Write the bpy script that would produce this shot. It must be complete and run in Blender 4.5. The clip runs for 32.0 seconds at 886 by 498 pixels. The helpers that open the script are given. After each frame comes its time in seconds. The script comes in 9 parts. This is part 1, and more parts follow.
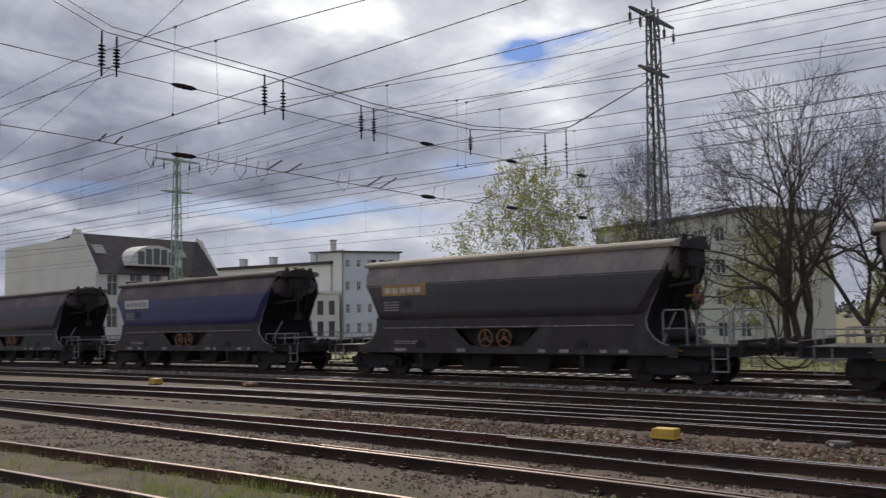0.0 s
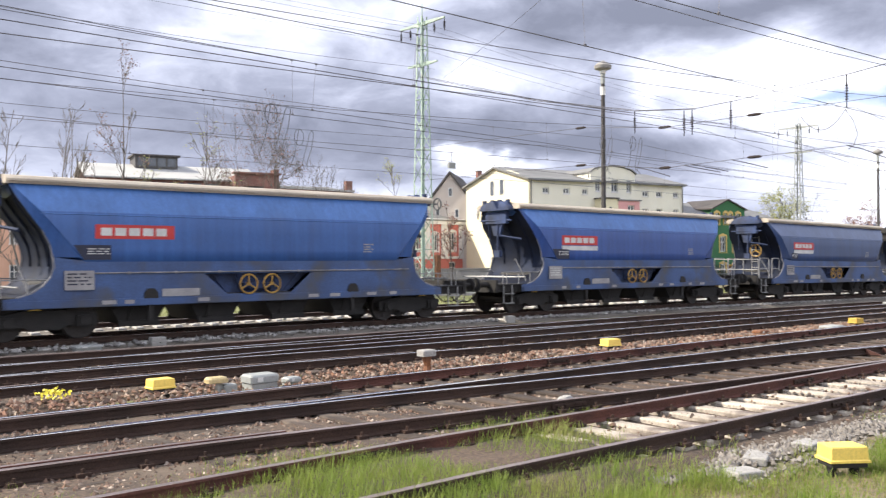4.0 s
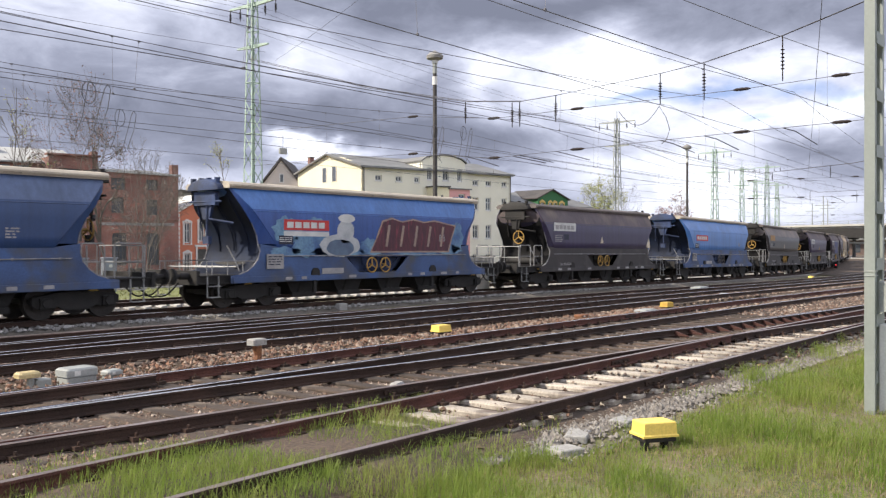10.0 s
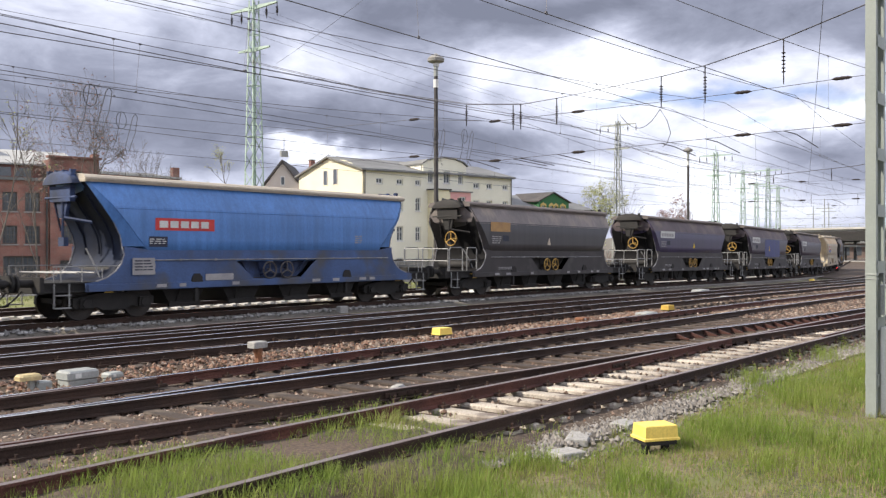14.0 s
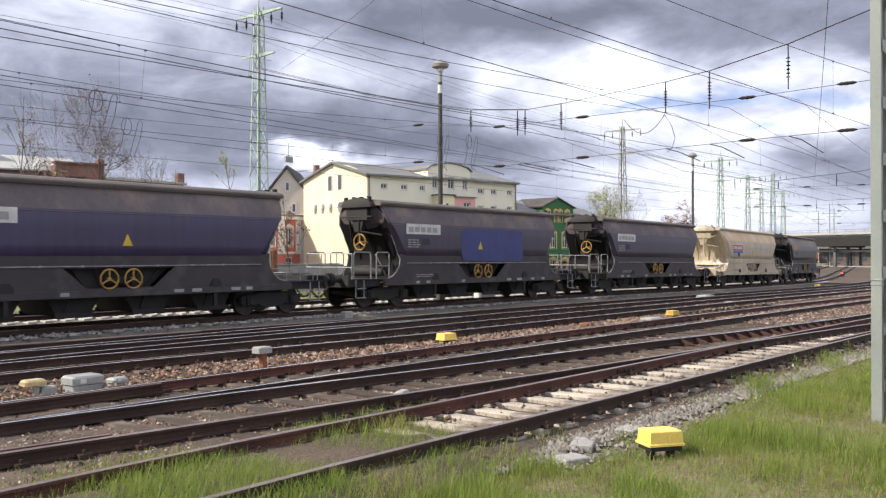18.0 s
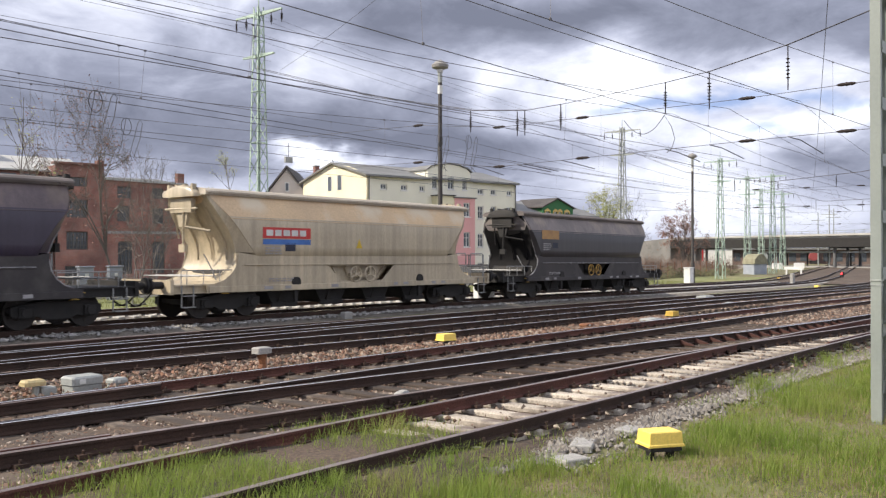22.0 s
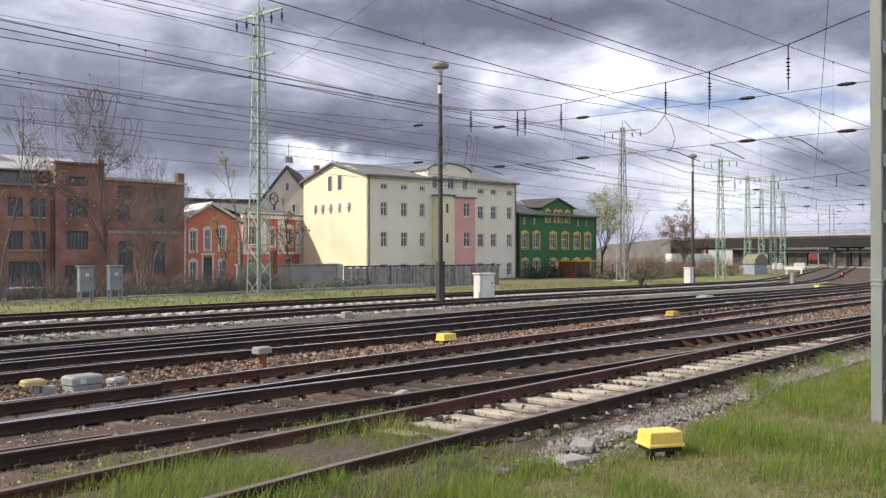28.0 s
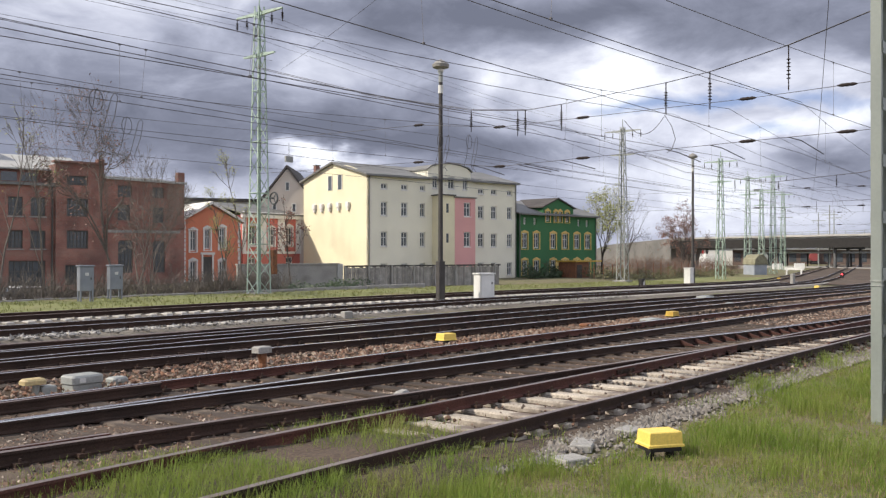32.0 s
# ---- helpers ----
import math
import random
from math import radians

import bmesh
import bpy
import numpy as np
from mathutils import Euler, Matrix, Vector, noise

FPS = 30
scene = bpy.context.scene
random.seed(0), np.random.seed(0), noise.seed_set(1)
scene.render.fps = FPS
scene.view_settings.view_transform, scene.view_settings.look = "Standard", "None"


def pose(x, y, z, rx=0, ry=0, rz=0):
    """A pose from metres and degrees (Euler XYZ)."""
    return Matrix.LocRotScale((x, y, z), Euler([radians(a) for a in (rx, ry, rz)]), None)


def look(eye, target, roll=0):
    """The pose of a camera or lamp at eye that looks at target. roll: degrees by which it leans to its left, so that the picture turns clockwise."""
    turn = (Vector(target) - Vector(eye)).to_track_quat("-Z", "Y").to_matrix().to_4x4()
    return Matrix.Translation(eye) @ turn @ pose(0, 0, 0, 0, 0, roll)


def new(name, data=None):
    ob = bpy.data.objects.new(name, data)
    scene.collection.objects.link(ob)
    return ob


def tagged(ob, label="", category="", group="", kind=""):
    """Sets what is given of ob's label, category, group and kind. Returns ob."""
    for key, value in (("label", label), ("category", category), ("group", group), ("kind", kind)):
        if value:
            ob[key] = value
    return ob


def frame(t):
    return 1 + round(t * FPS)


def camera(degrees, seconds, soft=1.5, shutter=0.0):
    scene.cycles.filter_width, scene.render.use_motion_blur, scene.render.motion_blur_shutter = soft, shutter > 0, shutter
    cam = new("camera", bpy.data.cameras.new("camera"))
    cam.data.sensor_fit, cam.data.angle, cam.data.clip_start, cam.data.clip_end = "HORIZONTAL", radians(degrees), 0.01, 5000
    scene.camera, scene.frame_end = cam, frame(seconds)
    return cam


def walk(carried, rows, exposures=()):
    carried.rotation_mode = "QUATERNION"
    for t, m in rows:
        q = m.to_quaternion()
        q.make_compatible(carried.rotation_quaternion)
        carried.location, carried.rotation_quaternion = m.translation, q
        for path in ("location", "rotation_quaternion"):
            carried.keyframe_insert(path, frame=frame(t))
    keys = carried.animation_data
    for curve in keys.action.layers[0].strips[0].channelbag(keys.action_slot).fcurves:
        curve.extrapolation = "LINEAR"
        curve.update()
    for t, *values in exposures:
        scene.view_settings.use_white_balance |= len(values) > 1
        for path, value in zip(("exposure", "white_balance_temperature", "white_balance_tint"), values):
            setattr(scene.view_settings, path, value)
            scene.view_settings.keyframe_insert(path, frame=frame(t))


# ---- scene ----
EYE = (0.0, 0.0, 2.007)
cam = camera(52.83, 32.0, soft=1.3, shutter=0.12)
walk(cam, [
    (0.0, pose(*EYE, 94.20, 0.99, 40.88)),
    (0.5, pose(*EYE, 93.84, 0.84, 31.39)),
    (1.0, pose(*EYE, 93.38, 0.57, 21.48)),
    (1.5, pose(*EYE, 92.83, 0.42, 9.98)),
    (2.0, pose(*EYE, 91.85, 0.39, -1.87)),
    (2.5, pose(*EYE, 91.35, 0.32, -13.81)),
    (3.0, pose(*EYE, 90.97, 0.25, -24.20)),
    (3.5, pose(*EYE, 90.72, 0.33, -33.74)),
    (4.0, pose(*EYE, 90.54, 0.26, -40.77)),
    (4.5, pose(*EYE, 90.39, 0.19, -47.26)),
    (6.5, pose(*EYE, 89.96, 0.00, -50.12)),
    (7.0, pose(*EYE, 89.76, 0.05, -51.25)),
    (7.5, pose(*EYE, 89.63, 0.12, -51.28)),
    (8.0, pose(*EYE, 89.59, 0.12, -51.15)),
    (8.5, pose(*EYE, 89.59, 0.16, -51.23)),
    (9.0, pose(*EYE, 89.62, 0.15, -51.34)),
    (9.5, pose(*EYE, 89.65, 0.13, -51.44)),
    (10.0, pose(*EYE, 89.69, 0.13, -51.50)),
    (10.5, pose(*EYE, 89.69, 0.15, -51.55)),
    (11.0, pose(*EYE, 89.70, 0.11, -51.56)),
    (12.0, pose(*EYE, 89.74, 0.14, -51.56)),
    (13.0, pose(*EYE, 89.80, 0.06, -51.53)),
    (14.0, pose(*EYE, 89.87, 0.09, -51.44)),
    (14.5, pose(*EYE, 89.92, 0.09, -51.39)),
    (16.5, pose(*EYE, 90.09, 0.07, -51.24)),
    (17.5, pose(*EYE, 90.16, 0.11, -51.18)),
    (18.5, pose(*EYE, 90.25, 0.09, -51.15)),
    (20.0, pose(*EYE, 90.25, 0.05, -51.20)),
    (23.0, pose(*EYE, 90.25, 0.07, -51.16)),
    (26.0, pose(*EYE, 90.24, 0.02, -51.14)),
    (29.0, pose(*EYE, 90.24, 0.06, -51.17)),
    (32.0, pose(*EYE, 90.23, -0.05, -51.16)),
], exposures=[(0.0, -0.5), (0.7, -0.3), (1.0, -0.1), (2.0, 0.58), (3.0, 0.88), (4.5, 0.92), (8.0, 0.58), (14.0, 0.56), (18.0, 0.52), (23.0, 0.45), (25.0, 0.36), (27.5, 0.2), (32.0, 0.19)])

# ---- light ----
SUN_DIR = Vector((-0.60, 0.52, 0.66)).normalized()   # towards the sun


def build_world():
    world = bpy.data.worlds.new("sky")
    scene.world = world
    world.use_nodes = True
    nt = world.node_tree
    nt.nodes.clear()
    n, l = nt.nodes.new, nt.links.new

    def math_node(op, a, b=None):
        m = n("ShaderNodeMath")
        m.operation = op
        for i, v in enumerate((a, b)):
            if v is None:
                continue
            if isinstance(v, (int, float)):
                m.inputs[i].default_value = v
            else:
                l(v, m.inputs[i])
        return m.outputs[0]

    def ramp(fac, *stops):
        r = n("ShaderNodeValToRGB")
        l(fac, r.inputs[0])
        e = r.color_ramp.elements
        while len(e) < len(stops):
            e.new(0.5)
        for el, (p, c) in zip(e, stops):
            el.position, el.color = p, (*c, 1)
        return r.outputs[0]

    def mixc(fac, a, b, kind="MIX"):
        m = n("ShaderNodeMix")
        m.data_type, m.blend_type = "RGBA", kind
        if isinstance(fac, (int, float)):
            m.inputs[0].default_value = fac
        else:
            l(fac, m.inputs[0])
        for sock, v in ((m.inputs[6], a), (m.inputs[7], b)):
            if isinstance(v, tuple):
                sock.default_value = (*v, 1)
            else:
                l(v, sock)
        return m.outputs[2]

    tc = n("ShaderNodeTexCoord")
    sep = n("ShaderNodeSeparateXYZ")
    l(tc.outputs["Generated"], sep.inputs[0])
    puff = n("ShaderNodeMapping")
    puff.inputs[3].default_value = (1.0, 1.0, 2.1)
    l(tc.outputs["Generated"], puff.inputs[0])

    def clouds(scale, detail, rough, shift, distort):
        mp = n("ShaderNodeMapping")
        mp.inputs[1].default_value = shift
        l(puff.outputs[0], mp.inputs[0])
        t = n("ShaderNodeTexNoise")
        t.inputs["Scale"].default_value = scale
        t.inputs["Detail"].default_value = detail
        t.inputs["Roughness"].default_value = rough
        t.inputs["Distortion"].default_value = distort
        l(mp.outputs[0], t.inputs["Vector"])
        return t.outputs[0]

    sky = n("ShaderNodeTexSky")
    sky.sky_type, sky.sun_disc = "NISHITA", False
    sky.sun_elevation = math.asin(SUN_DIR.z)
    sky.sun_rotation = math.atan2(SUN_DIR.x, SUN_DIR.y)
    blue = mixc(1.0, sky.outputs[0], (0.042, 0.062, 0.105), "MULTIPLY")

    # bearing (degrees from north, clockwise) and height of each direction, ragged like cloud edges
    def vector_node(op, a, b):
        d = n("ShaderNodeVectorMath")
        d.operation = op
        for i, v in enumerate((a, b)):
            if isinstance(v, tuple):
                d.inputs[i].default_value = v
            else:
                l(v, d.inputs[i])
        return d

    az = math_node("MULTIPLY", math_node("ARCTAN2", sep.outputs[0], sep.outputs[1]), 57.2958)
    el = math_node("MULTIPLY", math_node("ARCSINE", sep.outputs[2]), 57.2958)
    heading = n("ShaderNodeCombineXYZ")
    l(az, heading.inputs[0])
    l(el, heading.inputs[1])

    def ragged(scale, spread, shift):
        mp = n("ShaderNodeMapping")
        mp.inputs[1].default_value = shift
        l(puff.outputs[0], mp.inputs[0])
        t = n("ShaderNodeTexNoise")
        t.inputs["Scale"].default_value, t.inputs["Detail"].default_value, t.inputs["Roughness"].default_value = scale, 6, 0.55
        l(mp.outputs[0], t.inputs["Vector"])
        off = vector_node("SUBTRACT", t.outputs["Color"], (0.5, 0.5, 0.5))
        off = vector_node("MULTIPLY", off.outputs[0], (spread, spread * 0.5, 0.0))
        return vector_node("ADD", heading.outputs[0], off.outputs[0]).outputs[0]

    def banks(start, where, spots):
        """Adds soft elliptical banks: bearing, height, half widths, amount."""
        total = start
        for a, e, wa, we, amount in spots:
            d = vector_node("SUBTRACT", where, (a, e, 0.0))
            d = vector_node("MULTIPLY", d.outputs[0], (1.0 / wa, 1.0 / we, 0.0))
            d = vector_node("DOT_PRODUCT", d.outputs[0], d.outputs[0])
            total = math_node("ADD", total, math_node("MULTIPLY", math_node("POWER", 0.3679, d.outputs["Value"]), amount))
        return total

    body = clouds(3.4, 8, 0.5, (3.1, 1.7, 0.4), 0.3)
    wisps = clouds(9.0, 9, 0.6, (0.4, 5.2, 1.3), 0.4)
    tone = math_node("ADD", math_node("MULTIPLY", body, 0.34), math_node("MULTIPLY", wisps, 0.38))
    tone = math_node("ADD", tone, 0.158)
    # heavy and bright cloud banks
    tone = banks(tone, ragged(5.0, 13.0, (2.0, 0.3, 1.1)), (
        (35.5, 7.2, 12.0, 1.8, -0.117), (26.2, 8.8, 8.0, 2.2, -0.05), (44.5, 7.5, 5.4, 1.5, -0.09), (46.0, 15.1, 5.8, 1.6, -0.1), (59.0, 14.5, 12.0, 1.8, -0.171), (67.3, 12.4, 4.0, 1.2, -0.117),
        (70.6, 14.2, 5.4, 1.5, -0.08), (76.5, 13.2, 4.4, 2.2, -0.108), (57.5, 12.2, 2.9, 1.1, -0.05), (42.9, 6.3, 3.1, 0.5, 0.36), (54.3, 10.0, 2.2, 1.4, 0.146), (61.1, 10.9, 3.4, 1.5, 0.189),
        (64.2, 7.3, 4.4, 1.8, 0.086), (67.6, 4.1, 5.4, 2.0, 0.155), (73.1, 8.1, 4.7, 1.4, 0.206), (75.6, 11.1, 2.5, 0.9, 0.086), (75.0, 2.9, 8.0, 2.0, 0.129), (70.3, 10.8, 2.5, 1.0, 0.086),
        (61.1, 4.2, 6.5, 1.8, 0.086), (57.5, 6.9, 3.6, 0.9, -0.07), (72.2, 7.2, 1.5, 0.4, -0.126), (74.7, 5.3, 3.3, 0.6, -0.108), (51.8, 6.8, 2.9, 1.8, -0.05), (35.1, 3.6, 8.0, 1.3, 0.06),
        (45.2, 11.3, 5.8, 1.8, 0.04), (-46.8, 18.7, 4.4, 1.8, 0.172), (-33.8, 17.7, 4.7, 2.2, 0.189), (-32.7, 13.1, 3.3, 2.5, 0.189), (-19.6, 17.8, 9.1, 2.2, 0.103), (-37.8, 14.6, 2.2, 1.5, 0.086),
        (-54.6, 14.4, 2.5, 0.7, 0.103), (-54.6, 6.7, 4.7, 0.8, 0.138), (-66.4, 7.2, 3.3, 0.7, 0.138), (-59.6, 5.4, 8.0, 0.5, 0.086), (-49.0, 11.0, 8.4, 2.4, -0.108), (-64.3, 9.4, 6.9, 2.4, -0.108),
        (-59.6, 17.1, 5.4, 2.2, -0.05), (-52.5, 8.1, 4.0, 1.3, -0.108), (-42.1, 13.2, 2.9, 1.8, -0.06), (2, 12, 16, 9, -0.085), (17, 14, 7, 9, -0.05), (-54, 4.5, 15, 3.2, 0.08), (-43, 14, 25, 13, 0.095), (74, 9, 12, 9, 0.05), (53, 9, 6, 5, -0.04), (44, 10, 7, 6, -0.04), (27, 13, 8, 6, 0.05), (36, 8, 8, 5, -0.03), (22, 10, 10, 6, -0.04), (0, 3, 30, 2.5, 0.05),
        # The pair at 180 and -180 is unseen, added as fill on the wagons.
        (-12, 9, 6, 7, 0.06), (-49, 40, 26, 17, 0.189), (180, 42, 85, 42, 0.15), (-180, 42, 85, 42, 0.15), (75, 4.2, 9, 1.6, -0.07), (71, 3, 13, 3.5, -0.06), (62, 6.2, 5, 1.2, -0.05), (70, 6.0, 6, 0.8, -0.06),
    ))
    low = math_node("POWER", math_node("SUBTRACT", 1.0, math_node("MINIMUM", math_node("MAXIMUM", sep.outputs[2], 0.0), 1.0)), 22.0)
    tone = math_node("ADD", tone, math_node("MULTIPLY", low, 0.035))
    grey = ramp(tone, (0.34, (0.165, 0.18, 0.242)), (0.44, (0.265, 0.285, 0.372)), (0.53, (0.43, 0.455, 0.57)), (0.62, (0.68, 0.705, 0.82)), (0.72, (0.98, 1.01, 1.09)), (0.9, (1.9, 1.9, 1.88)))
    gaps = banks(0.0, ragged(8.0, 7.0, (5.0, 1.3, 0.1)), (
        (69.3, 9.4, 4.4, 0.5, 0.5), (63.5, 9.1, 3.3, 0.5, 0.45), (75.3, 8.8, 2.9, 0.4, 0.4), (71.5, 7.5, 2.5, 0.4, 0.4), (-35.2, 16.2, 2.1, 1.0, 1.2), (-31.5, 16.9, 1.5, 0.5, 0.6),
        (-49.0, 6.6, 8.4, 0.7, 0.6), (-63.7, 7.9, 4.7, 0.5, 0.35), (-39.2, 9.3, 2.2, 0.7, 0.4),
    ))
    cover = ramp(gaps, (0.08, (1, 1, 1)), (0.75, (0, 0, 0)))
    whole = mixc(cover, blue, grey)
    bg = n("ShaderNodeBackground")
    bg.inputs[1].default_value = 1.0
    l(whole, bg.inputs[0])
    out = n("ShaderNodeOutputWorld")
    l(bg.outputs[0], out.inputs[0])


build_world()
sun = new("sun", bpy.data.lights.new("sun", "SUN"))
sun.data.energy, sun.data.angle, sun.data.color = 4.6, radians(1.5), (1.0, 0.91, 0.77)
sun.matrix_world = look((0, 0, 60), Vector((0, 0, 60)) - SUN_DIR)


# ---- materials ----
MATS = {}


def mat(name, c1, c2=None, rough=0.8, metal=0.0, scale=3.0, fine=40.0, amount=0.35, bump=0.15, stretch=(1, 1, 1), vary=0.0, spec=0.5, dirt=None, dirt_scale=0.7, dirt_at=0.5, streak=0.0, thin=0.0):
    """A surface with colour variation at two scales, optional stains, and fine relief."""
    if name in MATS:
        return MATS[name]
    m = MATS[name] = bpy.data.materials.new(name)
    m.use_nodes = True
    nt = m.node_tree
    n, l = nt.nodes.new, nt.links.new
    bsdf = nt.nodes["Principled BSDF"]
    c2 = c2 or tuple(v * 0.7 for v in c1)
    tc = n("ShaderNodeTexCoord")
    mp = n("ShaderNodeMapping")
    mp.inputs[3].default_value = stretch
    l(tc.outputs["Object"], mp.inputs[0])

    def noise_of(sc, detail=5.0):
        t = n("ShaderNodeTexNoise")
        t.inputs["Scale"].default_value, t.inputs["Detail"].default_value = sc, detail
        l(mp.outputs[0], t.inputs["Vector"])
        return t.outputs[0]

    def mixc(fac, a, b, kind="MIX"):
        x = n("ShaderNodeMix")
        x.data_type, x.blend_type = "RGBA", kind
        for sock, v in ((x.inputs[0], fac), (x.inputs[6], a), (x.inputs[7], b)):
            if isinstance(v, tuple):
                sock.default_value = (*v, 1)
            elif isinstance(v, (int, float)):
                sock.default_value = v
            else:
                l(v, sock)
        return x.outputs[2]

    def ramp(fac, p0, p1, a=(0, 0, 0), b=(1, 1, 1)):
        r = n("ShaderNodeValToRGB")
        l(fac, r.inputs[0])
        e = r.color_ramp.elements
        e[0].position, e[0].color, e[1].position, e[1].color = p0, (*a, 1), p1, (*b, 1)
        return r.outputs[0]

    col = mixc(ramp(noise_of(scale), 0.35, 0.65), c1, c2)
    f = noise_of(fine, 3.0)
    lo = 1.0 - amount
    col = mixc(1.0, col, ramp(f, 0.3, 0.7, (lo, lo, lo), (1.0 + amount * 0.5,) * 3), "MULTIPLY")
    if dirt:
        col = mixc(ramp(noise_of(dirt_scale, 8.0), dirt_at, dirt_at + 0.16), col, dirt)
    if streak:
        m2 = n("ShaderNodeMapping")
        m2.inputs[3].default_value = (5.0, 5.0, 0.22)
        l(tc.outputs["Object"], m2.inputs[0])
        t = n("ShaderNodeTexNoise")
        t.inputs["Scale"].default_value, t.inputs["Detail"].default_value = 1.3, 6.0
        l(m2.outputs[0], t.inputs["Vector"])
        col = mixc(1.0, col, ramp(t.outputs[0], 0.32, 0.68, (1 - streak,) * 3, (1 + streak * 0.7, 1 + streak * 0.6, 1 + streak * 0.5)), "MULTIPLY")
    if vary:
        oi = n("ShaderNodeObjectInfo")
        col = mixc(1.0, col, ramp(oi.outputs["Random"], 0.0, 1.0, (1 - vary,) * 3, (1 + vary,) * 3), "MULTIPLY")
    l(col, bsdf.inputs["Base Color"])
    rr = n("ShaderNodeMapRange")
    rr.inputs[3].default_value, rr.inputs[4].default_value = max(rough - 0.1, 0.03), min(rough + 0.12, 1.0)
    l(f, rr.inputs[0])
    l(rr.outputs[0], bsdf.inputs["Roughness"])
    bsdf.inputs["Metallic"].default_value = metal
    bsdf.inputs["Specular IOR Level"].default_value = spec
    if bump:
        b = n("ShaderNodeBump")
        b.inputs["Strength"].default_value, b.inputs["Distance"].default_value = bump, 0.02
        l(f, b.inputs["Height"])
        l(b.outputs[0], bsdf.inputs["Normal"])
    if thin:
        tr, ms, out = n("ShaderNodeBsdfTranslucent"), n("ShaderNodeMixShader"), nt.nodes["Material Output"]
        l(col, tr.inputs["Color"])
        ms.inputs[0].default_value = thin
        l(bsdf.outputs[0], ms.inputs[1])
        l(tr.outputs[0], ms.inputs[2])
        l(ms.outputs[0], out.inputs["Surface"])
    return m


def glow(name, colour, strength):
    m = MATS[name] = bpy.data.materials.new(name)
    m.use_nodes = True
    b = m.node_tree.nodes["Principled BSDF"]
    b.inputs["Base Color"].default_value = (*colour, 1)
    b.inputs["Emission Color"].default_value = (*colour, 1)
    b.inputs["Emission Strength"].default_value = strength
    return m


RAIL = mat("rusty rail steel", (0.068, 0.040, 0.030), (0.038, 0.025, 0.020), 0.75, 0.1, 1.2, 60, 0.4, 0.3, spec=0.25)
RAIL_RED = mat("red-brown rail steel", (0.135, 0.056, 0.042), (0.08, 0.038, 0.031), 0.75, 0.1, 1.5, 50, 0.4, 0.3, spec=0.25)
RAIL_TOP = mat("worn rail head", (0.82, 0.80, 0.78), (0.68, 0.65, 0.63), 0.2, 1.0, 0.8, 30, 0.25, 0.05)
RAIL_DULL = mat("dull rail head", (0.46, 0.37, 0.33), (0.33, 0.25, 0.21), 0.34, 0.85, 0.8, 30, 0.3, 0.1)
SLEEPER = mat("weathered sleeper", (0.46, 0.405, 0.34), (0.34, 0.30, 0.25), 0.9, 0, 2.2, 35, 0.4, 0.3, vary=0.22, dirt=(0.13, 0.10, 0.085), dirt_scale=2.0)
SLEEPER_DARK = mat("oily timber sleeper", (0.066, 0.046, 0.034), (0.042, 0.031, 0.025), 0.9, 0, 2.0, 35, 0.4, 0.3, vary=0.3, dirt=(0.125, 0.098, 0.077), dirt_scale=2.2, dirt_at=0.50)
BALLAST = mat("brown ballast", (0.105, 0.072, 0.05), (0.06, 0.044, 0.034), 0.95, 0, 0.7, 22, 0.62, 0.9, dirt=(0.125, 0.095, 0.07), dirt_scale=0.35, dirt_at=0.55)
BALLAST_GREY = mat("grey ballast", (0.20, 0.178, 0.15), (0.13, 0.115, 0.095), 0.95, 0, 0.8, 24, 0.6, 0.9)
GROUND = mat("weedy yard soil", (0.20, 0.16, 0.105), (0.12, 0.12, 0.05), 0.95, 0, 1.3, 26, 0.6, 0.8, dirt=(0.135, 0.14, 0.055), dirt_scale=0.5, dirt_at=0.48)
SWARD = mat("mown bank grass", (0.20, 0.215, 0.075), (0.15, 0.165, 0.055), 0.95, 0, 0.7, 14, 0.5, 0.6, dirt=(0.22, 0.18, 0.095), dirt_scale=0.3, dirt_at=0.54)
BLADE = mat("fresh grass blade", (0.19, 0.275, 0.048), (0.27, 0.32, 0.075), 0.55, 0, 1.2, 8, 0.25, 0.0, spec=0.3, dirt=(0.26, 0.225, 0.10), dirt_scale=0.9, dirt_at=0.62, thin=0.48)
STRAW = mat("dry grass stalk", (0.36, 0.29, 0.15), (0.25, 0.21, 0.10), 0.8, 0, 1.2, 8, 0.25, 0.0, thin=0.3)
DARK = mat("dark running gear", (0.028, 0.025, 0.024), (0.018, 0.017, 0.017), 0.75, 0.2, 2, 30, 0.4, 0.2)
WHEEL = mat("wheel steel", (0.05, 0.042, 0.038), (0.03, 0.026, 0.024), 0.5, 0.5, 3, 30, 0.3, 0.1)
YELLOW = mat("yellow painted plastic", (0.88, 0.64, 0.14), (0.80, 0.57, 0.12), 0.5, 0, 2, 40, 0.12, 0.03, dirt=(0.45, 0.33, 0.08), dirt_scale=2.5, dirt_at=0.64)
YELLOW_OLD = mat("dirty yellow paint", (0.55, 0.36, 0.05), (0.42, 0.27, 0.05), 0.6, 0, 4, 40, 0.25, 0.1)
OCHRE = mat("ochre wheel paint", (0.45, 0.27, 0.05), (0.30, 0.17, 0.04), 0.55, 0, 4, 40, 0.25, 0.05)
RUSTWHEEL = mat("rust brown wheel paint", (0.30, 0.13, 0.05), (0.2, 0.09, 0.04), 0.6, 0, 4, 40, 0.25, 0.05)
GREYBOX = mat("light grey housing", (0.33, 0.345, 0.335), (0.26, 0.27, 0.26), 0.55, 0, 2, 40, 0.15, 0.05, dirt=(0.25, 0.23, 0.2), dirt_scale=2, dirt_at=0.6)
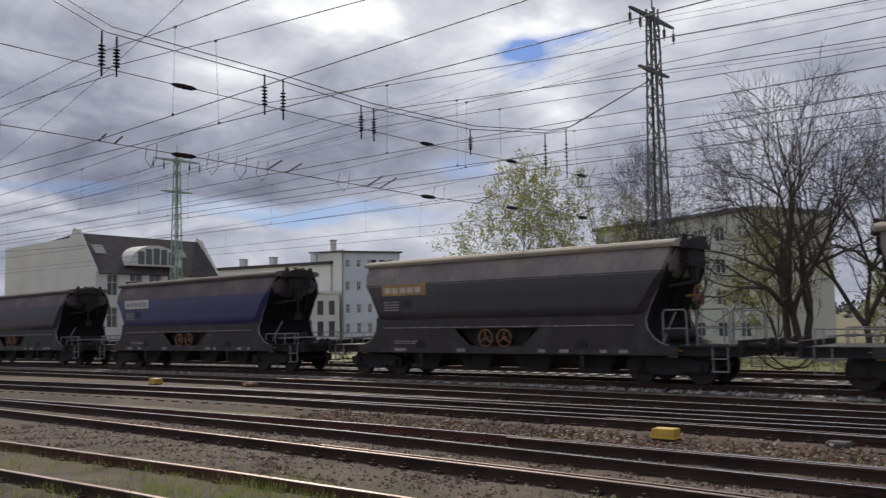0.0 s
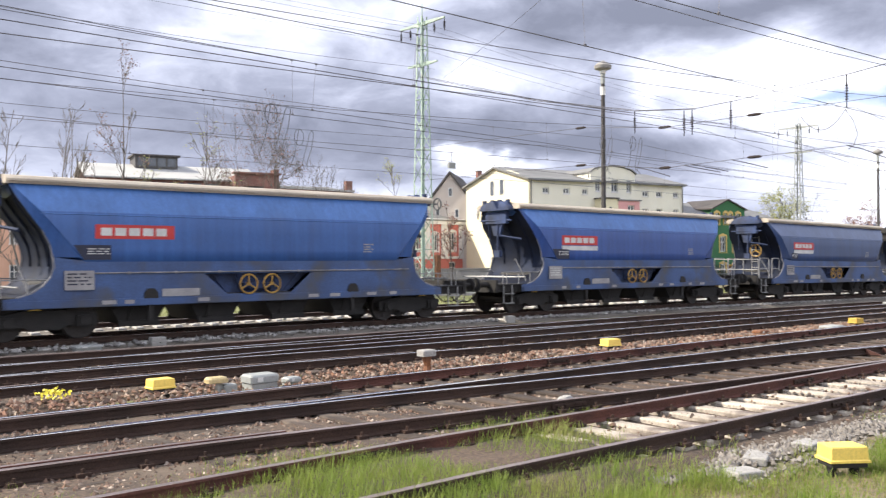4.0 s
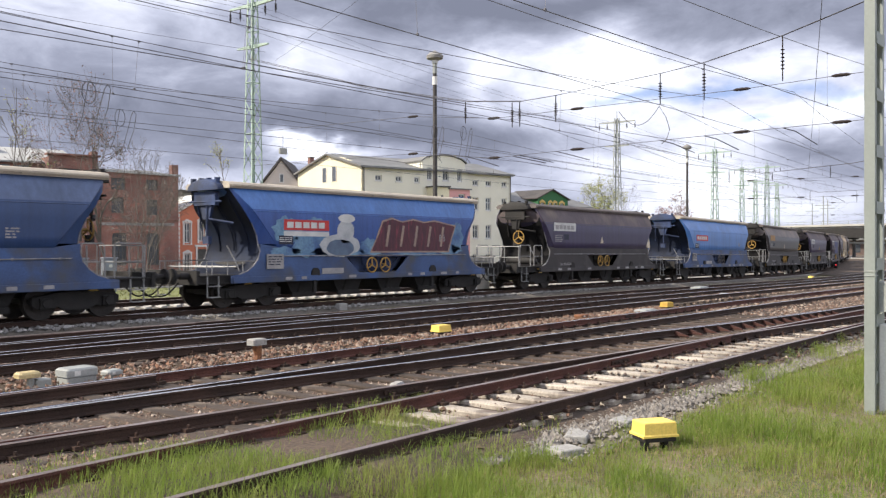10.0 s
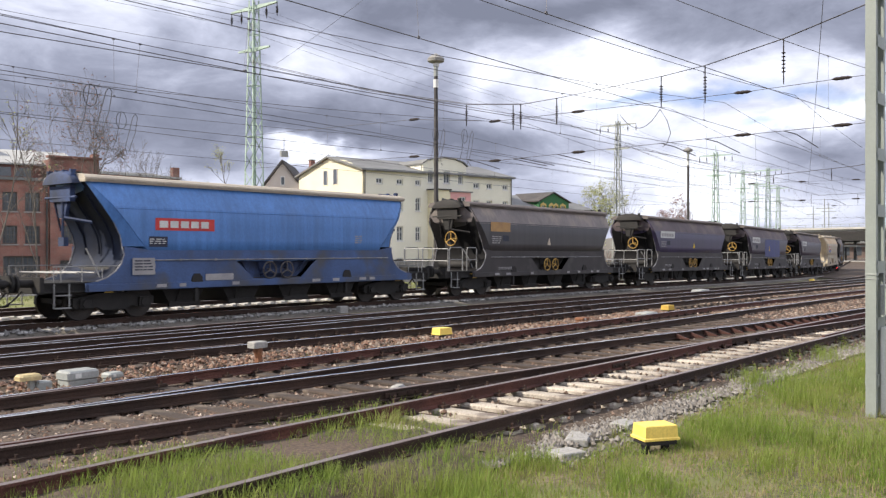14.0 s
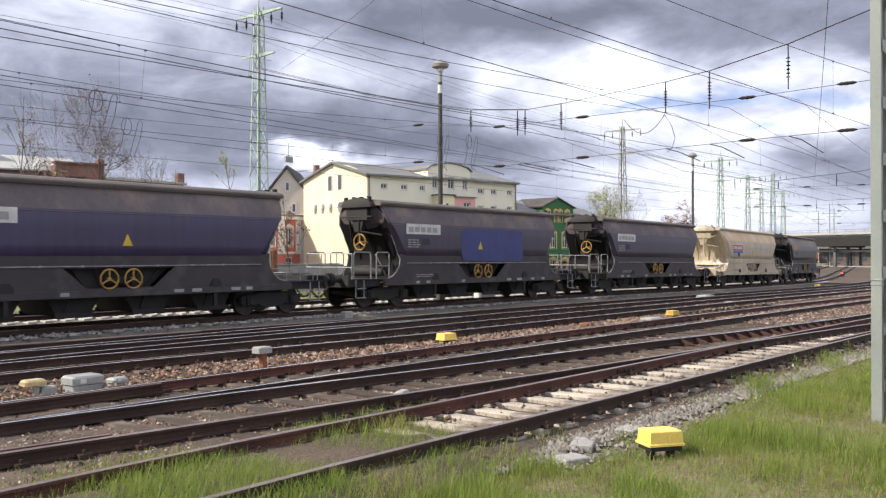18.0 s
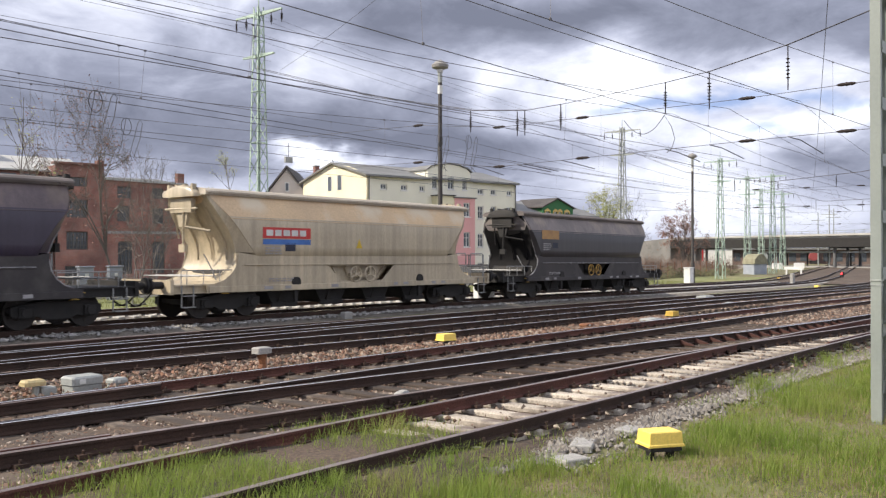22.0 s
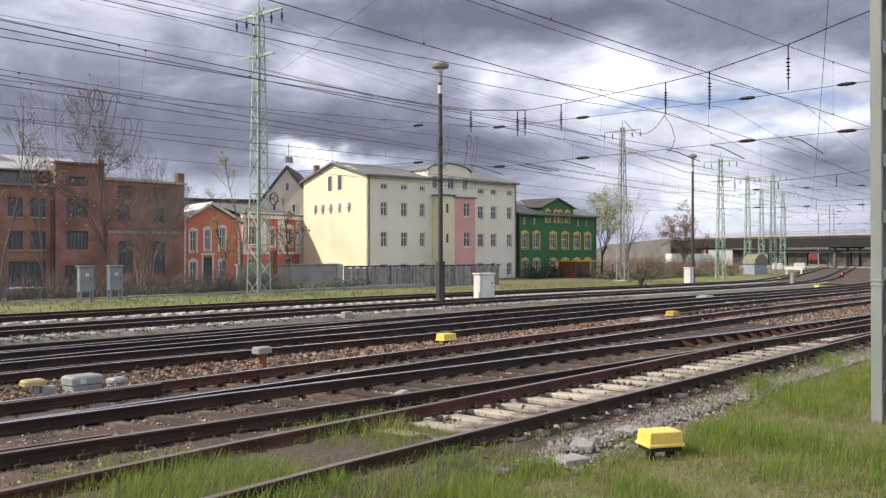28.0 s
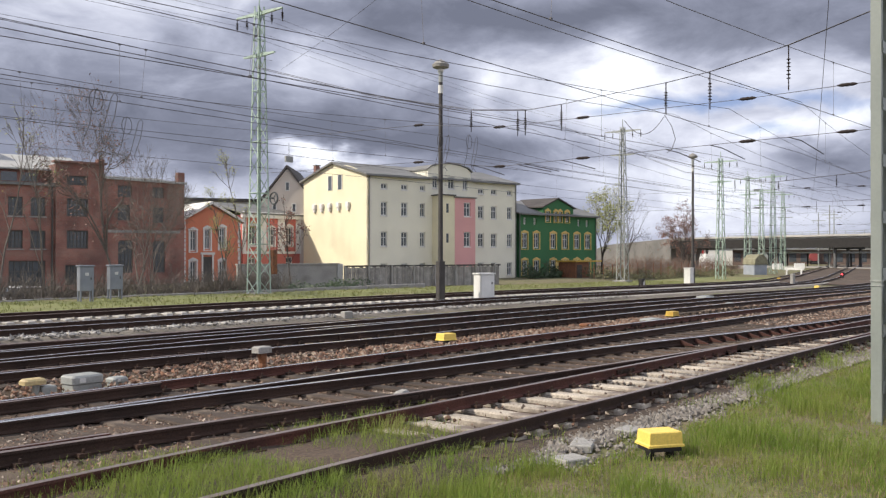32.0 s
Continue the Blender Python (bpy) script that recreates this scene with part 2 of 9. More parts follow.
WHITEBOX = mat("white cabinet paint", (0.72, 0.72, 0.70), (0.62, 0.62, 0.6), 0.5, 0, 1.5, 40, 0.1, 0.03, dirt=(0.45, 0.43, 0.38), dirt_scale=1.3, dirt_at=0.62)
RUST = mat("flaking rust", (0.24, 0.10, 0.045), (0.14, 0.065, 0.04), 0.85, 0, 5, 50, 0.4, 0.4)
CONCRETE = mat("weathered concrete", (0.36, 0.35, 0.33), (0.27, 0.26, 0.25), 0.9, 0, 0.9, 25, 0.25, 0.2, dirt=(0.2, 0.19, 0.18), dirt_scale=0.6, dirt_at=0.58)
POLE = mat("dark stained pole", (0.075, 0.068, 0.065), (0.05, 0.046, 0.045), 0.8, 0, 2, 30, 0.3, 0.15)
MASTGREEN = mat("pale green mast paint", (0.42, 0.53, 0.45), (0.33, 0.42, 0.36), 0.6, 0.1, 1.5, 30, 0.25, 0.05, dirt=(0.19, 0.15, 0.12), dirt_scale=1.2, dirt_at=0.62)
MASTGREY = mat("grey galvanised mast", (0.36, 0.38, 0.36), (0.29, 0.305, 0.29), 0.5, 0.2, 1.5, 30, 0.2, 0.05)
MASTDARK = mat("old dark mast paint", (0.16, 0.165, 0.165), (0.11, 0.11, 0.115), 0.6, 0.2, 1.5, 30, 0.25, 0.05)
WIRE = mat("overhead wire", (0.15, 0.145, 0.155), (0.11, 0.105, 0.115), 0.6, 0.5, 1, 20, 0.2, 0.0)
INSUL = mat("brown glazed insulator", (0.035, 0.026, 0.024), (0.025, 0.02, 0.02), 0.7, 0, 5, 30, 0.2, 0.0, spec=0.2)
GLASS = mat("dark window glass", (0.085, 0.098, 0.112), (0.06, 0.068, 0.08), 0.12, 0.0, 0.7, 5, 0.2, 0.0, spec=0.8)
FRAMEWHITE = mat("white window frame", (0.68, 0.68, 0.66), (0.58, 0.58, 0.56), 0.5, 0, 2, 20, 0.1, 0.0)
FRAMEDARK = mat("dark window frame", (0.09, 0.085, 0.08), (0.06, 0.058, 0.055), 0.6, 0, 2, 20, 0.1, 0.0)
COLUMN = mat("grey green column paint", (0.27, 0.295, 0.275), (0.235, 0.26, 0.245), 0.5, 0.1, 0.8, 25, 0.06, 0.02, dirt=(0.22, 0.22, 0.2), dirt_scale=0.8, dirt_at=0.62)
BARK = mat("grey brown bark", (0.095, 0.08, 0.07), (0.062, 0.053, 0.047), 0.95, 0, 3, 20, 0.35, 0.3)
BARK_PALE = mat("pale grey bark", (0.19, 0.165, 0.145), (0.125, 0.11, 0.095), 0.95, 0, 3, 20, 0.35, 0.3)
BUD = mat("young spring leaf", (0.40, 0.41, 0.15), (0.31, 0.33, 0.11), 0.6, 0, 2, 10, 0.2, 0.0, thin=0.35)
BUDRED = mat("reddish bud", (0.20, 0.10, 0.075), (0.14, 0.07, 0.05), 0.7, 0, 2, 10, 0.2, 0.0)
EVERGREEN = mat("dark ivy leaf", (0.045, 0.075, 0.025), (0.03, 0.05, 0.02), 0.5, 0, 2, 10, 0.2, 0.0)


# ---- shaping helpers ----
class Geo:
    """Collects vertices and faces for one mesh."""

    def __init__(self):
        self.v, self.f, self.smooth = [], [], False

    def box(self, x0, x1, y0, y1, z0, z1):
        b = len(self.v)
        self.v += [(x, y, z) for z in (z0, z1) for y in (y0, y1) for x in (x0, x1)]
        self.f += [tuple(b + i for i in q) for q in ((0, 2, 3, 1), (4, 5, 7, 6), (0, 1, 5, 4), (2, 6, 7, 3), (0, 4, 6, 2), (1, 3, 7, 5))]
        return self

    def cbox(self, x0, x1, y0, y1, z0, z1, c=0.01):
        """A box with chamfered upright and upper edges."""
        b = len(self.v)
        for z, s in ((z0, 0), (z1 - c, 0), (z1, c)):
            k = c + s * 0.7
            for x, y in ((x0 + k, y0 + s), (x1 - k, y0 + s), (x1 - s, y0 + k), (x1 - s, y1 - k), (x1 - k, y1 - s), (x0 + k, y1 - s), (x0 + s, y1 - k), (x0 + s, y0 + k)):
                self.v.append((x, y, z))
        self.f.append(tuple(b + i for i in range(7, -1, -1)))
        self.f.append(tuple(b + 16 + i for i in range(8)))
        for r in (0, 8):
            for i in range(8):
                j = (i + 1) % 8
                self.f.append((b + r + i, b + r + j, b + r + 8 + j, b + r + 8 + i))
        return self

    def face(self, *pts):
        b = len(self.v)
        self.v += [tuple(p) for p in pts]
        self.f.append(tuple(range(b, b + len(pts))))
        return self

    def prism(self, pts, a0, a1, axis="y"):
        """A flat outline swept along an axis. Outline: (x, z) for y, (y, z) for x, (x, y) for z."""
        put = {"y": lambda p, a: (p[0], a, p[1]), "x": lambda p, a: (a, p[0], p[1]), "z": lambda p, a: (p[0], p[1], a)}[axis]
        b, k = len(self.v), len(pts)
        self.v += [put(p, a0) for p in pts] + [put(p, a1) for p in pts]
        self.f.append(tuple(b + i for i in range(k)))
        self.f.append(tuple(b + k + i for i in range(k - 1, -1, -1)))
        for i in range(k):
            j = (i + 1) % k
            self.f.append((b + j, b + i, b + k + i, b + k + j))
        return self

    def rod(self, p0, p1, r, n=6, r1=None):
        return self.tube([p0, p1], [r, r if r1 is None else r1], n)

    def tube(self, pts, r, n=6):
        pts = [Vector(p) for p in pts]
        rs = r if isinstance(r, (list, tuple)) else [r] * len(pts)
        b = len(self.v)
        for i, p in enumerate(pts):
            d = (pts[min(i + 1, len(pts) - 1)] - pts[max(i - 1, 0)]).normalized()
            s = d.orthogonal() if abs(d.z) > 0.9 else d.cross(Vector((0, 0, 1)))
            s.normalize()
            if abs(d.z) > 0.9:
                s = Vector((1, 0, 0)) - d * d.x
                s.normalize()
            t = d.cross(s)
            for k in range(n):
                a = 2 * math.pi * k / n
                self.v.append(tuple(p + (s * math.cos(a) + t * math.sin(a)) * rs[i]))
        for i in range(len(pts) - 1):
            for k in range(n):
                j = (k + 1) % n
                self.f.append((b + i * n + k, b + i * n + j, b + (i + 1) * n + j, b + (i + 1) * n + k))
        if n > 2:
            self.f.append(tuple(b + k for k in range(n - 1, -1, -1)))
            self.f.append(tuple(b + (len(pts) - 1) * n + k for k in range(n)))
        return self

    def torus(self, c, R, r, axis="y", n=18, m=6):
        b = len(self.v)
        for i in range(n):
            a = 2 * math.pi * i / n
            for k in range(m):
                e = 2 * math.pi * k / m
                u, w, h = (R + r * math.cos(e)) * math.cos(a), (R + r * math.cos(e)) * math.sin(a), r * math.sin(e)
                o = {"y": (u, h, w), "x": (h, u, w), "z": (u, w, h)}[axis]
                self.v.append((c[0] + o[0], c[1] + o[1], c[2] + o[2]))
        for i in range(n):
            for k in range(m):
                i2, k2 = (i + 1) % n, (k + 1) % m
                self.f.append((b + i * m + k, b + i2 * m + k, b + i2 * m + k2, b + i * m + k2))
        return self

    def mesh(self, name):
        me = bpy.data.meshes.new(name)
        me.from_pydata(self.v, [], self.f)
        me.validate()
        bm = bmesh.new()
        bm.from_mesh(me)
        bmesh.ops.recalc_face_normals(bm, faces=bm.faces)
        bm.to_mesh(me)
        bm.free()
        if self.smooth:
            me.polygons.foreach_set("use_smooth", [True] * len(me.polygons))
            me.set_sharp_from_angle(angle=radians(38))
        me.update()
        return me


def part(name, geo, material, parent=None, label="", at=None):
    """One mesh object, under a thing or a part, or at top level. geo: a Geo or a finished mesh."""
    me = geo.mesh(name) if isinstance(geo, Geo) else geo
    ob = new(name, me)
    if not me.materials:
        me.materials.append(material)
    ob.material_slots[0].link = "OBJECT"
    ob.material_slots[0].material = material
    ob.parent = parent
    if at is not None:
        ob.matrix_basis = at if isinstance(at, Matrix) else pose(*at)
    if label:
        ob["label"] = label
    return ob


def thing(name, at, label, category, group="", kind=""):
    ob = new(name)
    ob.empty_display_size = 0.3
    ob.matrix_basis = at if isinstance(at, Matrix) else pose(*at)
    return tagged(ob, label, category, group, kind)


def zg(x):
    """Height of the rails: the yard lies on a long, low crest."""
    u = min(abs(x - 5.0), 90.0)
    return -1.3e-4 * u * u if u < 55 else -1.3e-4 * (3025 + 110 * (u - 55))


def bend(x):
    """How far the tracks swing away beyond the straight."""
    u = max(0.0, x - 45.0)
    return 0.0015 * u * u if u < 75 else 0.0015 * (5625 + 150 * (u - 75))


def lerp_points(pts, x):
    for (x0, y0), (x1, y1) in zip(pts, pts[1:]):
        if x <= x1:
            return y0 + (y1 - y0) * (x - x0) / (x1 - x0)
    return pts[-1][1]


# ---- ground ----
def ground_z(x, y):
    z = zg(x) - 0.30
    if y < 5.0:
        z += 0.07 * min(1.0, (5.0 - y) / 3.0)
    out = y - bend(x) if x > 0 else y
    drop = min(max((out - 42.0) / 3.5, 0.0), 1.0)
    low = -1.5 + 0.8 * min(max((x - 32.0) / 8.0, 0.0), 1.0)
    far = min(max((abs(x) - 105.0) / 40.0, 0.0), 1.0)
    low += (-2.1 - low) * far
    z += (low - z) * drop * drop * (3 - 2 * drop)
    return z


def sheet(xs, ys, height, rough=0.0, freq=1.0):
    g = Geo()
    for x in xs:
        for y in ys:
            w = noise.noise(Vector((x * freq, y * freq, 3.1))) * rough + noise.noise(Vector((x * freq * 3.7, y * freq * 3.7, 9.1))) * rough * 0.7 if rough else 0.0
            g.v.append((x, y, height(x, y) + w))
    k = len(ys)
    g.f = [(i * k + j, (i + 1) * k + j, (i + 1) * k + j + 1, i * k + j + 1) for i in range(len(xs) - 1) for j in range(k - 1)]
    return g


def steps(a, b, s):
    return [a + s * i for i in range(int(round((b - a) / s)) + 1)]


def build_ground():
    xs = [-2600, -1200, -600, -300, -180, -120] + steps(-90, -24, 6) + steps(-22, 30, 0.65) + steps(33, 120, 4) + [140, 170, 220, 320, 600, 1200, 2600]
    ys = [-2600, -900, -300, -100, -40, -20, -12] + steps(-8, 16, 0.6) + steps(17, 50, 1.0) + [55, 60, 70, 90, 120, 170, 300, 700, 1500, 2900]
    ob = part("ground", sheet(xs, ys, ground_z, 0.045, 0.8), GROUND)
    tagged(ob, "weedy brown soil with patchy grass under the railway yard", "ground", kind="structure")
    verge = part("grass_bank", sheet(steps(-75, 115, 2.0), [30.9, 31.6, 32.6, 33.6, 34.6, 35.6, 37.0, 38.5, 40.0, 41.4], lambda x, y: ground_z(x, y + bend(x)) + 0.05, 0.04, 0.6), SWARD)
    for v in verge.data.vertices:
        v.co.y += bend(v.co.x)
    tagged(verge, "strip of short green grass along the yard's edge", "grass", kind="structure")
    road = part("road", sheet(steps(-120, 32, 8.0), [46.5, 49.0, 52.0, 55.0, 58.0], lambda x, y: ground_z(x, y) + 0.05), mat("worn street asphalt", (0.085, 0.083, 0.08), (0.06, 0.06, 0.06), 0.9, 0, 0.5, 30, 0.3, 0.3))
    tagged(road, "grey asphalt street below the yard, beside the houses", "road", kind="structure")


# ---- railway tracks ----
RAIL_SHAPE = [(-0.065, -0.155), (0.065, -0.155), (0.065, -0.140), (0.010, -0.118), (0.010, -0.042), (0.036, -0.034), (0.034, -0.004), (-0.034, -0.004), (-0.036, -0.034), (-0.010, -0.042), (-0.010, -0.118), (-0.065, -0.140)]
XS_RAIL = steps(-75, -30, 3.0) + steps(-28, 46, 1.0) + steps(48, 60, 2.0) + steps(62, 260, 3.0)


def rail(parent, pts, x0, x1, metal, top, width=0.064):
    xs = [x for x in XS_RAIL if x0 < x < x1]
    xs = [x0] + xs + [x1]
    g, h = Geo(), Geo()
    k = len(RAIL_SHAPE)
    for x in xs:
        y, z = lerp_points(pts, x) + bend(x), zg(x)
        g.v += [(x, y + a, z + b) for a, b in RAIL_SHAPE]
        h.v += [(x, y - width / 2, z), (x, y + width / 2, z), (x, y + width / 2 + 0.004, z - 0.006), (x, y - width / 2 - 0.004, z - 0.006)]
    for i in range(len(xs) - 1):
        for j in range(k):
            j2 = (j + 1) % k
            g.f.append((i * k + j, i * k + j2, (i + 1) * k + j2, (i + 1) * k + j))
        for j in range(4):
            j2 = (j + 1) % 4
            h.f.append((i * 4 + j, i * 4 + j2, (i + 1) * 4 + j2, (i + 1) * 4 + j))
    for gg, kk in ((g, k), (h, 4)):
        gg.f.append(tuple(range(kk)))
        gg.f.append(tuple((len(xs) - 1) * kk + j for j in range(kk - 1, -1, -1)))
    r = part("rail", g, metal, parent)
    part("running_surface", h, top, r, "polished rail head")
    return r


SLEEPER_MESH = {}


def sleeper_mesh(length):
    key = round(length, 1)
    if key not in SLEEPER_MESH:
        SLEEPER_MESH[key] = Geo().cbox(-0.13, 0.13, -length / 2, length / 2, -0.16, 0.0, 0.02).mesh("sleeper")
    return SLEEPER_MESH[key], key


def sleepers(parent, lo, hi, x0, x1, metal, over=0.5, spacing=0.63, inner=None):
    """Sleepers from the lower to the higher rail, and their fastenings."""
    fast = Geo()
    rest = Geo()
    x = -70.0
    while x < 98:
        a, b = lerp_points(lo, x) - (over if inner is None else inner), lerp_points(hi, x) + over
        c = (a + b) / 2 + bend(x)
        if x0 <= x <= x1:
            me, ln = sleeper_mesh(b - a)
            part("sleeper", me, metal, parent, at=pose(x + random.uniform(-0.03, 0.03), c + random.uniform(-0.04, 0.04), zg(x) - 0.158 + random.uniform(-0.012, 0.004), 0, 0, random.uniform(-1.2, 1.2)))
            for y in (lerp_points(lo, x), lerp_points(hi, x)):
                for s in (-0.115, 0.115):
                    fast.box(x - 0.07, x + 0.07, y + s - 0.05, y + s + 0.05, zg(x) - 0.16, zg(x) - 0.115)
                    fast.rod((x, y + s, zg(x) - 0.12), (x, y + s, zg(x) - 0.075), 0.02, 6)
        else:
            rest.box(x - 0.13, x + 0.13, c - (b - a) / 2, c + (b - a) / 2, zg(x) - 0.3, zg(x) - 0.16)
        x += spacing
    tagged(part("rail_fastenings", fast, RAIL, parent, "rusty rail clips and bolts"), kind="stuff")
    tagged(part("distant_sleepers", rest, metal, parent, "far sleepers running into the distance"), kind="stuff")


NEAR_K = [(-75, 4.0), (-40, 5.6), (-16, 6.85), (-10, 7.25), (0, 7.62), (6, 7.68), (14, 7.45), (30, 7.15), (60, 6.9), (175, 6.4)]
NEAR_L = [(x, y - 1.56) for x, y in NEAR_K]
T2_G = [(-75, 9.0), (-40, 10.2), (-25, 11.1), (-12, 12.05), (0, 12.3), (12, 12.15), (60, 11.75), (175, 11.5)]
T2_H = [(-75, 10.2), (-30, 10.6), (-12, 11.05), (0, 10.85), (12, 10.65), (60, 10.25), (175, 10.0)]
DT_I = [(-4, 10.9), (2, 10.84), (5, 10.72), (8, 10.44), (12.2, 9.84), (19, 9.05), (23, 8.45), (28.5, 7.95), (40, 7.35)]
DT_J = [(-75, 8.6), (-22, 9.45), (-5, 9.5), (1, 9.32), (4.2, 9.1), (6.7, 8.78), (10.4, 8.33), (13.2, 7.95), (16, 7.68), (20, 7.3), (26, 6.7), (34, 6.0)]
C_LO = [(-75, 10.3), (-40, 13.1), (-33, 13.75), (-25, 14.35), (-20, 14.7), (-8, 15.02), (0, 15.15), (9, 15.0), (17, 14.35), (30, 14.35), (60, 14.2), (175, 14.0)]
C_HI = [(x, y + 1.52) for x, y in C_LO]
B_HI = [(-75, 19.6), (0, 20.22), (12, 19.6), (23, 19.0), (60, 18.6), (175, 18.6)]
B_LO = [(x, y - 1.52) for x, y in B_HI]
X_LO = [(-27, 14.3), (-12, 15.4), (0, 16.45), (10, 17.1), (26, 17.5)]
X_HI = [(-27, 15.9), (-12, 16.95), (0, 17.95), (10, 18.6), (26, 19.0)]
TRAIN_LO, TRAIN_HI = [(-75, 23.3), (175, 23.3)], [(-75, 24.8), (175, 24.8)]
SIDE_LO, SIDE_HI = [(-75, 28.3), (175, 28.5)], [(-75, 29.8), (175, 30.0)]


def build_tracks():
    beds = (
        ("ballast_bed", NEAR_L, T2_G, 0.9, 0.9, BALLAST, "brown ballast strewn with weeds between the nearer tracks"),
        ("ballast_bed", C_LO, B_HI, 1.0, 1.0, BALLAST, "brown and grey ballast under the middle tracks"),
        ("ballast_bed", TRAIN_LO, TRAIN_HI, 1.2, 1.3, BALLAST_GREY, "light grey ballast under the goods train's track"),
        ("ballast_bed", SIDE_LO, SIDE_HI, 1.1, 1.0, BALLAST_GREY, "light grey ballast of the siding"),
        ("far_ballast_bed", B_HI, SIDE_HI, 0.9, 1.0, BALLAST, "dark brown ballast under the far tracks"),
        ("far_ballast_bed", T2_G, C_LO, 0.8, 0.9, BALLAST, "dark brown ballast between the far track groups"),
    )
    for name, lo, hi, a, b, m, label in beds:
        near = (hi is T2_G or hi is B_HI) and name == "ballast_bed"
        xs = steps(-75, -22, 4.0) + (steps(-20, 36, 0.4) if near else steps(-20, 36, 1.4)) + steps(38, 90, 4.0)
        if hi is T2_G or hi is B_HI:
            xs += steps(94, 250, 4.0)
        if name == "far_ballast_bed":
            xs = steps(90, 250, 4.0) if hi is SIDE_HI else steps(40, 250, 4.0)
        rows_n = 26 if near else 9
        g = Geo()
        for x in xs:
            y0, y1 = lerp_points(lo, x) - a + bend(x), lerp_points(hi, x) + b + bend(x)
            for j in range(rows_n):
                u = j / (rows_n - 1)
                edge = min(u, 1 - u) * (y1 - y0)
                y = y0 + (y1 - y0) * u
                lump = 0.03 * noise.noise(Vector((x * 1.9, y * 1.9, 0))) + 0.018 * noise.noise(Vector((x * 6, y * 6, 4)))
                lift = (0.02 + 0.045 * min(1.0, max(0.0, (9.0 - x) / 5.0))) if near and x < 28 else 0.0
                if hi is T2_G and y < lerp_points(NEAR_K, x) + bend(x) + 0.6:
                    lift = 0.09 * min(1.0, max(0.0, (9.0 - x) / 1.5))
                g.v.append((x, y, zg(x) - (0.225 if near else 0.20) + lift - 0.16 * max(0.0, 1 - edge / 0.55) + lump))
        g.f = [(i * rows_n + j, (i + 1) * rows_n + j, (i + 1) * rows_n + j + 1, i * rows_n + j + 1) for i in range(len(xs) - 1) for j in range(rows_n - 1)]
        tagged(part(name, g, m), label, "ballast", kind="structure")

    def track(label):
        return tagged(thing("railway_track", pose(0, 0, 0), label, "railway track"), kind="structure", group="yard tracks")

    a = track("rusty overgrown siding track on pale worn sleepers")
    rail(a, NEAR_K, -75, 250, RAIL_RED, RAIL_DULL)
    rail(a, NEAR_L, -75, 250, RAIL, RAIL_DULL)
    rail(a, [(x, y + 0.19) for x, y in NEAR_L], 21.5, 30, RAIL_RED, RAIL_DULL, 0.04)
    b = track("turnout of dark rails splitting into two tracks")
    rail(b, T2_G, -75, 250, RAIL_RED, RAIL_TOP)
    rail(b, T2_H, -75, 250, RAIL, RAIL_TOP)
    rail(b, DT_I, -4, 40, RAIL, RAIL_TOP)
    rail(b, DT_J, -75, 34, RAIL, RAIL_DULL)
    rail(b, [(x, y + 0.16) for x, y in DT_J], -11, 5.4, RAIL_RED, RAIL_DULL, 0.04)
    rail(b, [(x, y + 0.14) for x, y in DT_I], 19, 29, RAIL_RED, RAIL_DULL, 0.04)
    rail(b, [(x, y - 0.16) for x, y in T2_G], -9, 8, RAIL, RAIL_DULL, 0.04)
    c = track("double turnout of worn rails in dark ballast")
    for pts, x0, x1, top in ((C_LO, -75, 250, RAIL_TOP), (C_HI, -75, 250, RAIL_TOP), (X_LO, -27, 26, RAIL_TOP), (X_HI, -27, 26, RAIL_TOP), (B_LO, -75, 250, RAIL_TOP), (B_HI, -75, 250, RAIL_DULL)):
        rail(c, pts, x0, x1, RAIL, top)
    rail(c, [(x, y + 0.17) for x, y in C_LO], -9, 12, RAIL, RAIL_DULL, 0.04)
    rail(c, [(x, y - 0.17) for x, y in B_HI], -6, 14, RAIL, RAIL_DULL, 0.04)
    d = track("main track under the goods train on grey ballast")
    rail(d, TRAIN_LO, -75, 250, RAIL, RAIL_TOP)
    rail(d, TRAIN_HI, -75, 250, RAIL, RAIL_TOP)
    e = track("siding of rusty rails on pale concrete sleepers")
    rail(e, SIDE_LO, -75, 250, RAIL, RAIL_DULL)
    rail(e, SIDE_HI, -75, 250, RAIL, RAIL_DULL)
    for tr, pts, places in ((a, NEAR_L, (-6.0, 4.2, 12.6, 22.0)), (a, NEAR_K, (-5.2, 5.6, 14.4, 24.0)), (b, T2_G, (-8.0, 2.5, 13.5, 24.0)), (b, T2_H, (-3.0, 7.8, 18.0)), (b, DT_J, (1.5, 9.6, 17.0)), (c, C_LO, (-4.0, 11.0, 23.0)), (c, C_HI, (1.0, 16.0, 28.0))):
        fishplates(tr, pts, places)
    rail_braces(b, DT_I, 20.0, 30.0, -1)
    sleepers(a, NEAR_L, NEAR_K, -15, 44, SLEEPER, 0.3, 0.63, 0.13)
    sleepers(b, DT_J, T2_G, -15, 30, SLEEPER_DARK)
    sleepers(c, C_LO, C_HI, -14, 30, SLEEPER_DARK)
    sleepers(c, B_LO, B_HI, -14, 34, SLEEPER_DARK)
    pale = mat("pale concrete sleeper", (0.50, 0.48, 0.45), (0.40, 0.38, 0.36), 0.9, 0, 3, 40, 0.2, 0.2, vary=0.15)
    sleepers(d, TRAIN_LO, TRAIN_HI, -14, 46, pale)
    sleepers(e, SIDE_LO, SIDE_HI, -10, 50, pale, 0.55)


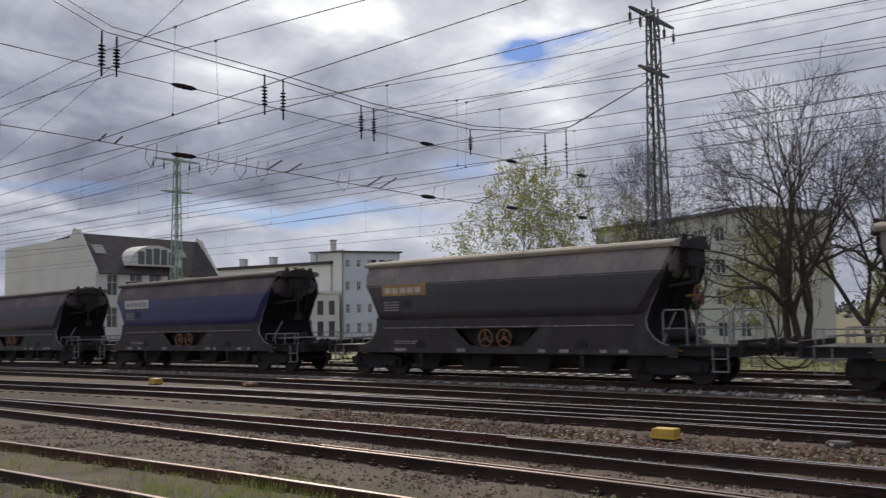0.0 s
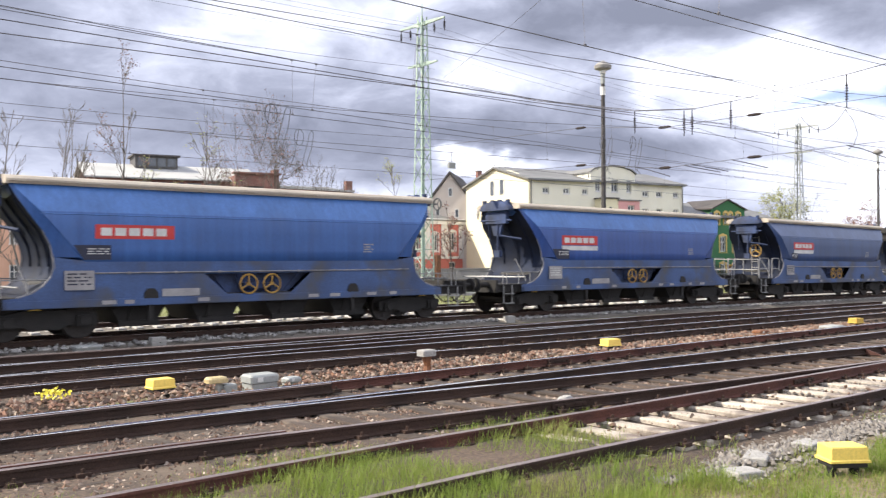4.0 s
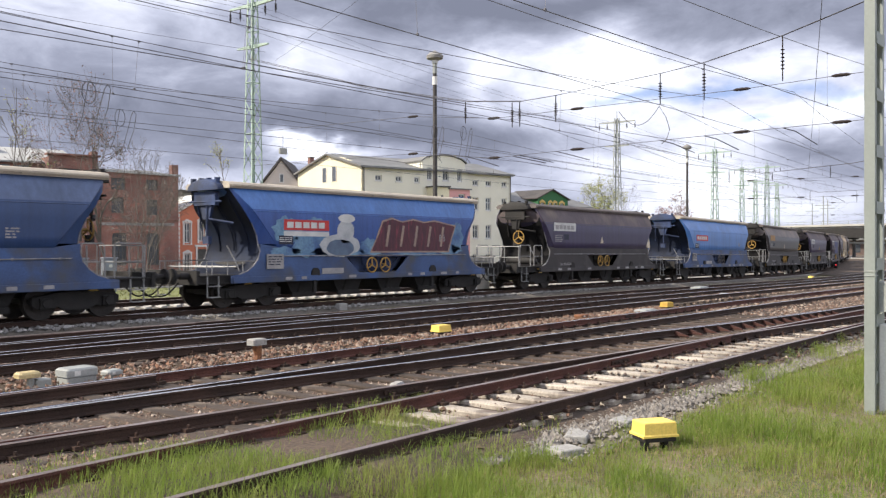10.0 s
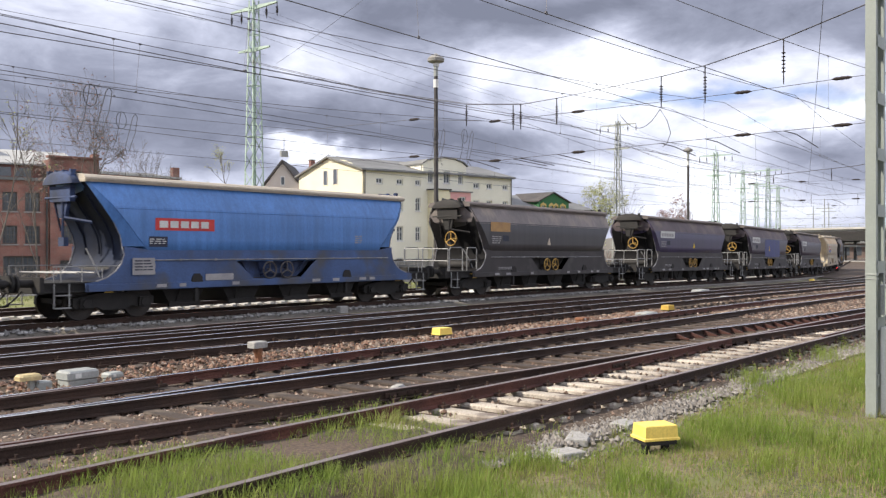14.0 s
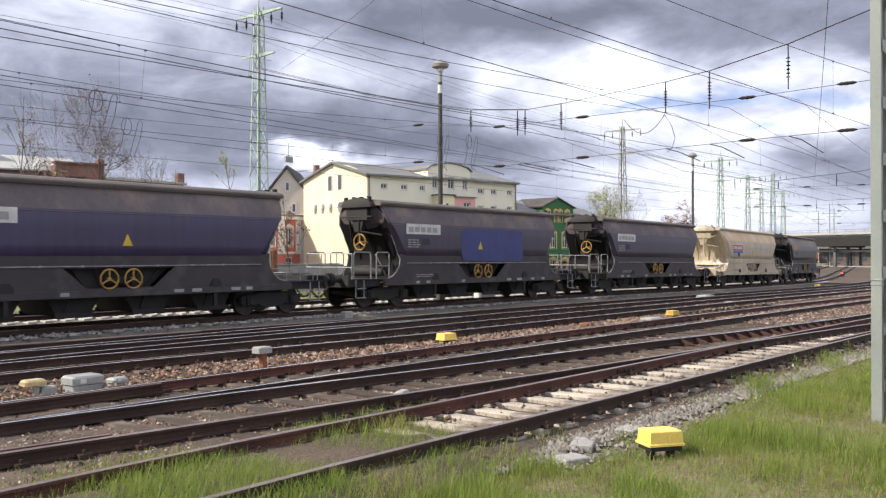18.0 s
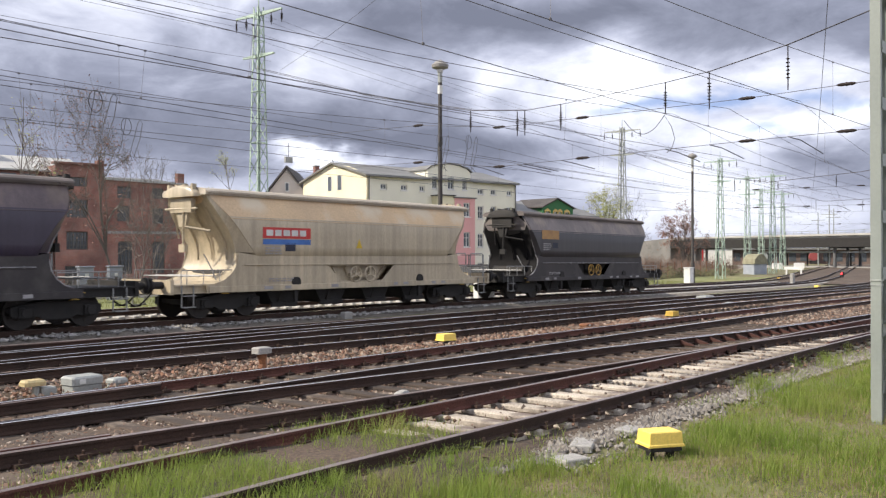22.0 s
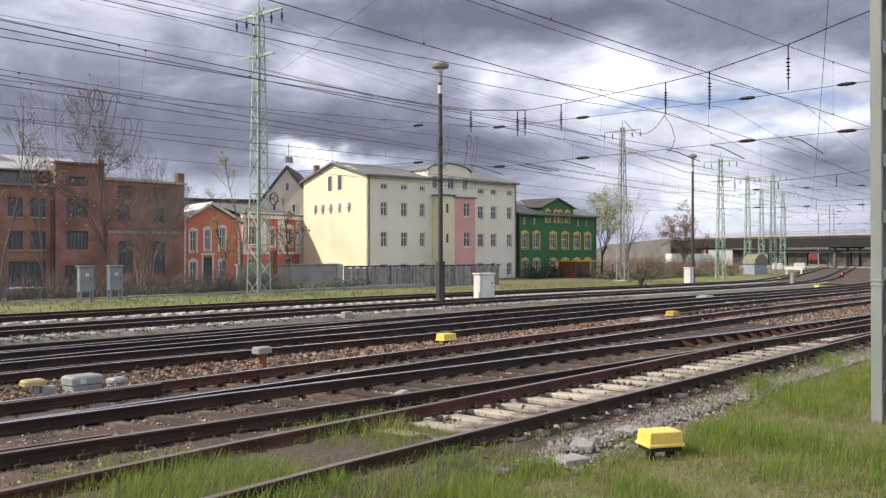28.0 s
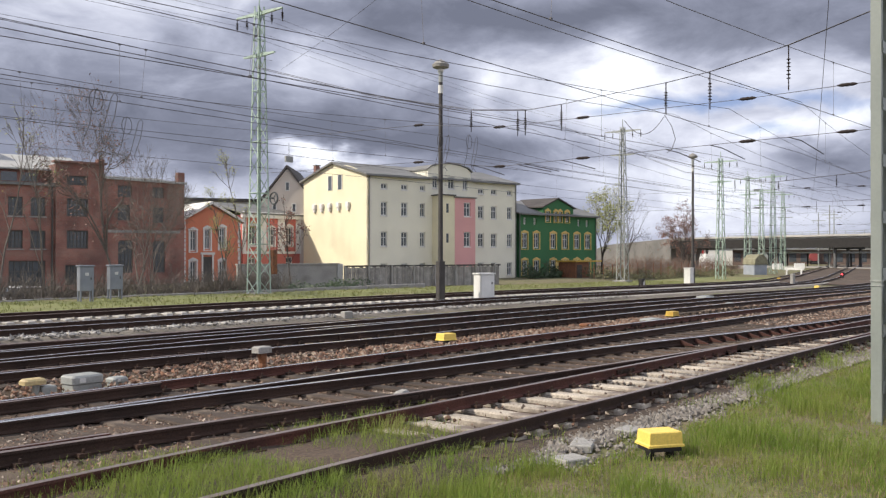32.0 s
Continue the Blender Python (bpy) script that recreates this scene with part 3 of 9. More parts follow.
def fishplates(parent, pts, places):
    """Bolted joint plates on both sides of a rail."""
    for x in places:
        y, z = lerp_points(pts, x) + bend(x), zg(x)
        slope = math.degrees(math.atan2(lerp_points(pts, x + 0.3) - lerp_points(pts, x - 0.3), 0.6))
        for side in (-1, 1):
            g = Geo().cbox(-0.32, 0.32, side * 0.025 - 0.014, side * 0.025 + 0.014, -0.115, -0.045, 0.006)
            for u in (-0.24, -0.09, 0.09, 0.24):
                g.rod((u, side * 0.035, -0.08), (u, side * 0.062, -0.08), 0.016, 6)
            part("fishplate", g, RAIL, parent, "bolted joint plate", at=(x, y, z, 0, 0, slope))


def rail_braces(parent, pts, x0, x1, side):
    """Wedge-shaped braces standing against a rail."""
    x = x0
    while x < x1:
        g = Geo().prism([(0.0, -0.155), (side * 0.34, -0.155), (side * 0.30, -0.125), (0.0, -0.03)], -0.025, 0.025, "x")
        part("rail_brace", g, RAIL_RED, parent, at=(x, lerp_points(pts, x) + bend(x) + side * 0.03, zg(x)))
        x += 0.63


def stone_field(name, n, x0, x1, lo, hi, pad, size, m, label, seed, dz=-0.175):
    rnd = random.Random(seed)
    base = [(1, 0, 0), (-1, 0, 0), (0, 1, 0), (0, -1, 0), (0, 0, 1), (0, 0, -1)]
    tri = [(0, 2, 4), (2, 1, 4), (1, 3, 4), (3, 0, 4), (2, 0, 5), (1, 2, 5), (3, 1, 5), (0, 3, 5)]
    g = Geo()
    for _ in range(n):
        x = rnd.uniform(x0, x1)
        rise = 0.04 * min(1.0, max(0.0, (9.0 - x) / 5.0)) if dz < -0.2 and x < 9.0 and size > 0.033 else 0.0
        a, b = lerp_points(lo, x) - pad, lerp_points(hi, x) + pad
        y = rnd.uniform(a, b)
        s = size * rnd.uniform(0.55, 1.5)
        rz = rnd.uniform(0, 6.28)
        c, sn = math.cos(rz), math.sin(rz)
        k = len(g.v)
        sx, sy, sz = s * rnd.uniform(0.6, 1.3), s * rnd.uniform(0.5, 1.1), s * rnd.uniform(0.5, 1.0)
        for px, py, pz in base:
            px, py, pz = px * sx + rnd.uniform(-.38, .38) * s, py * sy + rnd.uniform(-.38, .38) * s, pz * sz + rnd.uniform(-.25, .25) * s
            g.v.append((x + px * c - py * sn, y + bend(x) + px * sn + py * c, zg(x) + dz + rise + pz))
        g.f += [tuple(k + i for i in t) for t in tri]
    me = bpy.data.meshes.new(name)
    me.from_pydata(g.v, [], g.f)
    tagged(part(name, me, m), label, "ballast", kind="stuff")


def stone_mat(name, tones):
    m = bpy.data.materials.new(name)
    m.use_nodes = True
    nt = m.node_tree
    geo = nt.nodes.new("ShaderNodeNewGeometry")
    r = nt.nodes.new("ShaderNodeValToRGB")
    nt.links.new(geo.outputs["Random Per Island"], r.inputs[0])
    e = r.color_ramp.elements
    while len(e) < len(tones):
        e.new(0.5)
    for i, (el, c) in enumerate(zip(e, tones)):
        el.position, el.color = i / (len(tones) - 1), (*c, 1)
    b = nt.nodes["Principled BSDF"]
    nt.links.new(r.outputs[0], b.inputs["Base Color"])
    b.inputs["Roughness"].default_value = 0.9
    return m


def build_stones():
    brown = stone_mat("mixed brown stone", [(0.045, 0.032, 0.026), (0.17, 0.10, 0.068), (0.10, 0.066, 0.048), (0.24, 0.165, 0.125), (0.07, 0.05, 0.04), (0.40, 0.33, 0.27), (0.15, 0.088, 0.06)])
    red = stone_mat("mixed reddish stone", [(0.22, 0.115, 0.075), (0.14, 0.078, 0.055), (0.26, 0.165, 0.115), (0.32, 0.26, 0.21), (0.09, 0.06, 0.047), (0.20, 0.12, 0.085)])
    grey = stone_mat("mixed grey stone", [(0.24, 0.23, 0.22), (0.16, 0.155, 0.15), (0.36, 0.35, 0.34), (0.20, 0.19, 0.18)])
    dull = stone_mat("mixed dull stone", [(0.20, 0.18, 0.16), (0.14, 0.125, 0.11), (0.28, 0.26, 0.24), (0.17, 0.15, 0.13)])
    stone_field("ballast_stones", 44000, -20, 28, [(x, y + 0.95) for x, y in NEAR_K], T2_G, 0.6, 0.034, brown, "loose brown ballast stones between the rails", 1, -0.212)
    stone_field("ballast_stones", 9000, 28, 62, [(x, y + 0.95) for x, y in NEAR_K], T2_G, 0.6, 0.055, brown, "loose brown ballast stones along the distant rails", 7)
    stone_field("ballast_stones", 7000, 34, 70, C_LO, B_HI, 0.5, 0.06, brown, "loose dark ballast stones under the distant tracks", 8)
    stone_field("ballast_stones", 2200, -18, 30, NEAR_L, NEAR_K, 0.45, 0.030, brown, "scattered small stones among the siding sleepers", 6)
    stone_field("ballast_stones", 9000, -16, 30, T2_G, C_LO, -0.2, 0.042, red, "loose reddish ballast stones between the track groups", 2)
    stone_field("ballast_stones", 11000, -16, 34, C_LO, B_HI, 0.5, 0.046, brown, "loose dark ballast stones under the middle tracks", 3, -0.215)
    stone_field("ballast_stones", 6000, -18, 45, TRAIN_LO, TRAIN_HI, 0.9, 0.06, grey, "loose light grey ballast stones", 4)
    stone_field("ballast_stones", 9000, 7.4, 34, [(x, y - 0.8) for x, y in NEAR_L], [(x, y - 0.16) for x, y in NEAR_L], 0.05, 0.036, dull, "grey rubble along the siding's outer rail", 12, -0.262)
    stone_field("ballast_stones", 3500, 13, 44, NEAR_L, NEAR_K, -0.1, 0.036, dull, "grey stones between the siding sleepers", 13, -0.20)
    stone_field("ballast_stones", 900, 8, 15, [(0, 4.9), (99, 4.9)], [(0, 5.7), (99, 5.7)], 0.2, 0.034, dull, "grey rubble beside the siding track", 5, -0.275)


build_ground()
build_tracks()
build_stones()


# ---- goods wagons ----
WAGON_MESH = {}


def shared(key, make):
    if key not in WAGON_MESH:
        WAGON_MESH[key] = make()
    return WAGON_MESH[key]


# end hollow (length, height) and hopper length by height, for the short and the long kind
END_SHORT = ((6.0, 3.84), (5.93, 3.5), (5.84, 3.15), (5.62, 2.7), (5.40, 2.32), (5.28, 2.02), (5.25, 1.8), (5.30, 1.55), (5.45, 1.33), (5.66, 1.17), (5.92, 1.08))
END_LONG = ((6.0, 3.84), (5.86, 3.5), (5.66, 3.15), (5.36, 2.72), (5.19, 2.36), (5.13, 2.05), (5.13, 1.82), (5.2, 1.57), (5.37, 1.35), (5.6, 1.18), (5.9, 1.08))
HULL_SHORT = ((1.6, 4.75), (1.96, 4.97), (2.25, 5.15), (2.7, 5.45), (3.05, 5.72), (3.18, 5.82), (3.48, 5.93), (3.9, 5.97))
HULL_LONG = ((1.6, 4.33), (1.96, 4.52), (2.25, 4.74), (2.7, 5.09), (3.05, 5.38), (3.18, 5.48), (3.48, 5.74), (3.72, 5.92), (3.9, 5.97))
HULL_WIDTH = ((1.6, 1.37), (1.96, 1.425), (3.05, 1.428), (3.18, 1.40), (3.48, 1.27), (3.72, 1.14), (3.9, 1.03))


def end_curve(f):
    return END_LONG if f > 1.05 else END_SHORT


def hull_length(z, f):
    return lerp_points(HULL_LONG if f > 1.05 else HULL_SHORT, z)


def hull(f=1.0):
    """Hopper body, lofted from the waist to the roof line."""
    g = Geo()
    g.smooth = True
    rings = [(z, w, hull_length(z, f)) for z, w in ((1.60, 1.37), (1.90, 1.38), (1.96, 1.425), (2.25, 1.431), (2.70, 1.432), (3.05, 1.428), (3.18, 1.40))]
    for z, w, ln in rings:
        ln, c = ln * f, 0.05
        g.v += [(-ln + c, -w, z), (ln - c, -w, z), (ln, -w + c, z), (ln, w - c, z), (ln - c, w, z), (-ln + c, w, z), (-ln, w - c, z), (-ln, -w + c, z)]
    for i in range(len(rings) - 1):
        for j in range(8):
            k = (j + 1) % 8
            g.f.append((i * 8 + j, i * 8 + k, (i + 1) * 8 + k, (i + 1) * 8 + j))
    g.f.append(tuple(range(7, -1, -1)))
    return g.mesh("body")


def shoulder(f=1.0):
    g = Geo()
    g.smooth = True
    rings = [(z, w, hull_length(z, f)) for z, w in ((3.18, 1.40), (3.26, 1.37), (3.48, 1.27), (3.72, 1.14), (3.90, 1.03))]
    for z, w, ln in rings:
        ln, c = ln * f, 0.06
        g.v += [(-ln + c, -w, z), (ln - c, -w, z), (ln, -w + c, z), (ln, w - c, z), (ln - c, w, z), (-ln + c, w, z), (-ln, w - c, z), (-ln, -w + c, z)]
    for i in range(len(rings) - 1):
        for j in range(8):
            k = (j + 1) % 8
            g.f.append((i * 8 + j, i * 8 + k, (i + 1) * 8 + k, (i + 1) * 8 + j))
    g.f.append(tuple(32 + j for j in range(8)))
    return g.mesh("shoulder")


def roof_hatch(f=1.0):
    g = Geo()
    prof = [(-1.10, 3.84), (-1.14, 3.84), (-1.15, 3.96), (-1.06, 4.03), (-0.7, 4.08), (0, 4.11), (0.7, 4.08), (1.06, 4.03), (1.15, 3.96), (1.14, 3.84), (1.10, 3.84)]
    g.prism(prof, -6.08 * f, 6.08 * f, "x")
    return g.mesh("roof")


def roof_rail(f=1.0):
    g = Geo()
    for s in (-1, 1):
        g.box(-6.05 * f, 6.05 * f, s * 1.19 - 0.02, s * 1.19 + 0.02, 3.90, 3.935)
        for i in range(7):
            x = (-5.7 + i * 1.9) * f
            g.box(x - 0.03, x + 0.03, min(s * 1.10, s * 1.20), max(s * 1.10, s * 1.20), 3.88, 3.95)
    return g.mesh("roof_gutter")


def rim_width(z):
    """Half width of the end hollow at a height."""
    return min(1.27, lerp_points(HULL_WIDTH, z) - 0.09) if z > 1.97 else 1.38


def flange(f):
    """Curve of the side plate's end, from the hopper down to the platform."""
    return [(-hull_length(1.97, f) * f, 1.97)] + [(-x * f, z) for x, z in end_curve(f)[5:]] + [(-6.2 * f, 1.045)]


def skirt(side, f):
    """Lower side plate with its flared ends and the trapezoid valve opening."""
    g = Geo()
    y0, y1 = side * 1.385, side * 1.41
    left = [(-1.72, 1.62), (-1.72, 1.97)] + flange(f) + [(-6.2 * f, 0.80), (-1.02, 0.80), (-1.02, 1.04)]
    for o in (left, [(-x, z) for x, z in left]):
        g.prism(o, y0, y1)
    g.prism([(-1.02, 0.80), (1.02, 0.80), (1.02, 1.04), (-1.02, 1.04)], y0, y1)
    g.prism([(-1.72, 1.62), (1.72, 1.62), (1.72, 1.97), (-1.72, 1.97)], y0, y1)
    return g.mesh("side_plate")


def flange_rim(s, side, f):
    return Geo().tube([(s * (x * f + 0.01), side * (rim_width(z) + 0.015), z) for x, z in end_curve(f)[3:]], [0.012, 0.016, 0.02] + [0.024] * 5, 6).mesh("flange_rim")


def corner_plate(s, side, f):
    """Folded plate from the slanting end of the hopper's side in to the rim of the end hollow."""
    g = Geo()
    g.smooth = True
    rows = [p for p in end_curve(f) if p[1] > 1.97]
    for x, z in rows:
        g.v.append((s * (hull_length(z, f) * f - 0.03), side * (lerp_points(HULL_WIDTH, z) - 0.004), z))
        g.v.append((s * x * f, side * rim_width(z), z))
        g.v.append((s * (x * f - 0.03), side * (rim_width(z) - 0.03), z))
    for i in range(len(rows) - 1):
        for j in (0, 1):
            g.f.append((i * 3 + j, i * 3 + j + 1, i * 3 + j + 4, i * 3 + j + 3))
    return g.mesh("corner_plate")


def sill(side, f):
    """Sill beam along the lower edge of the side plate, with its ledge and pipe."""
    g = Geo()
    y0, y1 = sorted((side * 1.411, side * 1.45))
    g.cbox(-6.15 * f, 6.15 * f, y0, y1, 0.815, 1.0, 0.01)
    return g.mesh("sill")


def side_pipe(side, f):
    g = Geo()
    g.smooth = True
    y = side * 1.437
    g.rod((-4.9 * f, y, 1.655), (4.9 * f, y, 1.655), 0.019, 6)
    for i in range(9):
        x = (-4.6 + i * 1.15) * f
        g.box(x - 0.03, x + 0.03, min(y, side * 1.40), max(y, side * 1.40), 1.62, 1.69)
    return g.mesh("side_pipe")


def recess(s):
    g = Geo()
    g.prism([(-1.7, 1.60), (-1.0, 1.0), (1.0, 1.0), (1.7, 1.60)], s * 1.10, s * 1.13)
    g.box(-0.5, 0.5, s * 1.25 - 0.13, s * 1.25 + 0.13, 1.18, 1.32)
    for x in (-0.9, -0.45, 0.45, 0.9):
        g.rod((x, s * 1.12, 1.05), (x * 1.5, s * 1.2, 1.58), 0.03, 5)
    return g.mesh("valve_recess")


def end_sheet(s, f):
    """Hollow, curved end wall of the hopper, for one end."""
    g = Geo()
    g.smooth = True
    for x, z in end_curve(f):
        w = rim_width(z)
        for k in range(5):
            g.v.append((s * (x * f - 0.10 * (1 - (k / 2 - 1) ** 2)), w * (k / 2 - 1), z))
    for x, z in end_curve(f):
        g.v += [(s * (x * f - 0.16), -rim_width(z) + 0.02, z), (s * (x * f - 0.16), rim_width(z) - 0.02, z)]
    m = len(end_curve(f))
    for i in range(m - 1):
        for k in range(4):
            g.f.append((i * 5 + k, i * 5 + k + 1, i * 5 + k + 6, i * 5 + k + 5))
        b = m * 5 + i * 2
        g.f += [(b, b + 1, b + 3, b + 2), (i * 5, b, b + 2, i * 5 + 5), (i * 5 + 4, i * 5 + 9, b + 3, b + 1)]
    return g.mesh("end_wall")


def end_rib(s, f):
    g = Geo()
    g.tube([(s * (x * f - 0.05), 0, z) for x, z in end_curve(f)[1:7]], 0.03, 4)
    return g.mesh("end_rib")


def end_strut(s, f):
    return Geo().tube([(s * 5.55 * f, -0.95, 1.1), (s * 5.62 * f, -0.8, 1.5), (s * 5.75 * f, -0.55, 2.0)], 0.022, 6).mesh("end_strut")


def roof_cap(s, f):
    """Domed cover over the roof's end, with hinge lugs."""
    g = Geo()
    g.smooth = True
    arc = [(0.86 * math.cos(a), 3.80 + 0.37 * math.sin(a)) for a in (math.pi * i / 14 for i in range(15))]
    k = len(arc)
    rings = ((6.06, 1.0), (6.16, 1.0), (6.26, 0.93), (6.30, 0.8))
    for x, q in rings:
        g.v += [(s * x * f, y * q, 3.72 + (z - 3.72) * q) for y, z in arc]
    for i in range(len(rings) - 1):
        for j in range(k - 1):
            g.f.append((i * k + j, i * k + j + 1, (i + 1) * k + j + 1, (i + 1) * k + j))
        g.f.append((i * k + k - 1, i * k, (i + 1) * k, (i + 1) * k + k - 1))
    g.f.append(tuple(range(k)))
    g.f.append(tuple(range(3 * k + k - 1, 3 * k - 1, -1)))
    for y in (-0.62, -0.2, 0.2, 0.62):
        g.box(min(s * 6.08 * f, s * 6.22 * f), max(s * 6.08 * f, s * 6.22 * f), y - 0.05, y + 0.05, 4.0, 4.19)
    return g.mesh("roof_cap")


def end_hopper_foot(s):
    return Geo().prism([(s * 4.6, 1.6), (s * 4.6, 0.95), (s * 5.0, 0.95), (s * 4.75, 1.6)], -1.0, 1.0).mesh("hopper_foot")


def end_gear(s):
    g = Geo()
    x = s * 6.05
    g.box(min(x, x + s * 0.16), max(x, x + s * 0.16), -0.55, 0.55, 3.30, 3.74)
    g.prism([(-0.30, 3.30), (0.30, 3.30), (0.16, 2.85), (-0.16, 2.85)], min(x, x + s * 0.1), max(x, x + s * 0.1), "x")
    g.rod((x + s * 0.12, -0.1, 3.5), (x + s * 0.1, -0.05, 2.2), 0.04, 6)
    g.rod((x - s * 0.3, -0.9, 2.72), (x + s * 0.12, -0.2, 2.85), 0.05, 6)
    g.rod((x + s * 0.12, -0.8, 3.42), (x + s * 0.16, 0.8, 3.42), 0.035, 6)
    g.rod((x + s * 0.1, 0.45, 3.4), (x - s * 0.2, 0.6, 2.5), 0.03, 6)
    g.box(min(x, x + s * 0.14), max(x, x + s * 0.14), -0.18, 0.12, 2.05, 2.3)
    return g.mesh("hatch_gear")


def end_tank(s):
    g = Geo()
    g.smooth = True
    g.rod((s * 5.6, -0.85, 1.32), (s * 5.6, 0.85, 1.32), 0.19, 12)
    return g.mesh("air_tank")


def underframe():
    g = Geo()
    for s in (-1, 1):
        g.prism([(s * 1.18, 0.80), (s * 1.30, 0.80), (s * 1.30, 0.83), (s * 1.22, 0.83), (s * 1.22, 1.03), (s * 1.30, 1.03), (s * 1.30, 1.06), (s * 1.18, 1.06)], -7.95, 7.95, "x")
        g.box(s * 7.95 - 0.06, s * 7.95 + 0.06, -1.3, 1.3, 0.78, 1.22)
        g.box(min(s * 5.0, s * 7.9), max(s * 5.0, s * 7.9), -1.28, 1.28, 1.04, 1.075)
    for x in (-5.7, -2.2, 2.2, 5.7):
        g.box(x - 0.15, x + 0.15, -1.18, 1.18, 0.8, 1.02)
    g.box(-7.9, 7.9, -0.25, 0.25, 0.82, 1.0)
    return g.mesh("underframe")


def chute():
    g = Geo()
    g.prism([(-0.85, 0.95), (0.85, 0.95), (0.48, 0.32), (-0.48, 0.32)], -0.95, 0.95)
    for s in (-1, 1):
        g.box(-0.55, 0.55, s * 0.98 - 0.04, s * 0.98 + 0.04, 0.25, 0.40)
        g.rod((-0.3, s * 1.02, 0.4), (-0.2, s * 1.1, 0.85), 0.03, 5)
    return g.mesh("discharge_chute")


def bogie_frame():
    g = Geo()
    for s in (-1, 1):
        y = s * 1.0
        g.prism([(-1.25, 0.62), (-1.25, 0.40), (-0.95, 0.28), (-0.55, 0.36), (-0.35, 0.26), (0.35, 0.26), (0.55, 0.36), (0.95, 0.28), (1.25, 0.40), (1.25, 0.62), (0.5, 0.74), (-0.5, 0.74)], y - 0.07, y + 0.07)
        for x in (-0.9, 0.9):
            g.box(x - 0.17, x + 0.17, y + s * 0.05 - 0.1, y + s * 0.05 + 0.1, 0.34, 0.60)
            g.rod((x, y + s * 0.05, 0.46), (x, y + s * 0.19, 0.46), 0.12, 10)
            for o in (-0.24, 0.24):
                g.rod((x + o, y, 0.33), (x + o, y, 0.58), 0.075, 8)
    g.box(-0.3, 0.3, -1.0, 1.0, 0.42, 0.78)
    for x in (-1.22, 1.22):
        g.box(x - 0.05, x + 0.05, -1.0, 1.0, 0.45, 0.58)
    return g.mesh("bogie_frame")


def wheelset():
    g = Geo()
    g.smooth = False
    for s in (-1, 1):
        g.rod((0, s * 0.69, 0), (0, s * 0.81, 0), 0.46, 24)
        g.rod((0, s * 0.66, 0), (0, s * 0.69, 0), 0.485, 24)
        for k in range(6):
            a = k * math.pi / 3
            g.rod((0.3 * math.cos(a), s * 0.80, 0.3 * math.sin(a)), (0.3 * math.cos(a), s * 0.82, 0.3 * math.sin(a)), 0.05, 6)
    g.rod((0, -1.0, 0), (0, 1.0, 0), 0.085, 10)
    return g.mesh("wheelset")


def buffer_geo(s):
    g = Geo()
    g.smooth = True
    g.rod((s * 7.98, 0, 0), (s * 8.35, 0, 0), 0.11, 12)
    g.rod((s * 8.3, 0, 0), (s * 8.58, 0, 0), 0.08, 12)
    g.rod((s * 8.56, 0, 0), (s * 8.62, 0, 0), 0.24, 16)
    return g.mesh("buffer")


def coupler_geo(s):
    g = Geo()
    g.rod((s * 8.0, 0, 0.95), (s * 8.72, 0, 0.93), 0.05, 6)
    for y in (-0.35, 0.4):
        pts = [(s * 8.0, y, 0.85)] + [(s * (8.0 + 0.72 * t), y + 0.05 * t, 0.85 - 0.42 * math.sin(math.pi * min(t * 0.62, 1))) for t in (0.2, 0.4, 0.6, 0.8, 1.0)]
        g.tube(pts, 0.025, 6)
    return g.mesh("coupling")


def valve_wheel():
    g = Geo()
    g.smooth = True
    g.torus((0, 0, 0), 0.27, 0.025, "y", 22, 6)
    g.rod((0, -0.02, 0), (0, 0.14, 0), 0.05, 8)
    for k in range(3):
        a = math.pi / 2 + k * 2 * math.pi / 3
        g.rod((0, 0, 0), (0.27 * math.cos(a), 0, 0.27 * math.sin(a)), 0.024, 6)
    return g.mesh("valve_wheel")


def brake_wheel(s):
    g = Geo()
    g.smooth = True
    c = (s * 6.45, -0.35, 2.45)
    g.torus(c, 0.30, 0.026, "x", 22, 6)
    for k in range(3):
        a = math.pi / 2 + k * 2 * math.pi / 3
        g.rod(c, (c[0], c[1] + 0.3 * math.cos(a), c[2] + 0.3 * math.sin(a)), 0.026, 6)
    g.rod(c, (c[0] - s * 0.4, c[1], c[2]), 0.04, 8)
    return g.mesh("brake_wheel")


def high_railing(s):
    g = Geo()
    g.smooth = True
    for y in (-1.22, 1.22):
        for x0, x1 in ((5.75, 6.45), (6.75, 7.65)):
            g.tube([(s * x0, y, 1.06), (s * x0, y, 1.98), (s * (x0 + 0.06), y, 2.06), (s * (x1 - 0.06), y, 2.06), (s * x1, y, 1.98), (s * x1, y, 1.06)], 0.024, 6)
            g.rod((s * x0, y, 1.55), (s * x1, y, 1.55), 0.018, 6)
    for z in (1.5, 2.0):
        g.rod((s * 7.72, -1.2, z), (s * 7.72, 1.2, z), 0.02, 6)
    for y in (-1.2, -0.4, 0.4, 1.2):
        g.rod((s * 7.72, y, 1.06), (s * 7.72, y, 2.0), 0.02, 6)
    return g.mesh("platform_railing")


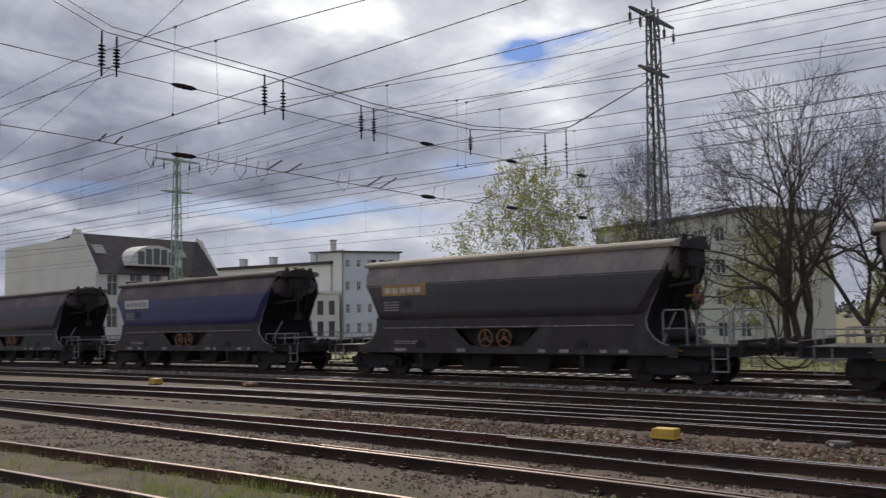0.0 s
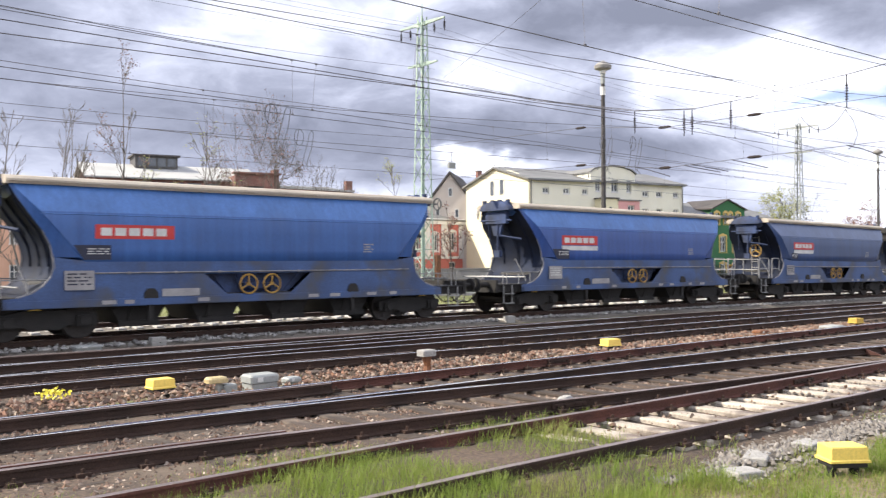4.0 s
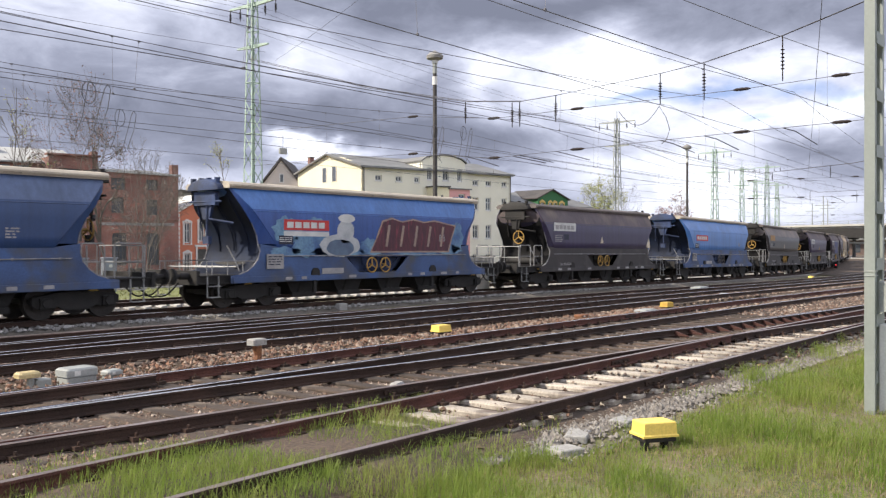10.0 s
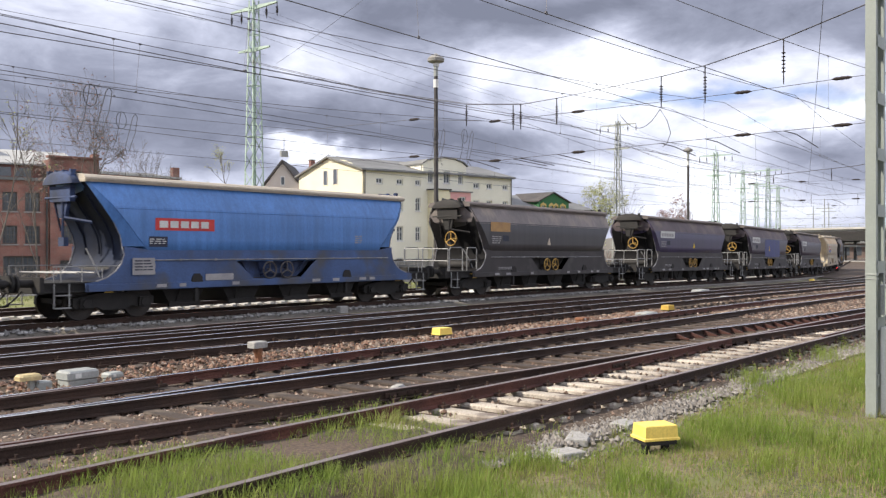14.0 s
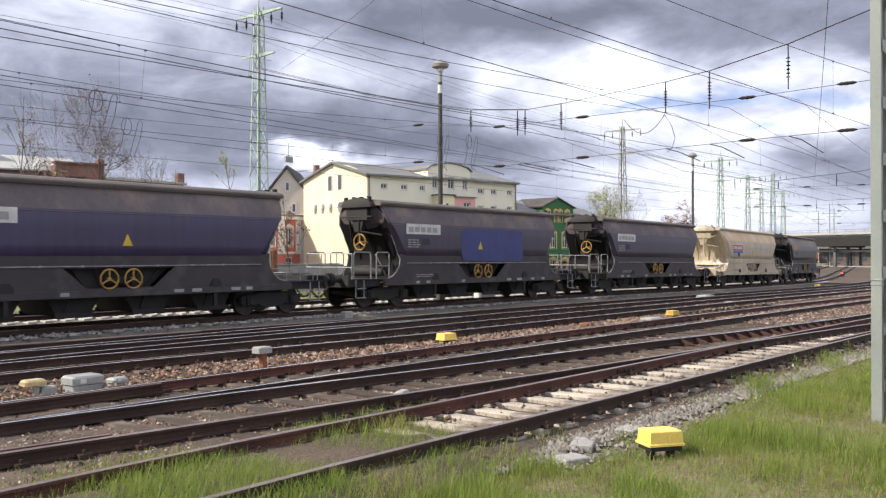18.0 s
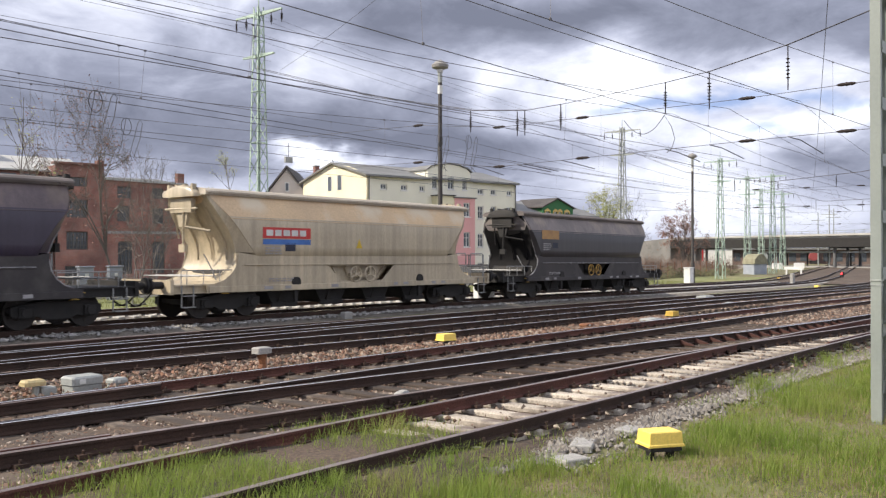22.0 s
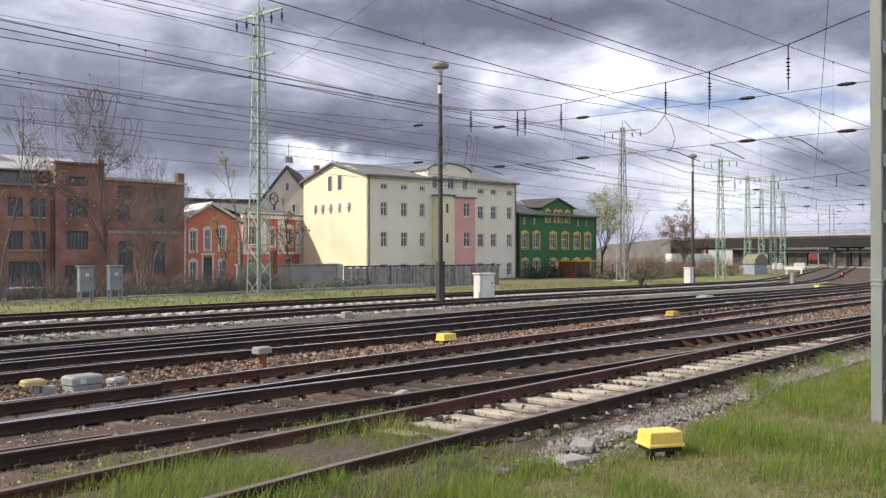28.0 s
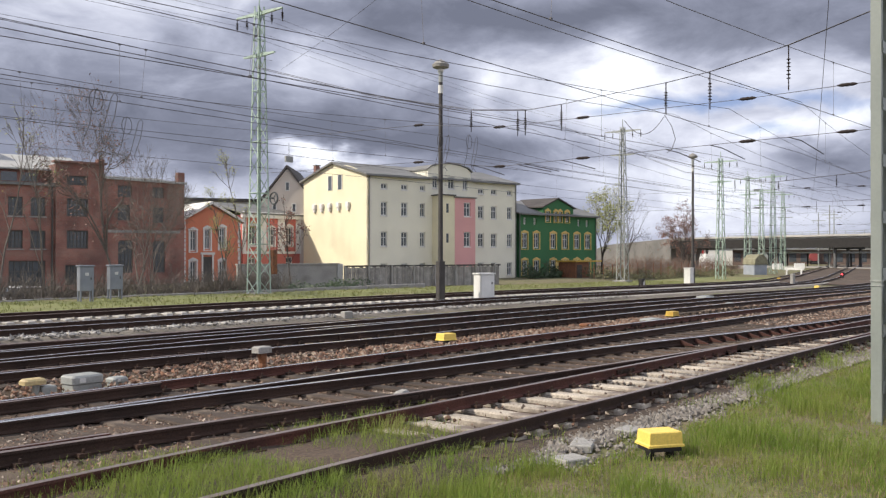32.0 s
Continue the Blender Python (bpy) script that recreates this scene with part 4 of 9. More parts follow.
def low_railing(s):
    g = Geo()
    g.smooth = True
    for y in (-1.24, 1.24):
        g.tube([(s * 5.6, y, 1.5), (s * 7.6, y, 1.5)], 0.02, 6)
        for x in (5.6, 6.2, 6.8, 7.4, 7.6):
            g.rod((s * x, y, 1.06), (s * x, y, 1.5), 0.016, 6)
    for x in (6.4, 6.9, 7.3):
        g.rod((s * x, -1.2, 1.32), (s * x, 1.2, 1.32), 0.025, 6)
    g.tube([(s * 5.0, -1.3, 1.5), (s * 5.35, -1.3, 1.2), (s * 5.75, -1.3, 1.07)], 0.022, 6)
    return g.mesh("low_railing")


def foot_step(s, y):
    g = Geo()
    for z in (0.38, 0.72):
        g.box(min(s * 7.2, s * 7.62), max(s * 7.2, s * 7.62), y - 0.12, y + 0.03, z, z + 0.03)
    for x in (7.2, 7.62):
        g.box(s * x - 0.015, s * x + 0.015, y - 0.02, y + 0.02, 0.38, 1.04)
    return g.mesh("foot_step")


def jack_mark():
    return Geo().prism([(-0.3, 0.1), (0.3, 0.1), (0.3, 0.075), (0.09, 0.06), (0.07, -0.05), (0.16, -0.1), (-0.16, -0.1), (-0.07, -0.05), (-0.09, 0.06), (-0.3, 0.075)], -1.335, -1.315).mesh("jacking_bracket")


def side_post():
    g = Geo()
    g.prism([(-0.2, 0.98), (0.2, 0.98), (0.18, 1.14), (0.09, 1.24), (-0.09, 1.24), (-0.18, 1.14)], -1.45, -1.405)
    g.box(-0.06, 0.06, -1.42, -1.31, 0.4, 1.0)
    return g.mesh("jacking_pad")


def panel(name, pts, m, parent, y=-1.434, thick=0.006, label=""):
    return part(name, Geo().prism(pts, y - thick, y), m, parent, label)


def rect(x, z, w, h):
    return [(x, z), (x + w, z), (x + w, z + h), (x, z + h)]


def paint(name, c, top=None):
    return mat(name, c, tuple(v * 0.8 for v in c), 0.38, 0, 0.9, 26, 0.12, 0.03, stretch=(1, 1, 0.35), streak=0.16, dirt=tuple(v * 0.55 + 0.02 for v in c), dirt_scale=0.8, dirt_at=0.60, spec=0.5)


BLUE = paint("railway blue paint", (0.038, 0.115, 0.35))
BLUE_DEEP = paint("deep blue paint", (0.030, 0.085, 0.31))
BLUE_LIGHT = paint("light blue paint", (0.082, 0.215, 0.53))
BLUE_DARK = paint("dark slate blue paint", (0.026, 0.062, 0.175))
BLUE_DUST = paint("dusty slate blue paint", (0.085, 0.125, 0.24))
PURPLE = paint("faded purple blue paint", (0.046, 0.036, 0.062))
VIOLET = paint("dusty violet paint", (0.046, 0.037, 0.092))
SLATE_VIOLET = paint("slate violet paint", (0.066, 0.062, 0.122))
PURPLE_BLUE = paint("violet blue paint", (0.045, 0.043, 0.14))
DARKGREY = paint("dark grey paint", (0.044, 0.041, 0.047))
BROWNGREY = paint("brown grey paint", (0.070, 0.062, 0.063))
BEIGE = paint("dusty beige paint", (0.49, 0.415, 0.30))
DUST_GREY = mat("dusty grey shoulder", (0.24, 0.21, 0.205), (0.18, 0.16, 0.16), 0.8, 0, 0.7, 20, 0.15, 0.05, dirt=(0.28, 0.24, 0.21), dirt_scale=0.9, dirt_at=0.52, streak=0.14)
DUST_PURPLE = mat("dusty purple shoulder", (0.135, 0.108, 0.118), (0.10, 0.08, 0.09), 0.75, 0, 0.7, 20, 0.15, 0.05, dirt=(0.175, 0.14, 0.125), dirt_scale=0.9, dirt_at=0.52, streak=0.14)
# Dusty shoulder whose raised orange also carries the light falling on it.
DUST_LIT_BEIGE = mat("dusty orange-lit shoulder", (0.64, 0.47, 0.29), (0.54, 0.40, 0.26), 0.8, 0, 0.7, 20, 0.15, 0.05, dirt=(0.62, 0.53, 0.4), dirt_scale=0.9, dirt_at=0.5)
ROOF_TAN = mat("tan dusty roof", (0.50, 0.44, 0.36), (0.40, 0.35, 0.29), 0.85, 0, 0.8, 30, 0.2, 0.1)
ROOF_DARK = mat("dark dusty roof", (0.18, 0.155, 0.145), (0.13, 0.112, 0.106), 0.85, 0, 0.8, 30, 0.2, 0.1)
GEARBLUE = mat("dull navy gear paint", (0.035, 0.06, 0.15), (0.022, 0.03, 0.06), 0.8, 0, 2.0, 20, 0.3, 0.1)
# Lighter blue for the shoulders, with the sky's light painted in.
BLUE_SKYLIT = paint("sky-lit blue paint", (0.065, 0.17, 0.45))
# Lower plates: grime plus the shade under the hopper, in one darker colour.
BLUE_GRIME_SHADE = mat("grimy shaded lower blue plate", (0.05, 0.10, 0.25), (0.035, 0.06, 0.14), 0.55, 0, 0.8, 20, 0.2, 0.05, dirt=(0.06, 0.064, 0.08), dirt_scale=0.9, dirt_at=0.5)
DARK_GRIME_SHADE = mat("grimy shaded lower dark plate", (0.040, 0.034, 0.036), (0.027, 0.023, 0.025), 0.6, 0, 0.8, 20, 0.2, 0.05, dirt=(0.07, 0.064, 0.06), dirt_scale=0.9, dirt_at=0.55)
RIM = mat("pale rim paint", (0.30, 0.29, 0.30), (0.16, 0.155, 0.165), 0.6, 0, 4, 30, 0.2, 0.0)
# End plates: near-black colour holds both soot and the hollow's shade.
ENDDARK = mat("sooty shaded end plate", (0.013, 0.012, 0.013), (0.008, 0.008, 0.009), 0.8, 0, 2, 30, 0.3, 0.1, spec=0.15)
NAVYEND = mat("sooty shaded navy end plate", (0.015, 0.023, 0.05), (0.010, 0.012, 0.022), 0.7, 0, 1.2, 30, 0.3, 0.1, spec=0.2)
SIGNRED = mat("red sign panel", (0.52, 0.035, 0.03), (0.42, 0.03, 0.03), 0.5, 0, 3, 40, 0.1, 0.0)
SIGNBLUE = mat("blue sign band", (0.05, 0.16, 0.45), (0.04, 0.12, 0.36), 0.5, 0, 3, 40, 0.1, 0.0)
SIGNWHITE = mat("white sign panel", (0.62, 0.62, 0.60), (0.50, 0.50, 0.49), 0.6, 0, 3, 40, 0.12, 0.0)
SIGNPALE = mat("faded pale lettering", (0.60, 0.52, 0.42), (0.45, 0.38, 0.3), 0.7, 0, 3, 40, 0.12, 0.0)
SIGNORANGE = mat("faded orange sign", (0.42, 0.25, 0.10), (0.32, 0.19, 0.09), 0.7, 0, 3, 40, 0.15, 0.0)
SIGNGREY = mat("faded grey sign", (0.34, 0.33, 0.33), (0.26, 0.25, 0.26), 0.7, 0, 3, 40, 0.15, 0.0)
SIGNDARK = mat("dark data panel", (0.018, 0.022, 0.05), (0.015, 0.018, 0.035), 0.6, 0, 3, 40, 0.1, 0.0)
TRIYELLOW = mat("yellow warning paint", (0.62, 0.42, 0.03), (0.5, 0.34, 0.03), 0.6, 0, 3, 40, 0.1, 0.0)
RAILWHITE = mat("pale railing paint", (0.30, 0.30, 0.30), (0.20, 0.195, 0.195), 0.5, 0.1, 3, 40, 0.2, 0.0)

SIGNS = {
    "red": (SIGNRED, SIGNWHITE, None), "redstrip": (SIGNRED, SIGNWHITE, SIGNWHITE), "white": (SIGNWHITE, SIGNGREY, None),
    "orange": (SIGNORANGE, SIGNPALE, None), "redblue": (SIGNRED, SIGNWHITE, SIGNBLUE), "redpale": (SIGNPALE, SIGNRED, None), "tan": (SIGNORANGE, SIGNORANGE, None), "grey": (SIGNGREY, SIGNORANGE, None),
}


def bars(parent, x, z, w, rows, m, h=0.045, gap=0.075, seed=0, y=-1.443):
    """Rows of small marks standing for unreadable lettering."""
    rnd = random.Random(seed)
    g = Geo()
    for r in range(rows):
        u = x
        while u < x + w - 0.06:
            ln = min(rnd.uniform(0.06, 0.26), x + w - u)
            g.prism(rect(u, z - r * gap, ln, h), y - 0.0035, y)
            u += ln + rnd.uniform(0.03, 0.07)
    tagged(part("lettering", g, m, parent, "rows of small unreadable marks"), kind="stuff")


def wagon(k, spec):
    """A four-axle hopper wagon, centred on its valve wheels, standing on rail height zero."""
    body_m, top_m, roof_m, gear_m, label, sign, tri, ends, wheel_m = spec
    root = thing("hopper_wagon", pose(0, 24.05, 0), label, "goods wagon", "wagons of the goods train")
    blue = body_m in (BLUE, BLUE_DEEP, BLUE_LIGHT, BLUE_DARK)
    f = 1.095 if blue or body_m is BEIGE else 1.01
    off = 5.9 * (f - 1.0)
    plate_m = body_m if body_m is BEIGE else (BLUE_GRIME_SHADE if blue else DARK_GRIME_SHADE)
    body = part("body", shared(("body", f), lambda: hull(f)), body_m, root)
    part("shoulder", shared(("shoulder", f), lambda: shoulder(f)), top_m, root, "sloping upper side of the hopper")
    rf = part("roof", shared(("roof", f), lambda: roof_hatch(f)), roof_m, root, "arched hatch roof under dust")
    part("roof_gutter", shared(("gutter", f), lambda: roof_rail(f)), roof_m, rf)
    for s in (-1, 1):
        # Recess backing is darker than the plate round it, except on beige wagons.
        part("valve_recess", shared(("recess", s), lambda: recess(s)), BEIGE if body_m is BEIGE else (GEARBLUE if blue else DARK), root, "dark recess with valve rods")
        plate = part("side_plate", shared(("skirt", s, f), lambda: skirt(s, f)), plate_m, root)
        for e in (-1, 1):
            part("flange_rim", shared(("rim", e, s, f), lambda: flange_rim(e, s, f)), gear_m if body_m is BEIGE else RIM, plate, "pale rim of the side plate")
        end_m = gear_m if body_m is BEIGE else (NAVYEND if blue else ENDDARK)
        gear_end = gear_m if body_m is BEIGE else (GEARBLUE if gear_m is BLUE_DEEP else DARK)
        wall = part("end_wall", shared(("endwall", s, f), lambda: end_sheet(s, f)), end_m, root, "hollow end of the hopper, dark with soot and painted shade")
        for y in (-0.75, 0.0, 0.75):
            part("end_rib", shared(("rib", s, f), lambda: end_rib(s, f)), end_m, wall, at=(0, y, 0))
        for side in (-1, 1):
            part("corner_plate", shared(("corner", s, side, f), lambda: corner_plate(s, side, f)), body_m, body, "slanting folded corner of the hopper")
        part("end_strut", shared(("strut", s, f), lambda: end_strut(s, f)), RAILWHITE, root)
        part("roof_cap", shared(("cap", s, f), lambda: roof_cap(s, f)), gear_end, rf, "domed cover at the roof's end")
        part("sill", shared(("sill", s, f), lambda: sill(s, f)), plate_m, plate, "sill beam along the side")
        part("side_pipe", shared(("pipe", s, f), lambda: side_pipe(s, f)), gear_m if body_m is BEIGE else RIM, plate)
        # A thin rod draws the crease line in the shoulder's colour.
        part("shoulder_seam", shared(("seam", s, f), lambda: Geo().rod((-hull_length(3.12, f) * f, s * 1.418, 3.12), (hull_length(3.12, f) * f, s * 1.418, 3.12), 0.012, 5).mesh("shoulder_seam")), top_m, body, "thin line along the shoulder crease")
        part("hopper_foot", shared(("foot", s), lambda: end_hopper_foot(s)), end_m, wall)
        part("hatch_gear", shared(("gear", s), lambda: end_gear(s)), gear_end, root, "roof hatch levers and brackets", at=(s * off, 0, 0))
        part("air_tank", shared(("tank", s), lambda: end_tank(s)), DARK, root)
        for y in (-1.3, 1.3):
            part("foot_step", shared(("step", s, y), lambda: foot_step(s, y)), RAILWHITE, root)
        part("coupling", shared(("coupler", s), lambda: coupler_geo(s)), DARK, root)
        for y in (-0.875, 0.875):
            part("buffer", shared(("buffer", s), lambda: buffer_geo(s)), DARK, root, at=(0, y, 1.06))
        part("jacking_bracket", shared("jack", jack_mark), YELLOW_OLD, root, "yellow lifting bracket", at=(s * 6.05, 0, 0.86))
        bogie = part("bogie", shared("bogie", bogie_frame), DARK, root, at=(s * 5.72, 0, 0))
        for x in (-0.9, 0.9):
            WHEELS.append((k, part("wheelset", shared("wheelset", wheelset), WHEEL, bogie, at=(x, 0, 0.46))))
    part("underframe", shared("frame", underframe), gear_m if body_m is BEIGE else DARK, root)
    for x in (-3.2, 3.2):
        part("jacking_pad", shared("pads", side_post), DARK, root, at=(x, 0, 0))
        part("jacking_pad", shared("pads", side_post), DARK, root, at=(x, 0, 0, 0, 0, 180))
    for x in (-3.35, -1.15, 1.15, 3.35):
        part("discharge_chute", shared("chute", chute), DARK, root, at=(x, 0, 0))
    for x in (-0.37, 0.37):
        part("valve_wheel", shared("valve", valve_wheel), wheel_m, root, "three-spoked valve wheel", at=(x, -1.44, 1.30))
        part("valve_wheel", shared("valve", valve_wheel), wheel_m, root, "three-spoked valve wheel", at=(x, 1.44, 1.30, 0, 0, 180))
    for s, style in zip((-1, 1), ends):
        if style == "H":
            part("platform_railing", shared(("high", s), lambda: high_railing(s)), RAILWHITE, root, "tubular railing round the end platform")
            part("brake_wheel", shared(("brake", s), lambda: brake_wheel(s)), wheel_m if wheel_m is OCHRE else RUSTWHEEL, root, "hand brake wheel above the platform")
        elif style == "L":
            part("low_railing", shared(("low", s), lambda: low_railing(s)), RAILWHITE, root, "low railing and pipes on the end platform")
    # signs on the near side
    plate, mark, strip = SIGNS[sign]
    x0, z0 = (-4.65, 2.52) if sign in ("red", "redstrip", "redblue") else (-5.0, 2.78)
    w, h = (2.08, 0.36 if sign in ("red", "redstrip", "redblue") else 0.40) if sign != "tan" else (1.5, 0.42)
    p = panel("sign_panel", rect(x0, z0, w, h), plate, body, label="faded company sign with block shapes")
    if mark is not plate:
        g = Geo()
        for i in range(5):
            u = x0 + 0.14 + i * (w - 0.28) / 5
            a = (w - 0.28) / 5 * 0.78
            g.prism(rect(u, z0 + 0.08, a, 0.2), -1.446, -1.442)
        tagged(part("sign_mark", g, mark, p, "pale block shapes on the sign"), kind="stuff")
    if strip:
        panel("sign_strip", rect(x0, z0 - 0.2, w, 0.17), strip, body, label="plain strip under the company sign")
    rnd = random.Random(k)
    if blue:
        panel("data_panel", [(-5.18, 2.36), (-4.25, 2.36), (-4.25, 1.99), (-4.93, 1.99)] if k in (5, 6, 7) else rect(-4.86, 2.04, 0.62, 0.3), SIGNDARK, body)
        bars(body, -4.84, 2.25, 0.55, 3, SIGNWHITE, 0.025, 0.06, k)
        data = panel("data_board", rect(-5.4, 1.24, 0.72, 0.48), SIGNGREY, body, y=-1.45, thick=0.02, label="grey board with rows of wagon data")
        bars(data, -5.34, 1.62, 0.58, 4, SIGNWHITE if k % 2 else SIGNDARK, 0.035, 0.085, k + 40, -1.476)
        panel("data_board", rect(-2.9, 1.02, 1.05, 0.2), SIGNGREY, body, y=-1.43, thick=0.015)
        bars(body, 3.6, 2.42, 0.36, 4, SIGNGREY, 0.04, 0.075, k + 80)
    else:
        panel("data_panel", rect(x0 + 0.95, z0 - 0.42, 0.45, 0.26), SIGNDARK, body)
        bars(body, x0 + 0.1, z0 - 0.25, 0.7, 4, SIGNGREY, 0.045, 0.09, k + 20)
        bars(body, -4.4, 1.18, 1.2, 2, SIGNGREY, 0.035, 0.07, k + 60)
    g = Geo()
    for x in (-4.6, -3.9, -1.7, 1.6, 2.4, 3.8, 4.5):
        g.prism(rect(x + rnd.uniform(-.2, .2), 0.86, rnd.uniform(0.2, 0.4), 0.1), -1.457, -1.451)
    tagged(part("stencil", g, SIGNGREY, body, "small pale stencilled boxes along the sill"), kind="stuff")
    if tri:
        tx = 0.18 if k == 14 else -0.20
        panel("warning_triangle", [(tx - 0.16, 2.22), (tx + 0.16, 2.22), (tx, 2.56)], tri, body, label="painted warning triangle")
    return root


W_SPEC = [
    (PURPLE, DUST_PURPLE, ROOF_DARK, DARK, "dark purple hopper wagon with grey dusty top", "grey", None, "LL", RUSTWHEEL),
    (PURPLE_BLUE, DUST_PURPLE, ROOF_DARK, DARK, "violet blue hopper wagon with white sign", "white", None, "LL", RUSTWHEEL),
    (DARKGREY, DUST_GREY, ROOF_TAN, DARK, "dark grey hopper wagon with faded orange sign", "orange", None, "LH", RUSTWHEEL),
    (SLATE_VIOLET, DUST_GREY, ROOF_TAN, DARK, "purple hopper wagon with grey dusty top and pale triangle", "white", SIGNPALE, "LH", OCHRE),
    (BROWNGREY, DUST_GREY, ROOF_TAN, DARK, "brown-grey dusty hopper wagon with red and pale sign", "redpale", None, "LH", RUSTWHEEL),
    (BLUE, BLUE_SKYLIT, ROOF_TAN, BLUE_DEEP, "bright blue hopper wagon with red sign", "red", None, "HL", OCHRE),
    (BLUE, BLUE_SKYLIT, ROOF_TAN, BLUE_DEEP, "bright blue hopper wagon with red sign and tan roof", "red", None, "LL", OCHRE),
    (BLUE_DEEP, BLUE_SKYLIT, ROOF_TAN, BLUE_DEEP, "blue hopper wagon with red sign over white strip", "redstrip", None, "LL", OCHRE),
    (BLUE_DARK, BLUE_DUST, ROOF_TAN, BLUE_DEEP, "dark blue hopper wagon with red sign and end ladder", "redstrip", None, "HL", OCHRE),
    (BLUE_DARK, BLUE_DUST, ROOF_TAN, DARK, "deep blue hopper wagon with red sign over white strip", "redstrip", None, "LH", OCHRE),
    (BLUE_DEEP, BLUE_SKYLIT, ROOF_TAN, BLUE_DEEP, "blue hopper wagon covered in spray paint", "redstrip", None, "LL", OCHRE),
    (VIOLET, DUST_PURPLE, ROOF_DARK, DARK, "violet hopper wagon with white sign and triangle", "white", SIGNPALE, "HL", OCHRE),
    (BLUE_LIGHT, BLUE_LIGHT, ROOF_TAN, BLUE_DEEP, "light blue hopper wagon with red sign", "red", None, "LL", BROWNGREY),
    (DARKGREY, DUST_GREY, ROOF_DARK, DARK, "dark grey hopper wagon with tan sign", "tan", SIGNPALE, "HL", OCHRE),
    (VIOLET, DUST_PURPLE, ROOF_DARK, DARK, "dark violet hopper wagon with pale sign", "white", TRIYELLOW, "HL", OCHRE),
    (PURPLE, DUST_PURPLE, ROOF_DARK, DARK, "purple hopper wagon with a bright blue repainted patch", "white", TRIYELLOW, "HL", OCHRE),
    (PURPLE, DUST_PURPLE, ROOF_DARK, DARK, "dull purple hopper wagon with white sign and end railing", "white", None, "HL", OCHRE),
    (BEIGE, DUST_LIT_BEIGE, ROOF_TAN, BEIGE, "beige dusty hopper wagon with red and blue sign", "redblue", TRIYELLOW, "LH", BEIGE),
    (DARKGREY, DUST_GREY, ROOF_DARK, DARK, "dark grey last hopper wagon with tan sign", "tan", None, "LL", OCHRE),
]
WHEELS = []
WAGONS = [wagon(k, spec) for k, spec in enumerate(W_SPEC)]


def repaint():
    """Patches of paint that set single wagons apart."""
    fresh = mat("fresh ultramarine paint", (0.028, 0.042, 0.19), (0.024, 0.034, 0.14), 0.45, 0, 1.0, 20, 0.12, 0.0, streak=0.15)
    panel("repainted_patch", [(-1.5, 1.98), (-1.4, 1.75), (2.9, 1.72), (3.05, 1.85), (3.0, 3.0), (2.85, 3.08), (-1.35, 3.07), (-1.52, 2.95)], fresh, WAGONS[15], y=-1.432, thick=0.004, label="square of fresher blue paint")
    b = WAGONS[10]
    spray = mat("maroon spray paint", (0.11, 0.022, 0.035), (0.06, 0.015, 0.03), 0.5, 0, 2.0, 8, 0.5, 0.0, stretch=(3, 1, 0.5), dirt=(0.28, 0.03, 0.06), dirt_scale=2.5, dirt_at=0.6)
    edge = mat("pale spray outline", (0.36, 0.26, 0.20), (0.25, 0.18, 0.16), 0.6, 0, 3, 20, 0.2, 0.0)
    cyan = mat("pale blue spray cloud", (0.16, 0.30, 0.42), (0.05, 0.11, 0.26), 0.5, 0, 1.4, 14, 0.25, 0.0)
    pale = mat("pale grey spray paint", (0.46, 0.47, 0.48), (0.34, 0.36, 0.38), 0.5, 0, 3, 20, 0.15, 0.0)
    navy = mat("grey blue spray paint", (0.10, 0.15, 0.22), (0.07, 0.10, 0.17), 0.5, 0, 3, 20, 0.15, 0.0)

    def blob(name, cx, cz, rx, rz, m, y, label, wob=0.1, n=22, seed=1):
        rnd = random.Random(seed)
        pts = [(cx + rx * math.cos(a) * (1 + rnd.uniform(-wob, wob)), cz + rz * math.sin(a) * (1 + rnd.uniform(-wob, wob))) for a in (2 * math.pi * i / n for i in range(n))]
        panel(name, pts, m, b, y, 0.003, label)

    clouds_at = ((-4.5, 2.5, 0.6, 0.42), (-4.6, 1.8, 0.7, 0.16), (-3.3, 2.05, 1.0, 0.42), (-3.2, 2.75, 0.5, 0.22), (-2.0, 1.8, 1.3, 0.17), (-0.4, 1.95, 0.7, 0.32), (4.75, 2.35, 0.45, 0.62), (4.3, 1.85, 0.8, 0.2), (2.2, 1.76, 1.5, 0.13))
    for i, (cx, cz, rx, rz) in enumerate(clouds_at):
        blob("spray_cloud", cx, cz, rx, rz, cyan, -1.436, "pale blue sprayed cloud shape", 0.24, 30, i)
    shape = [(0.05, 1.75), (0.3, 2.3), (0.55, 2.95), (0.95, 3.08), (1.4, 2.95), (1.9, 3.06), (2.4, 2.96), (2.9, 3.04), (3.5, 2.93), (3.95, 2.85), (3.75, 2.3), (3.6, 1.75)]
    wide = [(-0.55 + x * 1.33, z) for x, z in shape]
    panel("spray_block", wide, edge, b, -1.4395, 0.003, "pale outline of the sprayed block")
    panel("spray_block", [(2.1 + (x - 2.1) * 0.965, 2.4 + (z - 2.4) * 0.91) for x, z in wide], spray, b, -1.443, 0.003, "maroon sprayed block shape")
    for i in range(5):
        x = 0.35 + i * 0.82
        panel("spray_stroke", [(x, 1.98), (x + 0.13, 1.98), (x + 0.30, 2.78), (x + 0.17, 2.80)], edge, b, -1.447, 0.003, "pale slanting spray stroke")
    blob("spray_shape", -2.0, 2.02, 1.0, 0.40, pale, -1.4395, "plain pale sprayed oval", 0.05, 22, 3)
    blob("spray_shape", -2.0, 1.93, 0.68, 0.30, navy, -1.4425, "plain grey-blue sprayed oval", 0.05, 22, 4)
